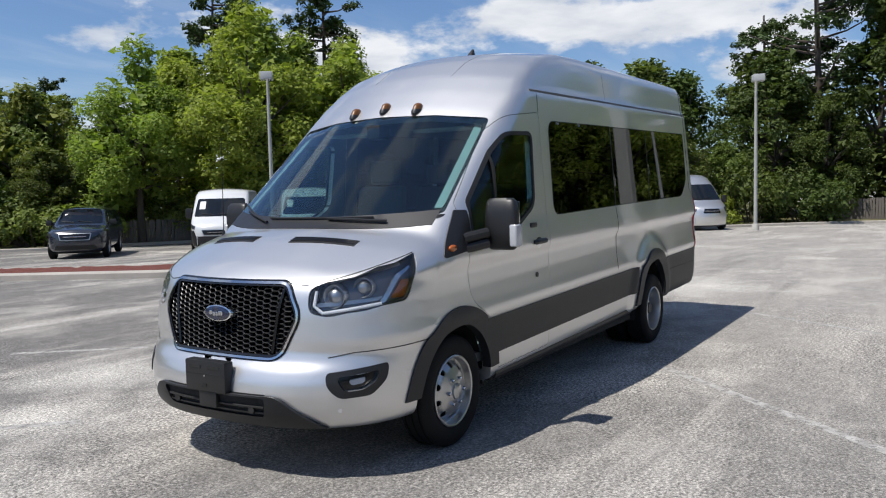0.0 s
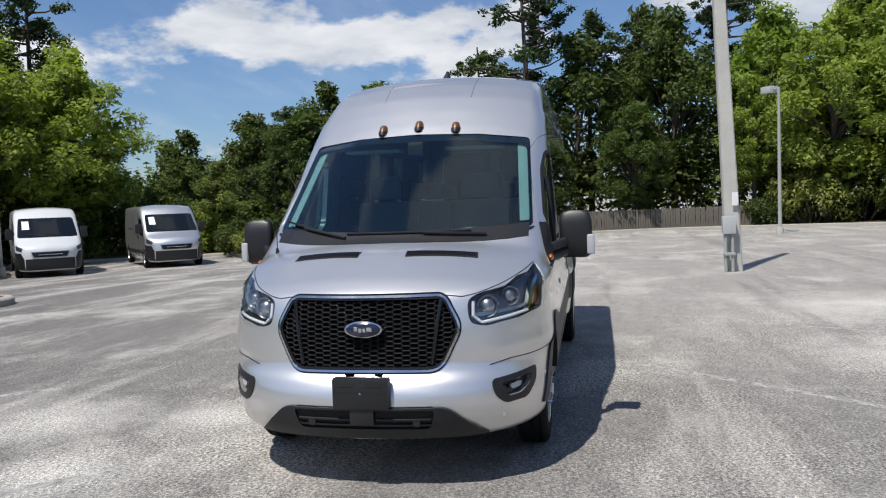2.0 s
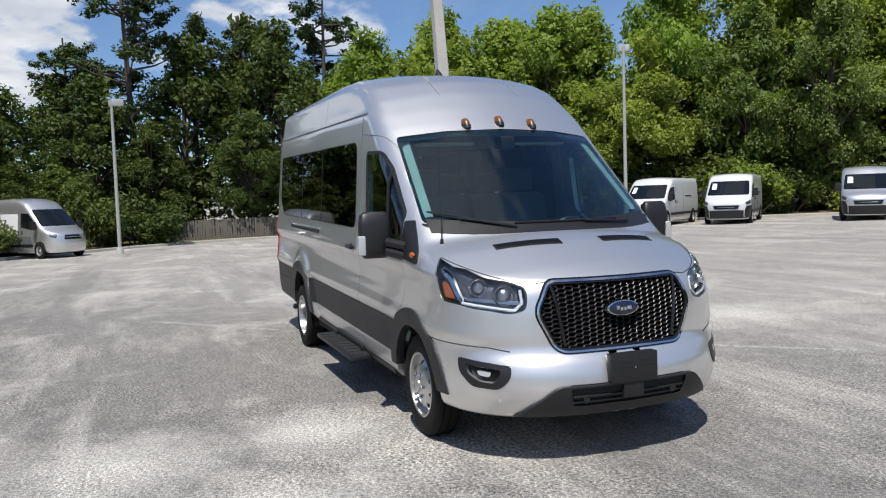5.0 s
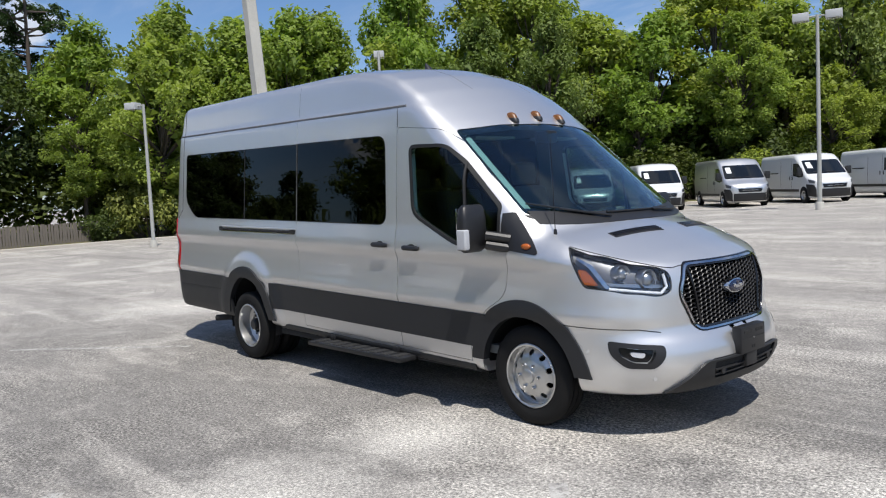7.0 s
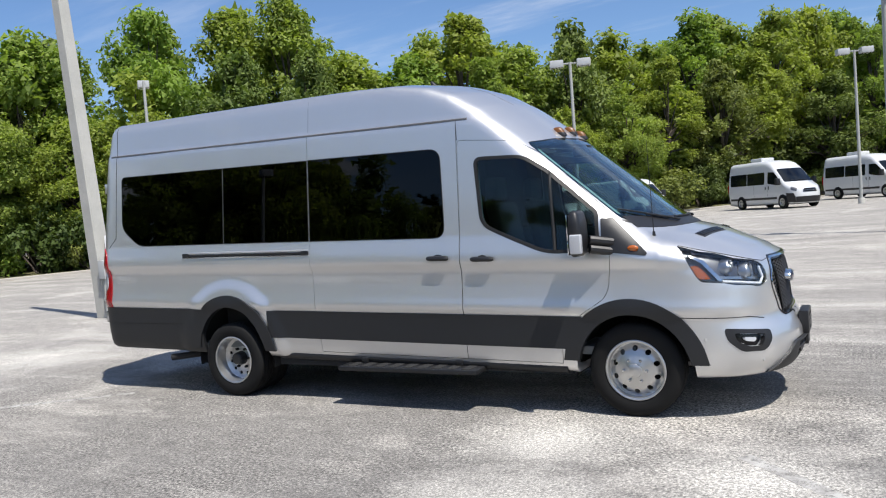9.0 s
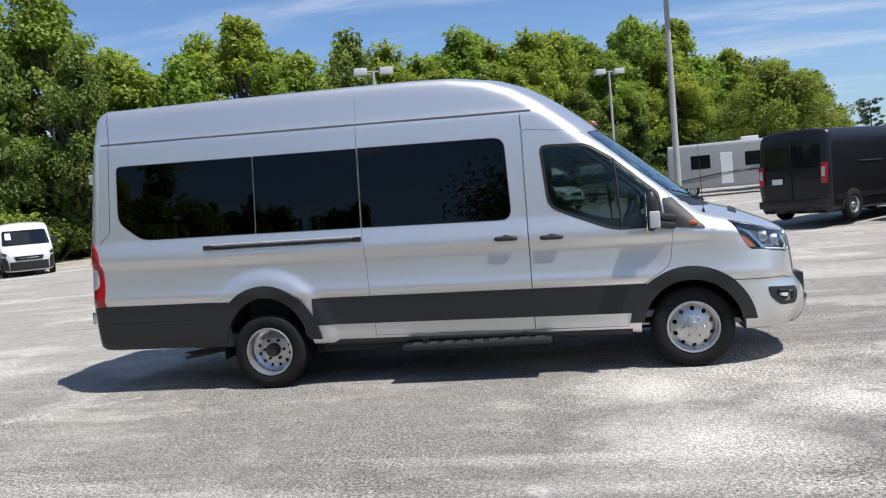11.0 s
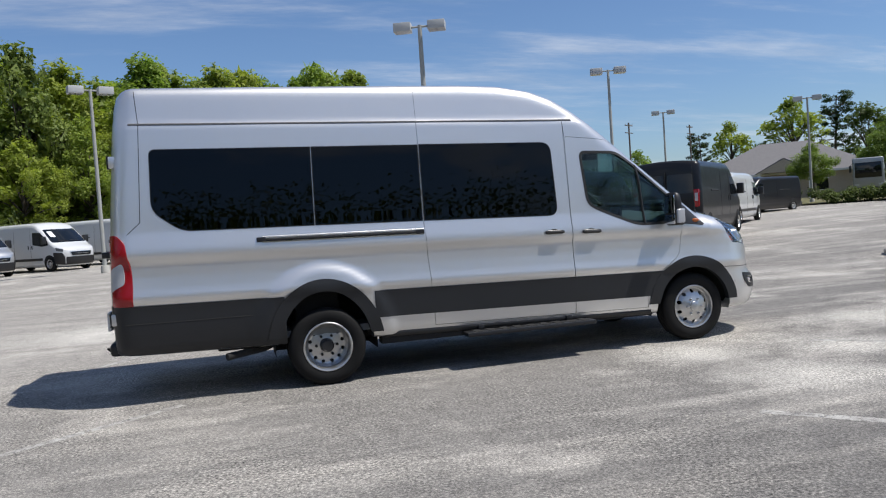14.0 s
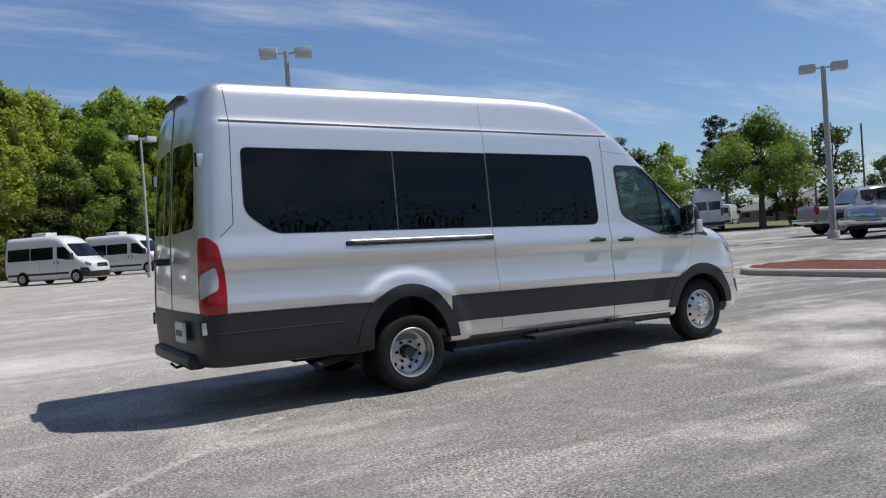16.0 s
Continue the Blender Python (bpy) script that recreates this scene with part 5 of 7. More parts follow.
def seat(van, x, y, name="seat", headrest=True):
    sx = new("passenger_seat")
    sx.parent = van
    part("cushion", bm_box(x - 0.24, x + 0.26, y - 0.22, y + 0.22, 0.86, 1.00, 0.05, 3), M["cloth"], sx)
    bm = bm_box(-0.06, 0.06, y - 0.22, y + 0.22, 0.0, 0.64, 0.05, 3)
    for v in bm.verts:
        v.co.x += x - 0.22 - 0.20 * v.co.z
        v.co.z += 0.98
    part("backrest", bm, M["cloth"], sx)
    part("headrest", bm_box(x - 0.43, x - 0.33, y - 0.13, y + 0.13, 1.64, 1.83, 0.04, 3), M["cloth"], sx)
    part("pedestal", bm_box(x - 0.20, x + 0.20, y - 0.18, y + 0.18, 0.50, 0.87, 0.02), M["dark"], sx)
    return sx


def cabin(van):
    part("cabin_floor", bm_box(-5.3, 0.0, -0.90, 0.90, 0.44, 0.50), M["cabin"], van)
    # dashboard: one lofted moulding across the cab
    bm = bmesh.new()
    prof = [(0.28, 0.95), (0.25, 1.27), (0.10, 1.315), (-0.08, 1.31), (-0.22, 1.25), (-0.26, 1.12), (-0.20, 0.95)]
    rings = []
    for y in np.linspace(-0.90, 0.90, 25):
        hump = 0.05 * math.exp(-((y - 0.42) / 0.22) ** 2) + 0.03 * math.exp(-(y / 0.16) ** 2)
        rings.append([bm.verts.new((px - 0.16 * y * y - (hump if px < 0 else 0), y, pz + (hump if pz > 1.2 else 0))) for px, pz in prof])
    for A, B in zip(rings, rings[1:]):
        for k in range(len(prof)):
            bm.faces.new((A[k], A[(k + 1) % len(prof)], B[(k + 1) % len(prof)], B[k]))
    bm.faces.new(rings[0])
    bm.faces.new(rings[-1])
    dash = part("dashboard", bm, M["cabin"], van, "grey dashboard")
    part("screen", bm_box(-0.32, -0.30, -0.13, 0.13, 1.24, 1.40, 0.008), M["gloss"], dash)
    part("paper_sheet", bm_box(-0.02, 0.14, -0.36, -0.10, 1.322, 1.325), M["paper"], dash, "white paper on the dashboard")
    # steering wheel
    bm = bmesh.new()
    c, ax = Vector((-0.42, 0.42, 1.24)), Matrix.Rotation(radians(-62), 4, "Y")
    bm_tube([c + ax @ Vector((0.19 * math.cos(t), 0.19 * math.sin(t), 0)) for t in [2 * math.pi * k / 32 for k in range(32)]], 0.016, 8, bm, True)
    for t in (0.3, math.pi - 0.3, 1.5 * math.pi):
        bm_tube([c, c + ax @ Vector((0.18 * math.cos(t), 0.18 * math.sin(t), 0))], 0.018, 8, bm)
    part("steering_wheel", bm, M["blackp"], van, "black steering wheel")
    for y in (0.42, -0.42):
        seat(van, -0.85, y)
    for x in (-2.0, -2.9, -3.8, -4.75):
        for y in (0.66, 0.16, -0.62):
            seat(van, x, y)
    for s in (1, -1):
        # pillar lining seen through the screen
        lining = [(0.795 * s, 1.46), (0.875 * s, 1.46), (0.815 * s, 2.02), (0.735 * s, 2.02)]
        put(VB.patch("pillar_lining", FRONT, lining, M["trimlight"], 1, -0.045, 0.02, 0.1), van, "light grey pillar lining")
        part("sun_visor", bm_box(-0.92, -0.76, min(0.18 * s, 0.62 * s), max(0.18 * s, 0.62 * s), 2.00, 2.02, 0.008), M["trimlight"], van)
    part("camera_pod", bm_box(-0.66, -0.52, -0.06, 0.06, 1.95, 2.05, 0.02), M["blackp"], van)


van = build_van()

# ---------------------------------------------------------------- ground
def lift(x, y):
    """Height of the lot: level round the van, a slight fall across it further out."""
    r = math.hypot(x + 2, y)
    t = min(1, max(0, (r - 7) / 15))
    q = min(1.0, 60 / max(r, 1e-6))
    return (0.0125 * x + 0.0115 * y) * q * t * t * (3 - 2 * t)


def build_ground():
    bm = bmesh.new()
    rs = [0, 3, 6, 8, 10, 12, 14, 16, 18, 20, 22, 25, 30, 36, 44, 55, 70, 90, 130, 200, 400, 800, 1500]
    n = 96
    rings = []
    for r in rs:
        ring = []
        for k in range(1 if r == 0 else n):
            x, y = -2 + r * math.cos(2 * math.pi * k / n), r * math.sin(2 * math.pi * k / n)
            ring.append(bm.verts.new((x, y, lift(x, y))))
        rings.append(ring)
    for k in range(n):
        bm.faces.new((rings[0][0], rings[1][k], rings[1][(k + 1) % n]))
    for A, B in zip(rings[1:], rings[2:]):
        for k in range(n):
            bm.faces.new((A[k], B[k], B[(k + 1) % n], A[(k + 1) % n]))
    g = part("ground", bm, M["asphalt"], None, "pale weathered asphalt car park with dusty white stains")
    tagged(g, category="ground", kind="structure")


def smooth_path(pts, per=8):
    """A soft line through points in plan."""
    out = []
    P = [np.array(p, float) for p in pts]
    for i in range(len(P) - 1):
        a, b, c, d = P[max(i - 1, 0)], P[i], P[i + 1], P[min(i + 2, len(P) - 1)]
        for k in range(per):
            t = k / per
            out.append(0.5 * (2 * b + (c - a) * t + (2 * a - 5 * b + 4 * c - d) * t * t + (3 * b - a - 3 * c + d) * t ** 3))
    out.append(P[-1])
    return out


EDGE = smooth_path([(-2.5, -66), (-9.5, -40), (-15, -30.5), (-21.8, -28), (-27.4, -21.6), (-30.6, -13.5), (-36, -7), (-40.6, -2), (-42.8, 4.4), (-40.8, 12), (-35, 20), (-30, 27),
                    (-21.8, 35.8), (-13, 43.4), (-5.4, 52.6), (3, 62), (10, 69), (19, 77), (32, 89)])


def build_verge():
    """Grass and leaf litter from the edge of the lot into the woods, with a concrete kerb."""
    bm = bmesh.new()
    rows = []
    for i, p in enumerate(EDGE):
        a, b = EDGE[max(i - 1, 0)], EDGE[min(i + 1, len(EDGE) - 1)]
        d = (b - a) / np.linalg.norm(b - a)
        nrm = np.array([-d[1], d[0]])
        row = []
        for off, h in ((0.0, -0.05), (0.0, 0.10), (2.0, 0.13), (6.0, 0.25), (16, 0.45), (40, 0.7)):
            q = p + nrm * off
            row.append(bm.verts.new((q[0], q[1], lift(q[0], q[1]) + h)))
        rows.append(row)
    for A, B in zip(rows, rows[1:]):
        for k in range(5):
            bm.faces.new((A[k], B[k], B[k + 1], A[k + 1]))
    v = part("verge", bm, M["grass"], None, "dry grass and leaf litter along the woods")
    tagged(v, category="verge", kind="structure")
    bm = bmesh.new()
    prev = None
    for i, p in enumerate(EDGE):
        a, b = EDGE[max(i - 1, 0)], EDGE[min(i + 1, len(EDGE) - 1)]
        d = (b - a) / np.linalg.norm(b - a)
        nrm = np.array([-d[1], d[0]])
        ring = []
        for off, h in ((-0.18, -0.05), (-0.17, 0.11), (-0.13, 0.14), (0.0, 0.14), (0.0, -0.05)):
            q = p + nrm * off
            ring.append(bm.verts.new((q[0], q[1], lift(q[0], q[1]) + h)))
        if prev:
            for k in range(4):
                bm.faces.new((prev[k], ring[k], ring[k + 1], prev[k + 1]))
        prev = ring
    kb = part("kerb", bm, M["kerb"], None, "pale concrete kerb along the car park")
    tagged(kb, category="kerb", kind="structure")


def island(pts, width, label):
    """Kerbed island with red mulch and rounded ends."""
    path = [np.array(p, float) for p in pts]
    d0, d1 = path[0] - path[1], path[-1] - path[-2]
    L = []
    ctr = smooth_path([tuple(p) for p in path], 6)
    left, right = [], []
    for i, p in enumerate(ctr):
        a, b = ctr[max(i - 1, 0)], ctr[min(i + 1, len(ctr) - 1)]
        d = (b - a) / np.linalg.norm(b - a)
        n = np.array([-d[1], d[0]])
        left.append((p + n * width / 2, n))
        right.append((p - n * width / 2, -n))

    def cap(p, d):
        d = d / np.linalg.norm(d)
        n = np.array([-d[1], d[0]])
        return [(p + (n * math.cos(t) + d * math.sin(t)) * width / 2, n * math.cos(t) + d * math.sin(t)) for t in [math.pi * k / 12 for k in range(1, 12)]]
    loop = left + cap(ctr[-1], ctr[-1] - ctr[-2]) + right[::-1] + cap(ctr[0], ctr[0] - ctr[1])
    bm = bmesh.new()
    rings = []
    for off, h in ((0.0, -0.05), (0.0, 0.11), (-0.035, 0.145), (-0.17, 0.15), (-0.19, 0.12), (-0.19, 0.0)):
        rings.append([bm.verts.new((*(p + n * off), lift(*p) + h)) for p, n in loop])
    m = len(loop)
    for A, B in zip(rings, rings[1:]):
        for k in range(m):
            bm.faces.new((A[k], A[(k + 1) % m], B[(k + 1) % m], B[k]))
    isl = thing("kerb_island", label, "island")
    part("kerb_ring", bm, M["kerb"], isl, "pale concrete kerb")
    V, F = fill2d([tuple(p + n * -0.18) for p, n in loop], (), 0.16)
    rng = np.random.default_rng(4)
    Z = np.array([lift(*p) for p in V]) + 0.11 + rng.random(len(V)) * 0.05
    ob = mesh_object("mulch", np.column_stack([V, Z]), F, M["mulch"], False)
    put(ob, isl, "red bark mulch")
    return isl


def stripe(a, b, w, name="parking_line"):
    """A worn painted line."""
    a, b = Vector(a), Vector(b)
    d = (b - a).normalized()
    n = Vector((-d.y, d.x)) * w / 2
    bm = bmesh.new()
    m = 10
    rng = random.Random(hash((round(a.x, 2), round(b.y, 2))) % 999)
    rows = []
    for k in range(m + 1):
        p = a.lerp(b, k / m)
        j = [rng.uniform(-0.006, 0.006) for _ in range(2)]
        z = lift(p.x, p.y) + (0.0013 if math.hypot(p.x + 2, p.y) < 6.8 else 0.003)
        rows.append((bm.verts.new((p.x + n.x * (1 + j[0] * 12), p.y + n.y * (1 + j[0] * 12), z)), bm.verts.new((p.x - n.x * (1 + j[1] * 12), p.y - n.y * (1 + j[1] * 12), z))))
    for A, B in zip(rows, rows[1:]):
        bm.faces.new((A[0], A[1], B[1], B[0]))
    s = part(name, bm, M["stripe"], None, "worn white painted parking line on asphalt")
    tagged(s, category="road marking", kind="structure")


# ---------------------------------------------------------------- lamps, poles
def lamp_post(x, y, h, heads=1, turn=0.0, r=0.075):
    """Parking lot lamp: round pole on a foot, square lamp boxes on short arms."""
    z = lift(x, y)
    L = thing("street_lamp", "grey metal car park lamp post with %s" % ("two box lamp heads" if heads == 2 else "one box lamp head"), "street lamp", "car park lamps")
    part("pole", bm_tube([(x, y, z - 0.1), (x, y, z + h * 0.5), (x, y, z + h)], [r * 1.15, r, r * 0.8], 12), M["steelpole"], L, "grey metal pole")
    part("pole_foot", bm_revolve([(0.001, z + 0.30), (r * 1.9, z + 0.30), (r * 2.1, z + 0.26), (r * 2.1, z - 0.1)], 14, "Z", at=(x, y, 0), close=False), M["pole"], L)
    c, s = math.cos(radians(turn)), math.sin(radians(turn))
    for k in range(heads):
        q = 1 if k == 0 else -1
        ax, ay = c * q, s * q
        part("lamp_arm", bm_tube([(x, y, z + h - 0.05), (x + ax * 0.35, y + ay * 0.35, z + h - 0.05)], 0.035, 8), M["steelpole"], L)
        bm = bm_box(0.28, 0.86, -0.24, 0.24, -0.17, 0.13, 0.03, 2)
        bm.transform(Matrix.Translation((x, y, z + h - 0.03)) @ Matrix.Rotation(math.atan2(ay, ax), 4, "Z"))
        hd = part("lamp_head", bm, M["lampbox"], L, "grey box lamp head")
        bm = bm_box(0.33, 0.81, -0.19, 0.19, -0.178, -0.168)
        bm.transform(Matrix.Translation((x, y, z + h - 0.03)) @ Matrix.Rotation(math.atan2(ay, ax), 4, "Z"))
        part("lamp_glass", bm, M["clearlens"], hd)
    return L


def utility_pole(x, y, h, top=0.10, foot=0.14, arm=True, turn=0.0, mat="wood", label="dark wooden utility pole"):
    z = lift(x, y)
    U = thing("utility_pole", label, "pole", "utility poles")
    part("pole", bm_tube([(x, y, z - 0.2), (x, y, z + h)], [foot, top], 10), M[mat], U)
    if arm:
        c, s = math.cos(turn), math.sin(turn)
        for dz in (0.4, 1.4):
            part("crossarm", bm_tube([(x - c * 1.1, y - s * 1.1, z + h - dz), (x + c * 1.1, y + s * 1.1, z + h - dz)], 0.06, 6), M[mat], U)
        for q in (-1, -0.4, 0.4, 1):
            part("insulator", bm_tube([(x + c * q, y + s * q, z + h - 0.4), (x + c * q, y + s * q, z + h - 0.18)], 0.05, 6), M["steelpole"], U)
    return U


def concrete_pole(x, y, h):
    """Tall square tapered concrete pole with meter box and conduits."""
    z = lift(x, y)
    C = thing("concrete_pole", "tall square tapered concrete pole with grey meter box and conduits", "pole")
    bm = bmesh.new()
    rows = []
    for k in range(9):
        t = k / 8
        w = 0.158 * (1 - t) + 0.08 * t
        b = w * 0.18
        zz = z - 0.2 + (h + 0.2) * t
        rows.append([bm.verts.new((x + px - 0.0445 * zz, y + py - 0.034 * zz, zz)) for px, py in ((w - b, -w), (w, -w + b), (w, w - b), (w - b, w), (-w + b, w), (-w, w - b), (-w, -w + b), (-w + b, -w))])
    for A, B in zip(rows, rows[1:]):
        for k in range(8):
            bm.faces.new((A[k], A[(k + 1) % 8], B[(k + 1) % 8], B[k]))
    bm.faces.new(rows[-1])
    part("pole", bm, M["pole"], C, "pale tapered concrete pole", True, 30)
    part("meter_box", bm_box(x + 0.16, x + 0.33, y - 0.26, y + 0.00, z + 0.78, z + 1.14, 0.01), M["lampbox"], C, "grey meter box")
    for dy in (-0.20, -0.06):
        part("conduit", bm_tube([(x + 0.26, y + dy, z - 0.05), (x + 0.26, y + dy, z + 0.80)], 0.035, 10), M["steelpole"], C, "grey conduit pipe")
    part("fitting", bm_box(x + 0.22, x + 0.32, y - 0.25, y - 0.01, z + 0.34, z + 0.40, 0.01), M["steelpole"], C)
    part("sticker", bm_box(x + 0.152, x + 0.160, y - 0.05, y + 0.07, z + 1.35, z + 1.62), M["paper"], C)
    return C


# ---------------------------------------------------------------- parked vehicles
def simple_wheel(parent, x, y, R, s, rimmat="rim", w=0.22):
    wl = new("wheel")
    wl.parent = parent
    wl.matrix_basis = pose(x, y, R, 0, 0, 180 if s > 0 else 0)
    h = w / 2
    rr = R * 0.62
    part("tyre", bm_revolve([(rr, -h * 0.8), (rr + 0.02, -h * 0.95), (R - 0.05, -h), (R - 0.01, -h * 0.8), (R, -h * 0.5), (R, h * 0.5), (R - 0.01, h * 0.8), (R - 0.05, h), (rr, h * 0.8)], 32), M["tyre"], wl)
    disc_low(rr, M[rimmat], wl, h)
    return wl


def disc_low(rr, mat, wl, h):
    bm = bmesh.new()
    bm_revolve([(0.001, -h * 0.75), (rr * 0.25, -h * 0.78), (rr * 0.32, -h * 0.55), (rr * 0.80, -h * 0.45), (rr * 0.88, -h * 0.8), (rr, -h * 0.86), (rr + 0.005, -h * 0.6), (rr, h)], 32, bm=bm, close=False)
    part("rim", bm, mat, wl)
    bm = bmesh.new()
    for k in range(8):
        a = 2 * math.pi * k / 8
        bm_revolve([(0.001, -h * 0.56), (rr * 0.13, -h * 0.56), (rr * 0.14, -h * 0.3)], 8, bm=bm, at=(rr * 0.57 * math.cos(a), 0, rr * 0.57 * math.sin(a)), close=False)
    part("rim_holes", bm, M["dark"], wl)


STYLES = dict(
    # square-nosed cargo van
    box=dict(wb=4.04, R=0.345, z0=0.22,
             side=[(0.15, 0.93), (0.4, 0.985), (0.9, 1.02), (1.3, 1.015), (1.95, 0.985), (2.2, 0.960), (2.5, 0.93)],
             top=[(-7, 2.33), (-5, 2.34), (-1.5, 2.35), (-0.95, 2.31), (-0.72, 2.22), (-0.45, 2.00), (0.38, 1.30), (0.52, 1.23), (0.80, 1.10), (0.90, 1.0), (1.0, 0.8), (1.2, 0.45)],
             nose=[(0.2, 0.86), (0.35, 0.93), (0.75, 0.95), (1.1, 0.90), (3, 0.88)], tail=-5.02,
             screen=[(-0.89, 1.36), (0.89, 1.36), (0.82, 1.95), (-0.82, 1.95)],
             cab=[(-1.10, 1.86), (-0.55, 1.84), (-0.05, 1.40), (-0.02, 1.22), (-0.45, 1.18), (-1.10, 1.28)],
             bumper=0.64, grille=[(-0.56, 0.86), (0.56, 0.86), (0.50, 0.69), (-0.50, 0.69)], lamp=[(36, 1.00), (62, 1.10), (58, 0.94), (38, 0.88)]),
    # sloping-nosed van
    slope=dict(wb=3.66, R=0.345, z0=0.24,
               side=[(0.15, 0.90), (0.4, 0.95), (0.9, 0.99), (1.3, 0.985), (2.1, 0.92), (2.5, 0.86), (2.8, 0.78)],
               top=[(-7, 2.66), (-4.9, 2.68), (-2.0, 2.70), (-1.4, 2.65), (-1.0, 2.52), (-0.62, 2.22), (0.25, 1.40), (0.45, 1.31), (0.80, 1.13), (0.92, 1.0), (1.0, 0.85), (1.2, 0.5)],
               nose=[(0.2, 0.86), (0.35, 0.95), (0.65, 0.97), (1.1, 0.91), (3, 0.88)], tail=-4.93,
               screen=[(-0.84, 1.45), (0.84, 1.45), (0.76, 2.14), (-0.76, 2.14)],
               cab=[(-1.22, 2.02), (-0.72, 2.0), (-0.18, 1.50), (-0.15, 1.30), (-0.5, 1.28), (-1.22, 1.40)],
               bumper=0.60, grille=[(-0.36, 1.02), (0.36, 1.02), (0.42, 0.82), (-0.42, 0.82)], lamp=[(26, 1.06), (50, 1.16), (50, 0.98), (30, 0.88)]),
    # tall estate car
    suv=dict(wb=2.85, R=0.37, z0=0.28,
             side=[(0.2, 0.88), (0.5, 0.95), (0.95, 0.965), (1.15, 0.93), (1.6, 0.76), (1.9, 0.60)],
             top=[(-6, 1.2), (-3.85, 1.22), (-3.75, 1.50), (-3.45, 1.72), (-2.0, 1.80), (-1.1, 1.74), (-0.05, 1.17), (0.3, 1.12), (0.75, 1.02), (0.90, 0.85), (1.0, 0.6)],
             nose=[(0.2, 0.83), (0.5, 0.93), (0.8, 0.92), (3, 0.88)], tail=-3.90,
             screen=[(-0.72, 1.22), (0.72, 1.22), (0.60, 1.68), (-0.60, 1.68)],
             cab=[(-1.9, 1.64), (-1.1, 1.62), (-0.45, 1.27), (-0.5, 1.17), (-1.9, 1.19)],
             bumper=0.50, grille=[(-0.50, 0.88), (0.50, 0.88), (0.45, 0.68), (-0.45, 0.68)], lamp=[(36, 0.90), (60, 0.95), (58, 0.82), (38, 0.78)]),
)


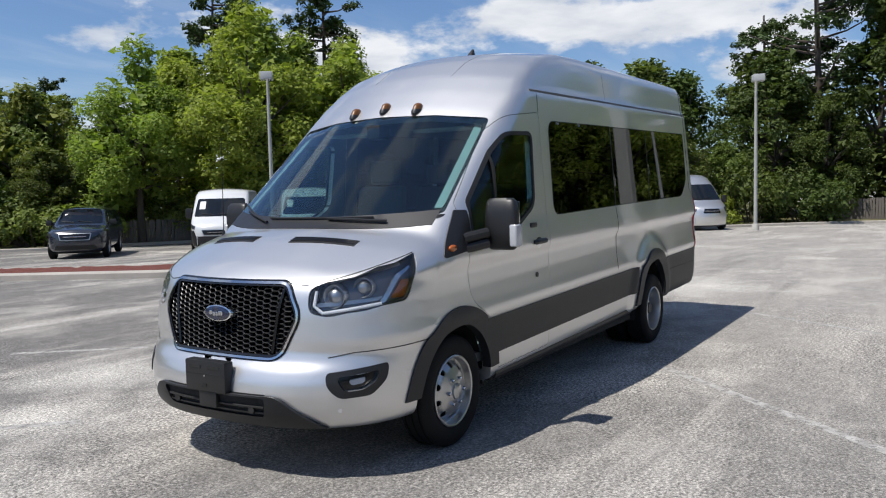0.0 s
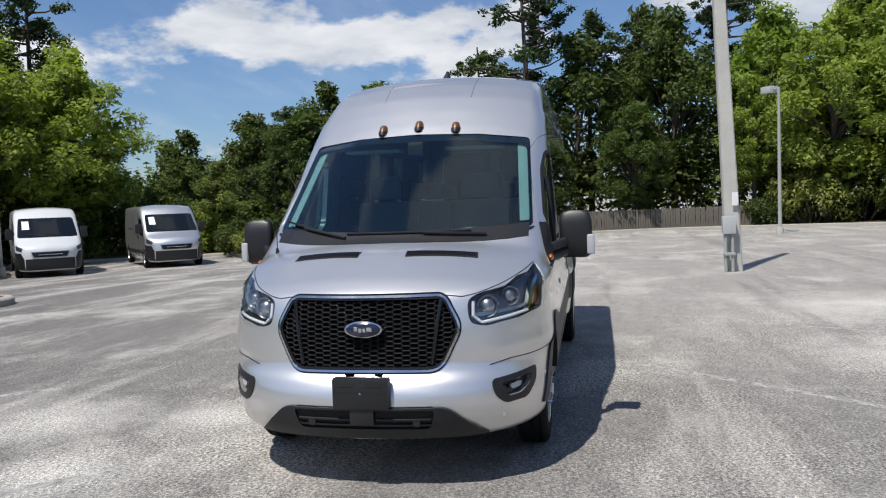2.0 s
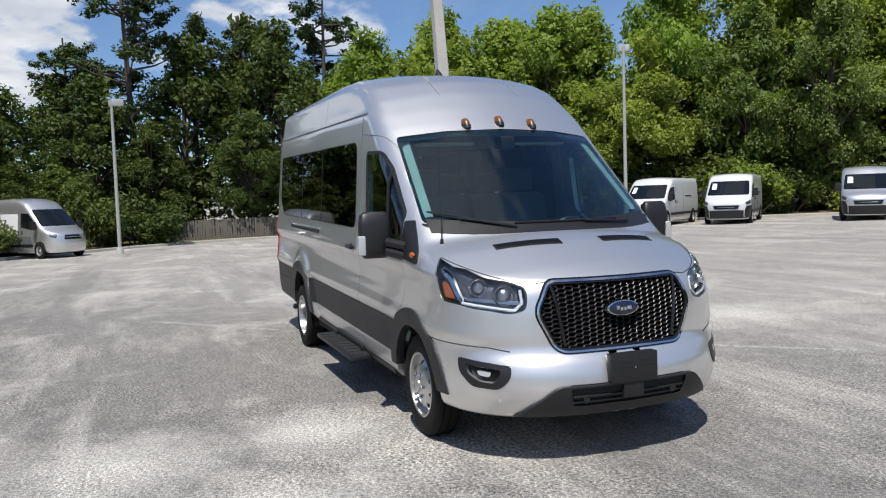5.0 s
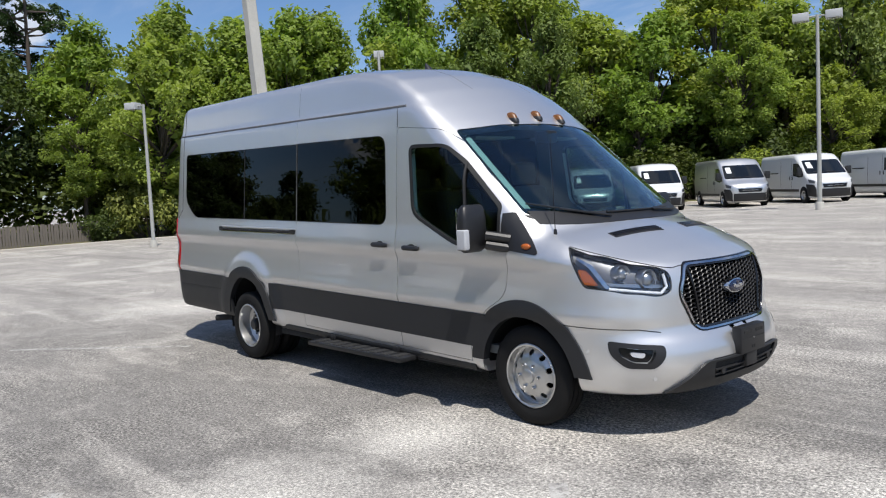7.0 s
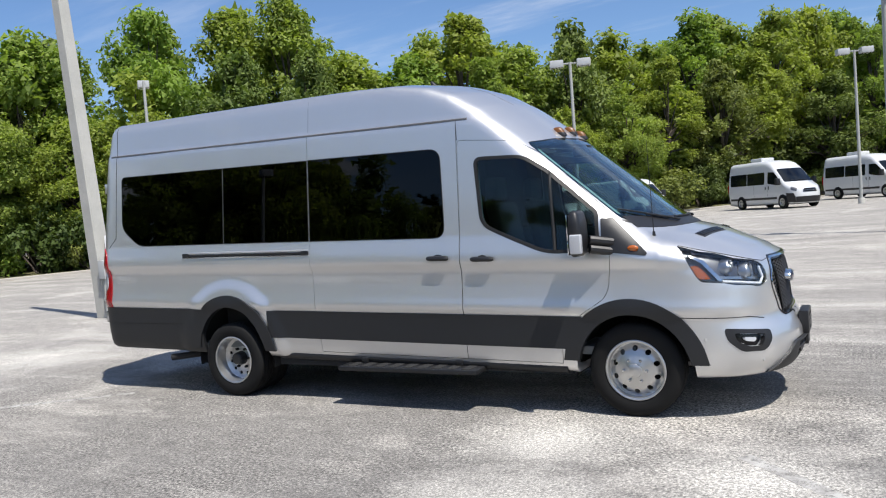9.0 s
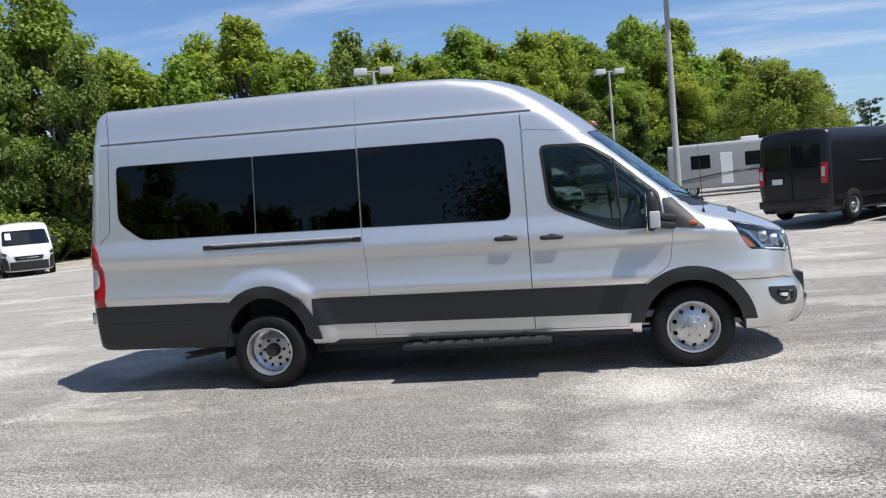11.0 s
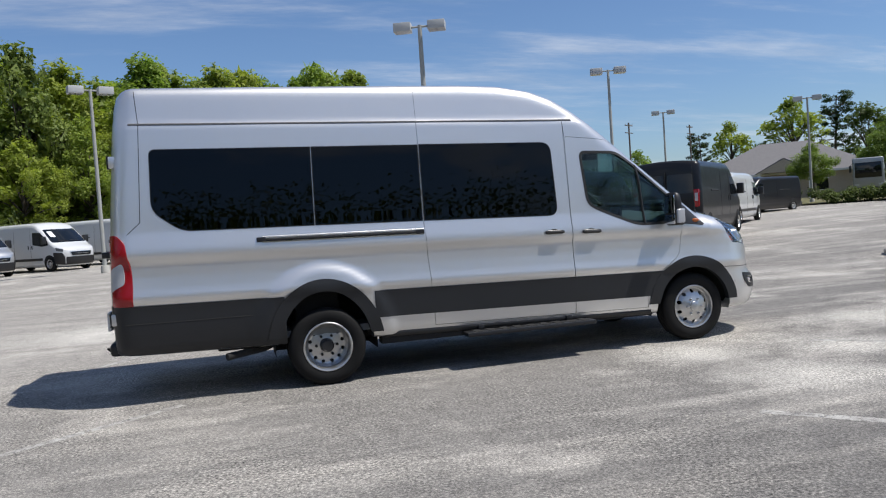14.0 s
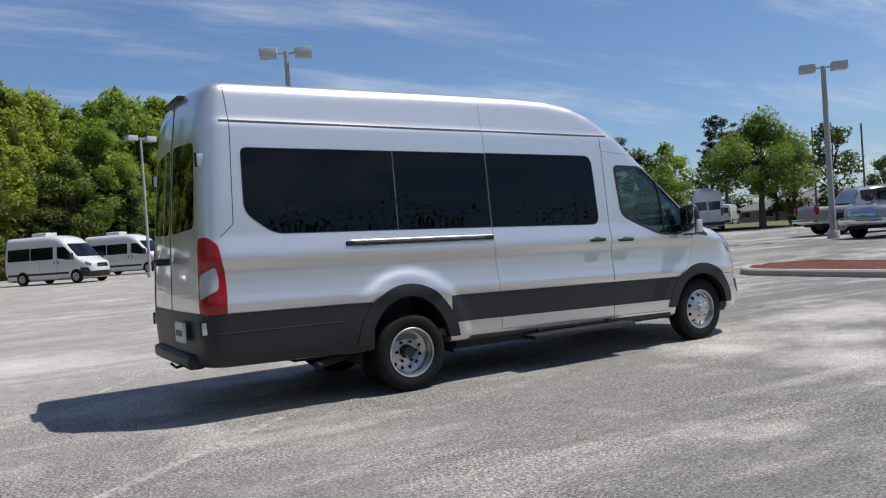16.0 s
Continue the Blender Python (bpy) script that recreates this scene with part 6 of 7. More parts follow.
def vehicle(name, label, category, style, mat, rows=0, hi_top=False, group="", plate=False, dark_bumper=True):
    """A parked vehicle about its front axle on the ground, front towards +x."""
    d = STYLES[style]
    B = Body(curve1d(d["side"], 0.05), curve1d(d["top"], 0.05), curve1d(d["nose"], 0.04), curve1d([(0.1, d["tail"]), (1.2, d["tail"] - 0.02), (2.8, d["tail"] + 0.10)], 0.1),
             (0.14, 0.05), 3.0 if style == "box" else 2.6, 0.1, d["z0"], 0.08 if style == "box" else 0.14, 0.10 if style == "box" else 0.16)
    v = thing(name, label, category, group)
    zmid = 0.75 if style == "suv" else 1.25
    zc = curve1d([(d["tail"], zmid), (-1.2, zmid), (0.2, 0.68)], 0.2)
    P, F = B.skin(np.linspace(d["tail"] + 0.4, 0.15, 56), zc, (0.15, 0, 0.68), (d["tail"] + 0.4, 0, zmid), 80, 20)
    put(mesh_object("body", P, [f[::-1] for f in F], M[mat], True, 60), v)
    bm = bmesh.new()
    bm.from_mesh(v.children[0].data)
    bmesh.ops.recalc_face_normals(bm, faces=bm.faces)
    bm.to_mesh(v.children[0].data)
    bm.free()
    put(B.patch("windscreen", B.ray_front, rounded(d["screen"], 0.07, 3), M["carglass"], 1, 0.006, 0.02, 0.14), v, "dark windscreen")
    put(B.patch("grille", B.ray_front, rounded(d["grille"], 0.03, 2), M["gloss"], 1, 0.008, 0.03, 0.10), v, "black grille")
    put(B.patch("grille_frame", B.ray_front, rounded([(u * 1.06, z + (0.02 if z > 0.77 else -0.02)) for u, z in d["grille"]], 0.03, 2), M["rim"], 1, 0.012, 0.03, 0.06, [rounded(d["grille"], 0.03, 2)]), v)
    put(B.patch("windscreen_border", B.ray_front, rounded(grow(d["screen"], 0.03), 0.08, 3), M["gloss"], 1, 0.002, 0.02, 0.12), v)
    for q in (-1, 1):
        part("wiper", bm_tube(B.line(B.ray_front, [(0.10 + 0.28 * q, d["screen"][0][1] + 0.03), (-0.34 + 0.28 * q, d["screen"][0][1] + 0.07)], 1, 0.02, 0.1), 0.012, 5), M["blackp"], v)
    zg = (d["grille"][0][1] + d["grille"][2][1]) / 2
    part("grille_bar", bm_tube(B.line(B.ray_front, [(-0.36, zg), (0.36, zg)], 1, 0.012, 0.1), 0.018, 6), M["chrome"], v)
    bz = d["bumper"]
    bum = "blackp" if dark_bumper else mat
    if style != "suv":
        put(B.patch("front_bumper", B.ray_front, [(-0.74, d["z0"] + 0.05), (0.74, d["z0"] + 0.05), (0.74, bz), (-0.74, bz)], M[bum], 1, 0.02, 0.05, 0.10), v, "black front bumper")
    else:
        put(B.patch("front_bumper", B.ray_front, [(-0.70, 0.34), (0.70, 0.34), (0.62, 0.48), (-0.62, 0.48)], M["blackp"], 1, 0.012, 0.05, 0.10), v)
    for s in (1, -1):
        if style != "suv":
            put(B.patch("bumper_end", B.ray_corner, [(33, d["z0"] + 0.05), (66, d["z0"] + 0.10), (72, bz + 0.22), (40, bz + 0.20), (33, bz)], M[bum], s, 0.02, 0.05, 0.10, (), (0.0125, 1)), v)
        put(B.patch("headlight", B.ray_corner, rounded(d["lamp"], [1.5] * 4, 2), M["lampback"], s, 0.006, 0.03, 0.06, (), (0.0125, 1)), v, "clear headlight")
        put(B.patch("cab_window", B.ray_side, rounded(d["cab"], 0.05, 3), M["carglass"], s, 0.006, 0.02, 0.14), v, "dark side window")
        if style == "suv":
            put(B.patch("rear_side_window", B.ray_side, rounded([(-3.35, 1.60), (-2.0, 1.65), (-2.0, 1.19), (-3.3, 1.22)], 0.05, 3), M["carglass"], s, 0.006, 0.02, 0.14), v)
        x0 = d["tail"]
        for k in range(rows):
            a = -1.50 - k * (abs(x0) - 1.75) / rows
            b = a - (abs(x0) - 1.75) / rows + 0.05
            put(B.patch("side_window", B.ray_side, rounded([(b, 2.02), (a, 2.04), (a, 1.36), (b, 1.36)], 0.06, 3), M["carglass"], s, 0.006, 0.02, 0.2), v, "dark side window")
        if style != "suv":
            put(B.patch("side_moulding", B.ray_side, [(x0 + 0.25, 0.52), (-0.50, 0.52), (-0.50, 0.64), (x0 + 0.25, 0.64)], M["blackp"], s, 0.014, 0.03, 0.2), v, "black side moulding")
            for xx in (-1.15, -1.42):
                hp = B.shoot(*B.ray_side(np.array([[xx, 1.16]]), s))[0]
                part("door_handle", bm_box(hp[0] - 0.03, hp[0] + 0.03, hp[1] - 0.02, hp[1] + 0.02, 1.07, 1.25, 0.01, 1), M["blackp"], v, "black upright door handle")
            for xx in (-1.26, -2.45):
                part("door_joint", bm_tube(B.line(B.ray_side, [(xx, 0.45), (xx, 2.0)], s, 0.0, 0.2), 0.006, 5), M["seal"], v)
        zt = 1.35 if style != "suv" else 1.05
        for xw in (0.0, -d["wb"]):
            r = d["R"] + 0.075
            arc = [(xw + r * math.cos(math.pi * k / 16), d["R"] + r * math.sin(math.pi * k / 16)) for k in range(17)] + [(xw - r, d["z0"] + 0.03), (xw + r, d["z0"] + 0.03)]
            put(B.patch("wheel_arch", B.ray_side, arc, M["dark"], s, 0.004, 0.02, 0.15), v)
            simple_wheel(v, xw, (0.93 if style != "suv" else 0.87) * s, d["R"], s)
        # tail lamps and mirrors
        sy = lambda a, b: (min(a * s, b * s), max(a * s, b * s))
        y0, y1 = sy(0.80 if style != "suv" else 0.60, 0.955 if style != "suv" else 0.86)
        zl = (0.95, 1.46) if style != "suv" else (0.92, 1.12)
        part("tail_light", bm_box(x0 - 0.035, x0 + 0.13, y0, y1, zl[0], zl[1], 0.03), M["red"], v, "red tail light")
        m0, m1 = sy(1.04, 1.26) if style != "suv" else sy(0.96, 1.16)
        mx, mz = (-0.15, 1.28) if style != "suv" else (-0.55, 1.15)
        mr = part("door_mirror", bm_box(mx - 0.10, mx + 0.10, m0, m1, mz, mz + (0.36 if style != "suv" else 0.18), 0.04, 2), M["blackp"], v, "black door mirror")
        part("mirror_arm", bm_box(mx - 0.04, mx + 0.04, *sy(0.90, 1.06), mz + 0.04, mz + 0.12, 0.01), M["blackp"], mr)
        if style != "suv":
            q0, q1 = sy(0.06, 0.78)
            put(B.patch("rear_window", lambda uv, s_: (np.stack([np.full(len(uv), x0 + 1.2), uv[:, 0], uv[:, 1]], 1), np.tile([-1.0, 0, 0], (len(uv), 1))),
                        rounded([(q0, 1.36), (q1, 1.36), (q1, 1.92), (q0, 1.92)], 0.06, 3), M["carglass"], 1, 0.006, 0.02, 0.2), v, "dark rear window")
        else:
            pass
    if style == "suv":
        put(B.patch("rear_window", lambda uv, s_: (np.stack([np.full(len(uv), -2.8), uv[:, 0], uv[:, 1]], 1), np.tile([-1.0, 0, 0], (len(uv), 1))),
                    rounded([(-0.58, 1.28), (0.58, 1.28), (0.50, 1.60), (-0.50, 1.60)], 0.06, 3), M["carglass"], 1, 0.006, 0.02, 0.2), v)
    else:
        part("rear_bumper", bm_box(d["tail"] - 0.09, d["tail"] + 0.2, -0.96, 0.96, 0.36, 0.56, 0.04), M["blackp"], v, "black rear bumper")
        part("rear_joint", bm_box(d["tail"] - 0.035, d["tail"] + 0.12, -0.006, 0.006, 0.56, 2.0), M["seal"], v)
    if style == "box" and not plate:
        put(B.patch("paper_sheet", B.ray_front, [(-0.76, 1.60), (-0.54, 1.60), (-0.54, 1.88), (-0.75, 1.88)], M["paper"], 1, 0.010, 0.004, 0.1), v, "white paper sheet inside the windscreen")
    if style == "slope" and rows == 0:
        for s in (1, -1):
            wrap = put(B.patch("side_panel", B.ray_side, rounded([(-4.55, 1.98), (-1.45, 2.0), (-1.45, 1.08), (-4.55, 1.06)], 0.05, 2), M["signwhite"], s, 0.006, 0.01, 0.2), v, "white printed side panel")
            put(B.patch("print_patch", B.ray_side, rounded([(-3.2, 1.9), (-2.75, 1.9), (-2.85, 1.4), (-3.35, 1.25)], 0.08, 2), M["ink"], s, 0.010, 0.006, 0.2), wrap, "dark grey printed patch")
            put(B.patch("lower_band", B.ray_side, [(-4.75, 0.62), (-0.55, 0.62), (-0.55, 0.98), (-4.75, 0.98)], M["greycar"], s, 0.006, 0.01, 0.2), v, "grey lower side band")
    if style == "box":
        for s in (1, -1):
            part("slide_rail", bm_tube(B.line(B.ray_side, [(-3.75, 1.42), (-2.75, 1.42)], s, 0.004, 0.2), 0.022, 6), M["seal"], v, "black sliding door rail")
            part("reverse_lens", bm_box(d["tail"] - 0.042, d["tail"] + 0.06, *(sorted((0.83 * s, 0.93 * s))), 1.12, 1.36, 0.02), M["clearlens"], v)
    part("underside", bm_box(d["tail"] + 0.25, 0.55, -0.72, 0.72, 0.20, 0.45, 0.02), M["dark"], v)
    if hi_top:
        part("roof_unit", bm_box(-3.4, -2.4, -0.42, 0.42, d["top"][1][1] - 0.04, d["top"][1][1] + 0.20, 0.06, 3), M["white"], v, "white roof air unit")
    if plate:
        pl = part("plate", bm_box(d["tail"] - 0.05, d["tail"] - 0.03, 0.25, 0.55, 0.98, 1.12), M["paper"], v)
    return v


def park(proto, x, y, heading, label=""):
    c = copy_thing(proto, pose(x, y, lift(x, y), 0, 0, heading))
    if label:
        tagged(c, label)
    return c


def stand(v, x, y, heading):
    v.matrix_basis = pose(x, y, lift(x, y), 0, 0, heading)


def pickup():
    """Grey crew-cab pickup about its front axle."""
    v = thing("pickup_truck", "dark grey crew-cab pickup truck parked on asphalt", "pickup truck")
    B = Body(curve1d([(0.3, 0.93), (0.6, 0.99), (1.1, 1.0), (1.3, 0.95), (1.9, 0.78)], 0.05),
             curve1d([(-7, 1.28), (-3.02, 1.28), (-2.96, 1.5), (-2.75, 1.90), (-2.0, 1.97), (-1.4, 1.93), (-0.55, 1.35), (0, 1.27), (0.7, 1.20), (0.88, 1.05), (1.0, 0.8)], 0.03),
             curve1d([(0.3, 0.88), (0.6, 0.95), (1.0, 0.92), (3, 0.9)], 0.05), curve1d([(0.2, -4.75), (2, -4.75)], 0.1), (0.1, 0.05), 3.2, 0.2, 0.48, 0.10, 0.08)
    P, F = B.skin(np.linspace(-4.6, 0.2, 80), curve1d([(-5, 0.95), (0, 0.9)], 0.1), (0.2, 0, 0.9), (-4.6, 0, 0.95), 72, 16)
    bm = bmesh.new()
    vs = [bm.verts.new(p) for p in P]
    for f in F:
        bm.faces.new([vs[i] for i in f])
    part("body", bm, M["greycar"], v)
    part("bed", bm_box(-4.62, -3.15, -0.78, 0.78, 1.262, 1.295, 0.01), M["dark"], v)
    put(B.patch("windscreen", B.ray_front, rounded([(-0.74, 1.40), (0.74, 1.40), (0.64, 1.86), (-0.64, 1.86)], 0.05, 3), M["carglass"], 1, 0.006, 0.02, 0.14), v)
    put(B.patch("grille", B.ray_front, rounded([(-0.6, 1.12), (0.6, 1.12), (0.6, 0.80), (-0.6, 0.80)], 0.05, 3), M["chrome"], 1, 0.01, 0.03, 0.14), v)
    for s in (1, -1):
        put(B.patch("side_window", B.ray_side, rounded([(-2.75, 1.80), (-1.5, 1.84), (-0.85, 1.42), (-2.75, 1.38)], 0.05, 3), M["carglass"], s, 0.006, 0.02, 0.14), v)
        part("tail_light", bm_box(-4.78, -4.62, *(sorted((0.82 * s, 1.0 * s))), 0.88, 1.22, 0.02), M["red"], v, "red tail light")
        part("door_mirror", bm_box(-1.05, -0.85, *(sorted((0.98 * s, 1.22 * s))), 1.38, 1.62, 0.03), M["blackp"], v)
        for xw in (0.0, -3.7):
            arc = [(xw + 0.50 * math.cos(math.pi * k / 16), 0.42 + 0.50 * math.sin(math.pi * k / 16)) for k in range(17)]
            put(B.patch("wheel_arch", B.ray_side, [(u, max(w, 0.50)) for u, w in arc], M["dark"], s, 0.004, 0.02, 0.15), v)
            simple_wheel(v, xw, 0.88 * s, 0.41, s, "rim", 0.27)
    part("rear_bumper", bm_box(-4.92, -4.66, -0.95, 0.95, 0.55, 0.72, 0.03), M["chrome"], v)
    part("front_bumper", bm_box(0.80, 1.02, -0.92, 0.92, 0.55, 0.74, 0.04), M["chrome"], v)
    part("underside", bm_box(-4.5, 0.6, -0.7, 0.7, 0.36, 0.55), M["dark"], v)
    return v


def motorhome(x, y, heading):
    """Long grey motorhome with white roof line, dark windows and curved stripes."""
    v = thing("motorhome", "grey motorhome with white roof edge and dark curved stripes", "motorhome")
    part("body", bm_box(-8.2, 0.0, -1.22, 1.22, 0.50, 3.05, 0.16, 3), M["rvgrey"], v, "grey box body")
    part("roof_edge", bm_box(-8.15, -0.05, -1.19, 1.19, 2.98, 3.12, 0.05, 2), M["white"], v, "white roof edge")
    part("roof_unit", bm_box(-5.2, -4.2, -0.4, 0.4, 3.10, 3.36, 0.07, 2), M["white"], v)
    for s in (1, -1):
        y0, y1 = sorted((1.19 * s, 1.235 * s))
        for a, b in ((-7.2, -6.2), (-5.4, -4.3), (-2.4, -1.3)):
            part("side_window", bm_box(a, b, y0, y1, 1.65, 2.45, 0.02, 1), M["carglass"], v, "dark side window")
        part("side_door", bm_box(-3.6, -2.95, y0, y1, 0.7, 2.5, 0.015, 1), M["white"], v)
        for k, z in enumerate((1.05, 1.25)):
            pts = [(-7.8 + 0.6 * i, (1.228 + 0.004 * k) * s, z + 0.35 * math.sin(i * 0.28 + k)) for i in range(13)]
            part("stripe", bm_tube(pts, 0.035, 6, flat=0.3), M["ink" if k else "blackp"], v)
        for xw in (-1.3, -6.2):
            simple_wheel(v, xw, 1.08 * s, 0.42, s, "rim", 0.26)
    part("windscreen", bm_box(-0.18, 0.012, -1.0, 1.0, 1.45, 2.55, 0.06, 2), M["carglass"], v, "dark windscreen")
    part("bumper", bm_box(-0.3, 0.08, -1.15, 1.15, 0.45, 0.80, 0.05), M["blackp"], v)
    stand(v, x, y, heading)
    return v


def coach(x, y, heading):
    """Blue-grey coach seen from its front."""
    v = thing("coach", "blue-grey coach with a wide dark windscreen behind the hedge", "coach")
    part("body", bm_box(-9.0, 0.0, -1.25, 1.25, 0.45, 3.35, 0.18, 3), M["greycar"], v)
    part("windscreen", bm_box(-0.30, 0.015, -1.08, 1.08, 1.55, 2.95, 0.08, 2), M["carglass"], v)
    for s in (1, -1):
        part("side_window", bm_box(-8.5, -0.8, *(sorted((1.20 * s, 1.265 * s))), 1.65, 2.75, 0.03), M["carglass"], v)
        part("headlight", bm_box(-0.1, 0.02, *(sorted((0.75 * s, 1.10 * s))), 0.85, 1.05, 0.03), M["clearlens"], v)
        for xw in (-1.6, -6.6):
            simple_wheel(v, xw, 1.13 * s, 0.48, s, "rim", 0.28)
        part("door_mirror", bm_box(0.05, 0.20, *(sorted((1.30 * s, 1.50 * s))), 2.1, 2.7, 0.04), M["blackp"], v)
        part("mirror_arm", bm_tube([(-0.05, 1.1 * s, 2.95), (0.12, 1.40 * s, 2.7)], 0.03, 6), M["blackp"], v)
    part("bumper", bm_box(-0.3, 0.06, -1.2, 1.2, 0.42, 0.75, 0.06), M["blackp"], v)
    stand(v, x, y, heading)
    return v

# ---------------------------------------------------------------- trees
def leaf_cloud(centres, radii, count, size, rng, flat=0.6, squash=0.75, hollow=0.55, tri=False):
    """Leaf blades spread through round clumps: arrays of points and faces; three-cornered blades far off."""
    w = np.asarray(radii) ** 2
    pick = rng.choice(len(centres), count, p=w / w.sum())
    d = rng.normal(size=(count, 3))
    d /= np.linalg.norm(d, axis=1)[:, None]
    rad = hollow + (1 - hollow) * rng.random(count) ** 0.6
    wob = 1 + 0.25 * np.sin(d[:, 0] * 5 + pick) * np.cos(d[:, 1] * 4 + pick * 1.7)
    p = np.asarray(centres)[pick] + d * (np.asarray(radii)[pick] * rad * wob)[:, None] * np.array([1, 1, squash])
    nrm = d * flat + rng.normal(size=(count, 3)) * 0.5 + np.array([0, 0, 0.8])
    nrm /= np.linalg.norm(nrm, axis=1)[:, None]
    a = np.cross(nrm, rng.normal(size=(count, 3)))
    a /= np.linalg.norm(a, axis=1)[:, None]
    b = np.cross(nrm, a)
    s = size * (0.6 + 0.8 * rng.random(count))[:, None]
    q0 = p - a * s * 0.5
    q1 = p - b * s * 0.28 + nrm * s * 0.06
    q2 = p + a * s * 0.5
    q3 = p + b * s * 0.28 + nrm * s * 0.06
    if tri:
        V = np.stack([q0, q2, p + b * s * 0.62 + nrm * s * 0.06], 1).reshape(-1, 3)
        return V, np.arange(count * 3).reshape(-1, 3)
    V = np.stack([q0, q1, q2, q3], 1).reshape(-1, 3)
    F = np.arange(count * 4).reshape(-1, 4)
    return V, F


def raw_mesh(name, V, F, material):
    me = bpy.data.meshes.new(name)
    me.vertices.add(len(V))
    me.vertices.foreach_set("co", np.ascontiguousarray(V, dtype=np.float32).ravel())
    k = F.shape[1]
    me.loops.add(F.size)
    me.loops.foreach_set("vertex_index", F.ravel().astype(np.int32))
    me.polygons.add(len(F))
    me.polygons.foreach_set("loop_start", (np.arange(len(F)) * k).astype(np.int32))
    me.polygons.foreach_set("loop_total", np.full(len(F), k, dtype=np.int32))
    me.update(calc_edges=True)
    me.materials.append(material)
    return new(name, me)


def tree(kind, seed, label, far=False, dist=False):
    """Tapered trunk and limbs under a crown of leaf clumps; stands at its own origin."""
    rng = np.random.default_rng(seed)
    T = thing("tree", label, "tree", "trees of the woods")
    bm = bmesh.new()
    C, R = [], []
    if kind == "pine":
        H = 14.5
        bend = rng.normal(size=2) * 0.5
        trunk = [(bend[0] * (t ** 2), bend[1] * t, H * t) for t in np.linspace(0, 1, 9)]
        bm_tube([(x, y, z - 0.2) for x, y, z in trunk], [0.24 * (1 - 0.75 * t) for t in np.linspace(0, 1, 9)], 9, bm)
        for k in range(40):
            t = 0.40 + 0.58 * rng.random()
            a = rng.random() * 2 * math.pi
            L = (3.4 * (1.12 - t) + 0.9) * (0.6 + 0.6 * rng.random())
            base = Vector((bend[0] * t * t, bend[1] * t, H * t - 0.2))
            tip = base + Vector((math.cos(a) * L, math.sin(a) * L, 0.25 * L + rng.normal() * 0.3))
            mid = base.lerp(tip, 0.55) + Vector((0, 0, -0.15))
            bm_tube([base, mid, tip], [0.07, 0.045, 0.02], 5, bm)
            for q in (0.62, 0.82, 1.0):
                if rng.random() < 0.85:
                    p = base.lerp(tip, q)
                    C.append(np.array(p) + rng.normal(size=3) * 0.25)
                    R.append(0.30 + 0.34 * rng.random())
        V, F = leaf_cloud(C, R, 9000, 0.22, rng, 0.3, 0.70, 0.10, True)
        mat = M["pine"]
    else:
        H, W, squash = dict(broad=(10.5, 3.9, 0.9), oak=(11.0, 3.6, 1.0), olive=(8.6, 3.0, 0.95), lone=(6.9, 3.7, 0.72), magnolia=(6.2, 1.7, 1.5), tall=(13.0, 3.4, 1.1))[kind]
        low = dict(broad=0.20, oak=0.16, olive=0.12, lone=0.36, magnolia=0.08, tall=0.30)[kind]
        bm_tube([(0, 0, -0.3), (0.05, 0.02, H * 0.25), (0.12, -0.08, H * 0.5), (0.10, 0.1, H * 0.8)], [0.26, 0.19, 0.13, 0.05], 9, bm)
        ncl = 46 if far else 64
        for k in range(ncl):
            u = rng.normal(size=3)
            u /= np.linalg.norm(u)
            zc = low + (1 - low) * (0.5 + 0.5 * u[2] * 0.92)
            spread = math.sin(math.pi * min(1, max(0.08, (zc - low) / (1 - low)) ** (0.62 if kind != "magnolia" else 0.4))) ** 0.7
            c = np.array([u[0] * W * spread * 0.86, u[1] * W * spread * 0.86, zc * H])
            c += rng.normal(size=3) * 0.35
            C.append(c)
            R.append((0.56 + 0.62 * rng.random() if far else 0.42 + 0.60 * rng.random()) * (W / 3.6))
            if k % 2 == 0:
                s = Vector((0.06, 0, H * (low + 0.06 + 0.35 * (zc - low))))
                bm_tube([s, s.lerp(Vector(c), 0.5) + Vector((0, 0, 0.25)), Vector(c)], [0.085, 0.055, 0.02], 5, bm)
        n = dict(broad=10500, oak=9000, olive=7500, lone=12000, magnolia=4500, tall=10000)[kind]
        n = int(n * (0.24 if dist else 0.70 if far else 1.65))
        V, F = leaf_cloud(C, R, n, dict(broad=0.245, oak=0.23, olive=0.20, lone=0.20, magnolia=0.24, tall=0.24)[kind] * (1.9 if dist else 1.10 if far else 0.76), rng, 0.6, 0.8, 0.4, True)
        mat = M[dict(broad="leaf", oak="leafdark", olive="olive", lone="leafmid", magnolia="leafdark", tall="leaf")[kind]]
    if kind != "pine":
        # larger shaded leaves deep in the crown
        core = [c * np.array([0.62, 0.62, 1.0]) for c in C]
        V2, F2 = leaf_cloud(core, [r * 1.15 for r in R], int(n * (0.22 if far else 0.15)), 0.32 if kind == "lone" else 0.50, rng, 0.2, 0.8, 0.1, True)
        F2 = F2 + len(V)
        V, F = np.concatenate([V, V2]), np.concatenate([F, F2])
    part("trunk", bm, M["bark"], T, "grey-brown trunk and limbs")
    put(raw_mesh("crown", V, F, mat), T)
    return T


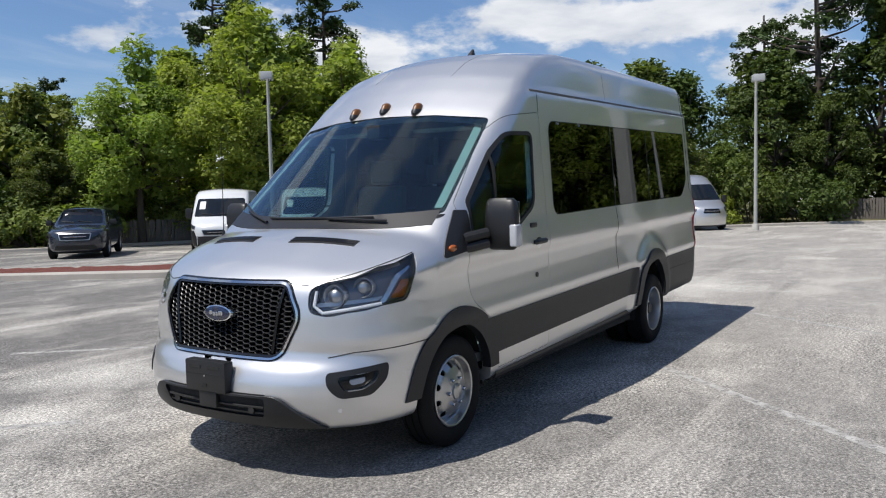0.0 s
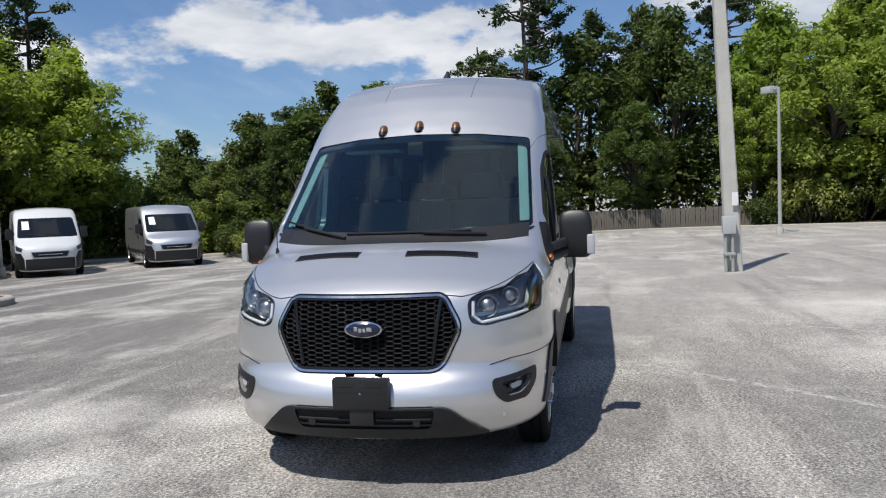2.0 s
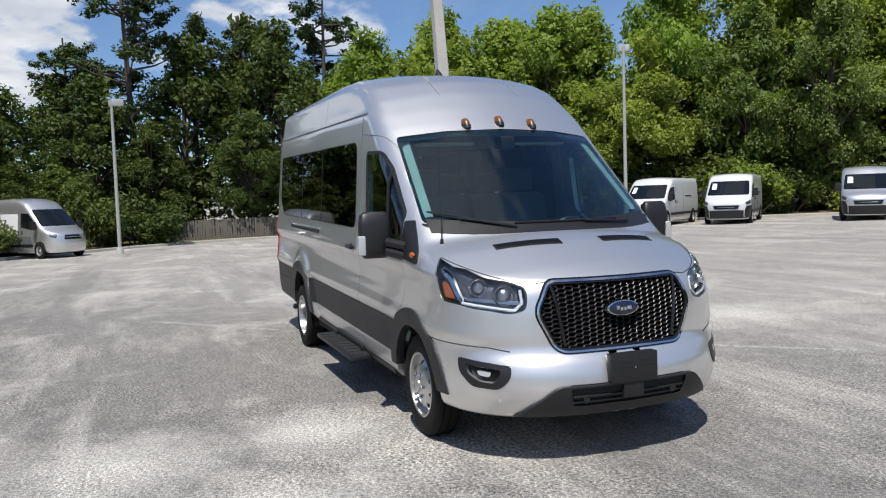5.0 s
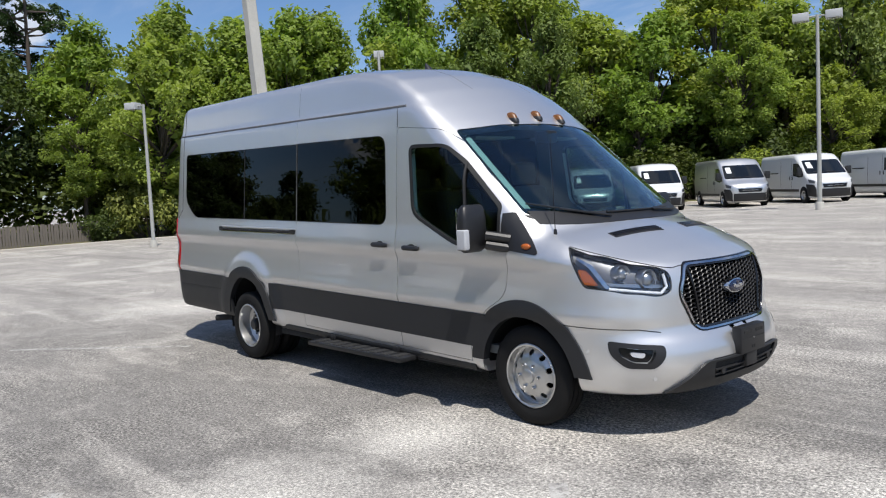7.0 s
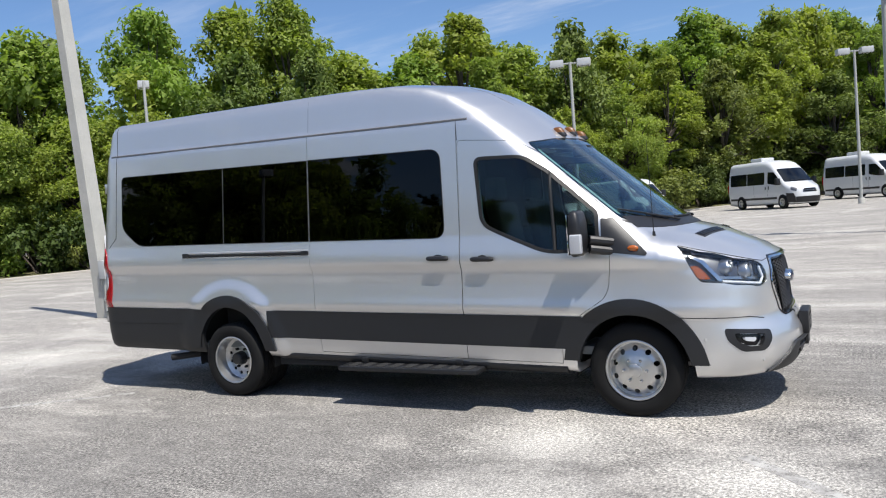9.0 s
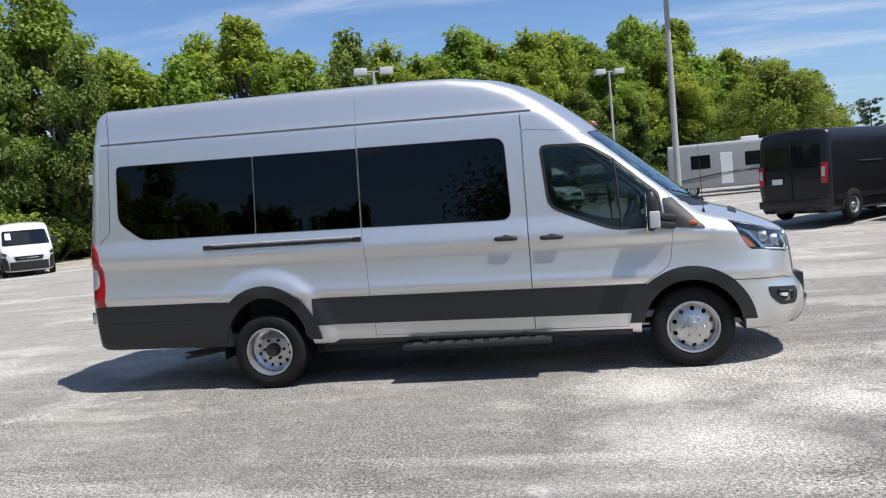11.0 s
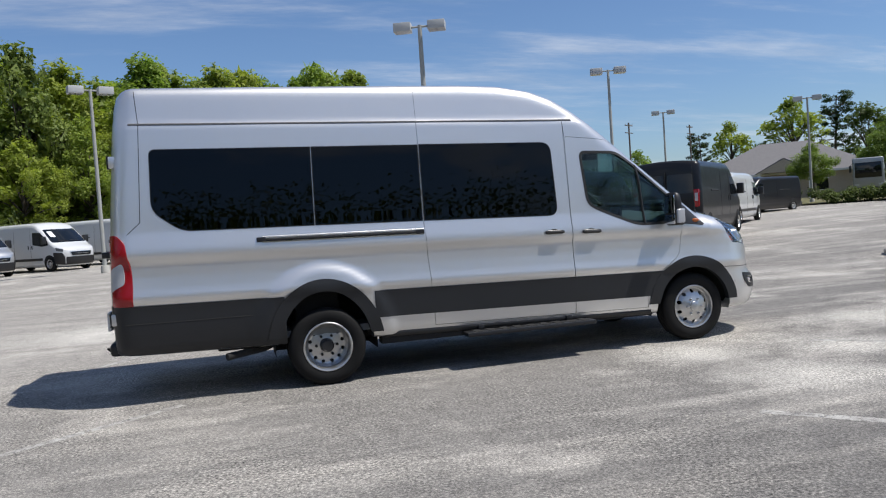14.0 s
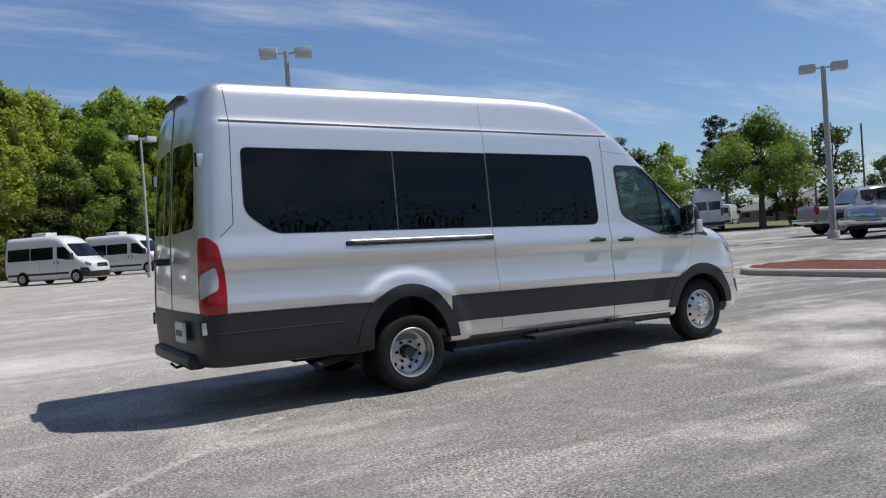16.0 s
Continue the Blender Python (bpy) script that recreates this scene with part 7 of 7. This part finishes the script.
def shrub(seed, mat, label, H=2.6, W=2.4, n=2600):
    rng = np.random.default_rng(seed)
    S = thing("shrub", label, "shrub", "undergrowth of the woods")
    C, R = [], []
    bm = bmesh.new()
    for k in range(18):
        a, r = rng.random() * 2 * math.pi, W * math.sqrt(rng.random()) * 0.8
        z = H * (0.15 + 0.72 * rng.random() * (1 - 0.45 * r / W))
        c = np.array([math.cos(a) * r, math.sin(a) * r, z])
        C.append(c)
        R.append(0.45 + 0.4 * rng.random())
        bm_tube([(c[0] * 0.2, c[1] * 0.2, -0.2), tuple(c)], [0.04, 0.015], 5, bm)
    V, F = leaf_cloud(C, R, int(n * 1.4), 0.20, rng, 0.6, 0.85, 0.35, True)
    part("branching", bm, M["bark"], S)
    put(raw_mesh("leaves", V, F, M[mat]), S)
    return S


def twig_bush(seed):
    """Leafless bush of thin upright twigs."""
    rng = np.random.default_rng(seed)
    S = thing("bare_bush", "bare grey twiggy bush at the edge of the woods", "bush")
    bm = bmesh.new()
    for k in range(110):
        a, r = rng.random() * 2 * math.pi, 0.5 * rng.random()
        L = 1.6 + 2.6 * rng.random()
        t = Vector((math.cos(a) * (r + 0.34 * L * rng.random()), math.sin(a) * (r + 0.34 * L * rng.random()), L))
        b = Vector((math.cos(a) * r * 0.4, math.sin(a) * r * 0.4, -0.1))
        m = b.lerp(t, 0.5) + Vector((0, 0, 0.3))
        bm_tube([b, m, t], [0.015, 0.010, 0.004], 4, bm)
        for q in range(3):
            s = b.lerp(t, 0.45 + 0.18 * q)
            bm_tube([s, s + Vector((rng.normal() * 0.30, rng.normal() * 0.30, 0.32))], [0.007, 0.003], 3, bm)
    part("branching", bm, M["twig"], S)
    return S


def clump_line(name, pts, h, w, mat, n, seed, label, category="hedge", kind=""):
    """A clipped hedge or far strip of woods: leaves through a long low body."""
    rng = np.random.default_rng(seed)
    path = smooth_path(pts, 6)
    C, R = [], []
    for p in path:
        for k in range(5):
            q = p + rng.normal(size=2) * w * 0.35
            C.append((q[0], q[1], lift(*q) + h * (0.25 + 0.55 * rng.random())))
            R.append(h * (0.28 + 0.22 * rng.random()))
    V, F = leaf_cloud(C, R, n, min(0.40, max(0.14, h * 0.10)) * (1.0 if h < 2 else 1.15), rng, 0.6, 0.9, 0.05, h > 2)
    ob = raw_mesh(name, V, F, M[mat])
    return tagged(ob, label, category, "", kind)


def fence(a, b, h=1.12):
    """Weathered picket fence; every board is a piece of its own."""
    a, b = np.array(a, float), np.array(b, float)
    L = np.linalg.norm(b - a)
    d = (b - a) / L
    ang = math.atan2(d[1], d[0])
    f = thing("picket_fence", "weathered grey wooden picket fence before the woods", "fence")
    bm = bm_box(-0.062, 0.062, -0.011, 0.011, 0.05, h, 0.006, 1)
    me = bpy.data.meshes.new("picket")
    bm.to_mesh(me)
    bm.free()
    me.materials.append(M["fence"])
    rng = random.Random(3)
    n = int(L / 0.145)
    for k in range(n):
        p = a + d * (k + 0.5) * 0.145
        o = new("picket", me)
        o.matrix_basis = pose(p[0], p[1], lift(*p) + 0.08 + rng.uniform(-0.03, 0.02), rng.uniform(-1, 1), rng.uniform(-1.6, 1.6), math.degrees(ang))
        o.parent = f
    nrm = np.array([-d[1], d[0]])
    for z in (0.30, 0.8):
        p, q = a + nrm * 0.05, b + nrm * 0.05
        part("rail", bm_tube([(p[0], p[1], lift(*a) + z), (q[0], q[1], lift(*b) + z)], 0.035, 4), M["fence"], f)
    m = max(2, int(L / 2.4))
    for k in range(m + 1):
        p = a + d * L * k / m + nrm * 0.09
        part("post", bm_box(p[0] - 0.05, p[0] + 0.05, p[1] - 0.05, p[1] + 0.05, lift(*p) - 0.2, lift(*p) + h + 0.02, 0.008, 1), M["fence"], f)
    return f


def house(x, y, heading, w, dep, wall, ridge, label):
    """Low building with a hipped roof, gabled entrance, windows."""
    H = thing("house", label, "building")
    a, b = w / 2, dep / 2
    part("wall", bm_box(-a, a, -b, b, -0.3, wall), M["stucco"], H, "tan stucco wall", False)
    bm = bmesh.new()
    e = 0.6
    vs = [bm.verts.new(v) for v in ((-a - e, -b - e, wall), (a + e, -b - e, wall), (a + e, b + e, wall), (-a - e, b + e, wall), (-a + b, 0, ridge), (a - b, 0, ridge))]
    for f in ((0, 1, 5, 4), (1, 2, 5), (2, 3, 4, 5), (3, 0, 4), (3, 2, 1, 0)):
        bm.faces.new([vs[i] for i in f])
    part("roof", bm, M["roof"], H, "grey shingle hipped roof", False)
    part("fascia", bm_box(-a - e, a + e, -b - e - 0.02, -b - e + 0.04, wall - 0.22, wall + 0.01), M["signwhite"], H)
    bm = bmesh.new()
    g = [bm.verts.new(v) for v in ((-3.0, -b - 2.2, wall), (3.0, -b - 2.2, wall), (0, -b - 2.2, wall + 1.6), (-3.0, 0, wall), (3.0, 0, wall), (0, 0, wall + 1.6))]
    for f in ((0, 1, 2), (0, 2, 5, 3), (1, 4, 5, 2), (0, 3, 4, 1)):
        bm.faces.new([g[i] for i in f])
    part("porch_roof", bm, M["roof"], H, "", False)
    bm = bmesh.new()
    bm.faces.new([bm.verts.new(v) for v in ((-2.8, -b - 2.23, wall + 0.02), (2.8, -b - 2.23, wall + 0.02), (0, -b - 2.23, wall + 1.45))])
    part("gable", bm, M["stucco"], H, "", False)
    for px in (-2.6, 2.6):
        part("porch_post", bm_box(px - 0.15, px + 0.15, -b - 2.1, -b - 1.8, -0.2, wall), M["signwhite"], H)
    nwin = int(w / 3.2)
    for k in range(nwin):
        cx = -a + 1.6 + k * (w - 3.2) / max(1, nwin - 1)
        if abs(cx) < 1.0:
            continue
        wn = part("window", bm_box(cx - 0.6, cx + 0.6, -b - 0.04, -b + 0.02, 0.9, 2.1), M["carglass"], H)
        part("window_frame", bm_box(cx - 0.7, cx + 0.7, -b - 0.03, -b - 0.005, 2.1, 2.22), M["signwhite"], wn)
        part("window_sill", bm_box(cx - 0.7, cx + 0.7, -b - 0.10, -b - 0.005, 0.80, 0.90), M["signwhite"], wn)
    part("door", bm_box(-0.6, 0.6, -b - 0.05, -b + 0.02, -0.1, 2.1), M["carglass"], H)
    H.matrix_basis = pose(x, y, lift(x, y), 0, 0, heading)
    return H


def tall_sign(x, y, h, heading):
    """Tall white sign box on two legs; its print is plain bars."""
    S = thing("sign", "tall white roadside sign on two legs with red and grey print", "sign")
    part("panel", bm_box(-1.9, 1.9, -0.45, 0.45, h - 5.2, h, 0.10, 2), M["signwhite"], S)
    for px in (-1.2, 1.2):
        part("leg", bm_box(px - 0.22, px + 0.22, -0.25, 0.25, -0.3, h - 5.1, 0.03), M["steelpole"], S)
    for z, w, hh, m in ((h - 0.95, 1.3, 0.20, "signred"), (h - 2.0, 0.4, 0.10, "ink"), (h - 3.0, 0.9, 0.13, "ink"), (h - 4.0, 0.6, 0.11, "signred")):
        part("print_bar", bm_box(-w, w, -0.465, -0.452, z - hh, z + hh), M[m], S)
    S.matrix_basis = pose(x, y, lift(x, y), 0, 0, heading)
    return S


# ---------------------------------------------------------------- the place
build_ground()
build_verge()
concrete_pole(-11.85, 4.1, 11.5)
lamp_post(-33.5, -3.6, 6.75, 1, 20)
lamp_post(-19.4, -19.5, 6.84, 1, 40)
lamp_post(-32.0, 9.4, 6.44, 1, -150)
lamp_post(-25.8, 18.1, 8.3, 1, 140)
lamp_post(-9.3, 26.3, 7.38, 2, 200)
lamp_post(1.4, 39.3, 7.8, 2, 200)
lamp_post(2.2, 17.6, 7.71, 2, 158, 0.09)
lamp_post(14.2, 27.4, 7.71, 2, 158)
lamp_post(28.5, 46.0, 7.61, 2, 150)
lamp_post(32.9, 35.7, 6.97, 2, 140)
lamp_post(21.9, 11.6, 6.74, 2, 130, 0.11)

island([(-7.4, -10.6), (-6.0, -14.6), (-3.6, -24.0)], 2.3, "kerbed island with red mulch in the car park")
island([(9.7, 4.6), (9.4, 0.0), (9.2, -6.0)], 2.6, "kerbed island with red mulch in the car park")
island([(-24.3, -11.0), (-26.2, -12.4), (-28.4, -13.8)], 1.7, "small kerbed island with red mulch at the edge of the woods")
stripe((-1.26, -3.62), (-0.38, -4.66), 0.10)
stripe((0.80, -1.66), (1.38, -2.26), 0.10)
stripe((-9.55, 1.2), (-7.8, 4.8), 0.10)
stripe((-6.2, 1.25), (-4.1, 4.6), 0.09)
stripe((-2.75, 1.35), (-0.6, 3.75), 0.09)
stripe((-6.7, -2.55), (-5.0, -1.12), 0.09)

fence((-44.2, -2.0), (-43.9, 11.2), 1.2)
fence((-19.5, -29.6), (-26.0, -25.2))

van_row = "cargo vans parked along the woods"
pm = vehicle("cargo_van", "white high-roof cargo van with black bumper parked by the woods", "van", "box", "white", group=van_row)
stand(pm, -16.2, -19.0, 41)
for x, y, h in ((-18.7, -17.0, 41), (-26.9, 20.0, -55), (-24.6, 22.9, -48), (-17.9, 28.9, -46), (-11.8, 33.0, -42), (-8.5, 35.2, -40)):
    park(pm, x, y, h)
pg = vehicle("cargo_van", "silver-grey high-roof cargo van with black bumper parked by the woods", "van", "box", "silver", group=van_row)
stand(pg, -14.8, 31.1, -45)
park(pg, -20.2, 26.5, -47)
park(pg, -22.2, -14.4, 40)
sp = vehicle("passenger_van", "silver sloping-nosed high-roof van parked at the edge of the lot", "van", "slope", "silver", rows=0, dark_bumper=False)
stand(sp, -34.2, -6.1, 41)
sw = vehicle("minibus", "white high-roof minibus with dark windows and roof air unit", "minibus", "slope", "white", rows=2, hi_top=True)
stand(sw, -1.6, 40.3, -48)
park(sw, 3.4, 47.7, -44)
bv = vehicle("cargo_van", "black high-roof cargo van parked on asphalt", "van", "box", "black", plate=True)
stand(bv, 11.6, 15.9, 43)
park(bv, 8.3, 16.9, 41)
motorhome(4.6, 42.0, 174)
bl = park(bv, 21.6, 28.2, 202, "black low-roofed van parked side-on at the far kerb")
bl.scale = (1, 1, 0.83)
wl = park(pm, 17.0, 21.9, 43, "white cargo van parked beside a black van")
wl.scale = (1, 1, 0.87)
park(sw, 38.3, 32.0, 43, "white minibus with dark rear window parked behind the hedge")
park(pm, 66.5, 53.0, 30, "white cargo van parked far across the lot")
su = vehicle("car", "dark blue sport utility car parked near the woods", "car", "suv", "navy")
stand(su, -12.6, -22.2, 47)
park(su, -6.5, -27.5, 30)
pk = pickup()
stand(pk, 28.2, 11.9, -30)
park(pk, 21.6, 9.6, 172, "dark grey pickup truck with chrome grille facing the lot")
park(sw, 38.5, 18.6, 165, "white minibus with dark windows parked behind pickup trucks")
coach(50.5, 49.2, 226)

# woods: prototypes stand in the line themselves
kinds = [tree("broad", 1, "broad tree with bright spring-green leaves"), tree("oak", 2, "dark green oak at the edge of the woods"), tree("tall", 3, "tall tree with fresh green leaves"),
         tree("olive", 4, "young olive-green tree beside the car park"), tree("broad", 5, "broad tree with bright spring-green leaves"), tree("tall", 7, "tall tree with fresh green leaves")]
behind = [tree("broad", 51, "broad tree with bright spring-green leaves deeper in the woods", True), tree("oak", 52, "dark green oak deeper in the woods", True), tree("tall", 53, "tall fresh green tree deeper in the woods", True),
          tree("olive", 54, "olive-green tree deeper in the woods", True), tree("broad", 55, "broad tree with bright spring-green leaves deeper in the woods", True), tree("tall", 57, "tall fresh green tree deeper in the woods", True)]
distant = [tree("oak", 61, "dark green tree far across the lot", True, True), tree("olive", 62, "olive-green tree far across the lot", True, True), tree("tall", 63, "tall green tree far across the lot", True, True)]
pines = [tree("pine", 11, "tall pine with clumped dark needles"), tree("pine", 12, "tall pine with clumped dark needles")]
magnolia = tree("magnolia", 13, "narrow dark glossy evergreen tree")
lone = tree("lone", 14, "round-crowned tree with light green leaves on a grass strip")
shrubs = [shrub(21, "leaf", "bright green shrub in the undergrowth"), shrub(22, "leafdark", "dark green shrub in the undergrowth"), shrub(23, "olive", "olive-green shrub in the undergrowth"), shrub(24, "leafdark", "dark green shrub in the undergrowth", 3.4, 2.6)]
twigs = twig_bush(31)
used = set()


def plant(proto, x, y, size=1.0, turn=0.0, tall=1.0):
    m = pose(x, y, lift(x, y) + 0.1, 0, 0, turn)
    if proto not in used:
        used.add(proto)
        proto.matrix_basis = m
        proto.scale = (size, size, size * tall)
        return proto
    c = copy_thing(proto, m)
    c.scale = (size, size, size * tall)
    return c


rng = random.Random(8)
acc = []
for p, q in zip(EDGE, EDGE[1:]):
    acc.append((p, q, np.linalg.norm(q - p)))
total = sum(a[2] for a in acc)


def edge_at(s):
    for p, q, l in acc:
        if s <= l:
            d = (q - p) / l
            return p + d * s, np.array([-d[1], d[0]])
        s -= l
    return acc[-1][1], np.array([0.0, 1.0])


# height of the woods, by the distance run along their edge
CANOPY = ((0, 9), (33, 9.2), (43, 8), (46.8, 12.9), (50, 13.6), (53, 11.5), (56, 7.4), (64, 8.3), (67, 8), (71, 10.2), (74, 8.8), (77, 9.8), (85, 16), (89, 14.5), (92, 15.6),
          (101, 15.3), (106, 14.9), (109, 16.9), (111, 14.9), (116, 17.6), (121, 14.7), (123, 14), (126, 16.2), (128.5, 17.1), (133, 13.6), (136, 15.1), (142, 14.6), (145, 13.8),
          (148, 16.5), (152, 15.4), (160, 16.9), (168, 17.4), (176, 18.3), (182, 15.1), (205, 14))
CROWN_TOP = dict(zip(range(6), (12.0, 11.4, 14.0, 9.2, 11.0, 13.6)))


def canopy(s):
    return float(np.interp(s, [c[0] for c in CANOPY], [c[1] for c in CANOPY]))


def woods_kind(s):
    """Which trees stand where along the woods, by their number in the lists of kinds."""
    if 55 < s < 87:
        return rng.choice([1, 3, 1, 1, 1])
    if s < 45:
        return rng.choice([3, 3, 1])
    return rng.choice([0, 4, 2, 5, 0, 2, 5, 4, 3])


def set_tree(proto, k, x, y, height):
    size = min(1.12, max(0.62, height / CROWN_TOP[k])) * rng.uniform(0.88, 1.04)
    plant(proto, x, y, size, rng.uniform(0, 360), height / (CROWN_TOP[k] * size))


for depth, gap, lo, hi in ((3.4, 4.4, 0.50, 0.86), (7.2, 3.9, 0.90, 1.03), (12.5, 4.8, 0.94, 1.08)):
    s = 1.0 + depth * 0.2
    while s < total:
        p, n = edge_at(s)
        x, y = p + n * (depth + rng.uniform(-1.2, 1.2))
        k = woods_kind(s)
        set_tree((kinds if depth < 5 else behind)[k], k, x, y, canopy(s) * rng.uniform(lo, hi))
        s += gap * rng.uniform(0.75, 1.3)
s = 0.5
while s < total:
    p, n = edge_at(s)
    x, y = p + n * rng.uniform(1.4, 3.4)
    if not (-48 < x < -38 and -3.5 < y < 12.5) or rng.random() < 0.4:
        plant(rng.choice(shrubs), x, y, rng.uniform(0.7, 1.35), rng.uniform(0, 360), rng.uniform(0.7, 1.4))
    s += rng.uniform(1.9, 3.0)


def along(off, s0, s1, step=5.0):
    out = []
    q = s0
    while q < min(s1, total - 1):
        p, n = edge_at(q)
        out.append(tuple(p + n * off))
        q += step
    return out


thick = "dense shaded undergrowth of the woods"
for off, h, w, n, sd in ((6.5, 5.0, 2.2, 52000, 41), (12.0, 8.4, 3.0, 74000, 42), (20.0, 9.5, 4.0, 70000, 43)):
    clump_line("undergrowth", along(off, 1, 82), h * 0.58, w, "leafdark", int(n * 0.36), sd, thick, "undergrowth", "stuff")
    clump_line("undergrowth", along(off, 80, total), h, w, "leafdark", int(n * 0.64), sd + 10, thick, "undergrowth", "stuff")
# tall pines that stand out above the rest
for x, y, k in ((-48.5, -2.6, 1.22), (-51.5, 1.2, 1.02), (-54, 10.6, 1.2), (-55.5, 5.4, 1.12), (-53, -13.2, 0.70), (-46.5, -19.5, 0.62), (-33.5, -39.0, 1.12), (-37.5, -32.0, 1.12),
                (-26.5, -47, 0.74), (-23, -47.5, 0.66), (-31, -33.5, 1.0), (6, 76, 1.05), (-53, -6.5, 0.95)):
    plant(rng.choice(pines), x, y, k, rng.uniform(0, 360))
set_tree(behind[1], 1, -47.5, -12.8, 10.6)
# the bright tree by the lamp, evergreens, bare bush
plant(kinds[0], -23.3, -24.6, 0.98, 40)
plant(kinds[4], -28.0, -22.5, 0.92, 200)
plant(kinds[0], -20.3, -29.0, 0.84, 300)
plant(magnolia, -19.5, -36.5, 1.0, 0)
plant(magnolia, -34.0, -13.0, 1.12, 90)
plant(magnolia, -38.0, -10.0, 1.1, 10)
plant(magnolia, -39.6, 17.4, 1.0, 70)
plant(magnolia, 4.2, 66.0, 1.3, 70)
plant(shrubs[2], -27.0, -13.2, 0.5, 20)
plant(shrubs[1], -28.4, -14.4, 0.65, 80)
plant(twigs, -31.6, -11.9, 1.0)
plant(lone, 37.6, 26.7, 0.97, 0)
plant(lone, 44.5, 49.0, 0.60, 120)
plant(lone, 12.5, 48.5, 1.06, 220)
plant(lone, 62.0, 58.0, 0.95, 90)

# across the lot: grass strip, hedges, house, far woods
bm = bmesh.new()
outer = [(24, 36), (34, 30), (40, 24), (50, 18), (80, 10), (140, 20), (140, 120), (40, 120), (24, 60)]
bm.faces.new([bm.verts.new((x, y, lift(x, y) + 0.10)) for x, y in outer])
bmesh.ops.triangulate(bm, faces=bm.faces)
bmesh.ops.subdivide_edges(bm, edges=bm.edges, cuts=4, use_grid_fill=True)
for v in bm.verts:
    v.co.z = lift(v.co.x, v.co.y) + 0.10
tagged(part("lawn", bm, M["grass"], None, "dry grass strip across the lot"), category="grass", kind="structure")
clump_line("hedge", [(31, 32.5), (34.5, 29.5)], 1.0, 0.9, "leafdark", 9000, 5, "low clipped dark green hedge")
clump_line("hedge", [(28.5, 38), (31.5, 36.5)], 1.1, 0.9, "leafdark", 8000, 6, "low clipped dark green hedge")
clump_line("hedge", [(38, 24.5), (47, 19)], 0.9, 0.9, "leafdark", 11000, 7, "low clipped dark green hedge")
house(61.2, 73.0, -40, 18.5, 13, 3.1, 6.9, "low tan building with grey hipped shingle roof and gabled porch")
house(112, 66, -60, 34, 14, 2.0, 4.6, "low building with long grey shingle roof")
far_wood = "far strip of green woods along the horizon"
clump_line("far_woods", [(10, 104), (45, 104), (75, 98), (100, 82), (118, 60), (125, 30), (130, -10)], 4.6, 6.0, "leafdark", 36000, 8, far_wood, "woods", "stuff")
for k in range(42):
    deg = -6 + k * 2.2 + rng.uniform(-0.8, 0.8)
    a = radians(deg)
    d = 122 + rng.uniform(-8, 22)
    x, y = d * math.cos(a), d * math.sin(a)
    plant(rng.choice([distant[0], distant[1], distant[0], distant[2], pines[0]]), x, y, rng.uniform(0.95, 1.35) if deg < 50 else rng.uniform(0.65, 0.95), rng.uniform(0, 360), rng.uniform(0.8, 1.0))
clump_line("far_woods", [(60, -140), (20, -110), (-2, -85), (-10, -70)], 6.5, 6.0, "leafdark", 26000, 10, far_wood, "woods", "stuff")
# low woods beyond the near side of the lot, behind the walk
clump_line("far_woods", [(-8, -60), (20, -61), (60, -62), (100, -56)], 13.5, 3.0, "leafdark", 46000, 44, far_wood, "woods", "stuff")
clump_line("far_woods", [(-6, -68), (10, -68), (60, -70), (105, -62)], 15.0, 3.0, "leafdark", 40000, 45, far_wood, "woods", "stuff")
tall_sign(46, 96, 11.6, -30)
for x, y, h in ((38, 84, 11.5), (50, 90, 12), (66, 100, 12.5), (96, 62, 13), (88, 50, 11.5), (60, 120, 13)):
    utility_pole(x, y, h, turn=0.6)

# kinds of tree that found no place
for proto in kinds + behind + distant + shrubs + pines:
    if proto not in used:
        for ob in (*proto.children, proto):
            bpy.data.objects.remove(ob)
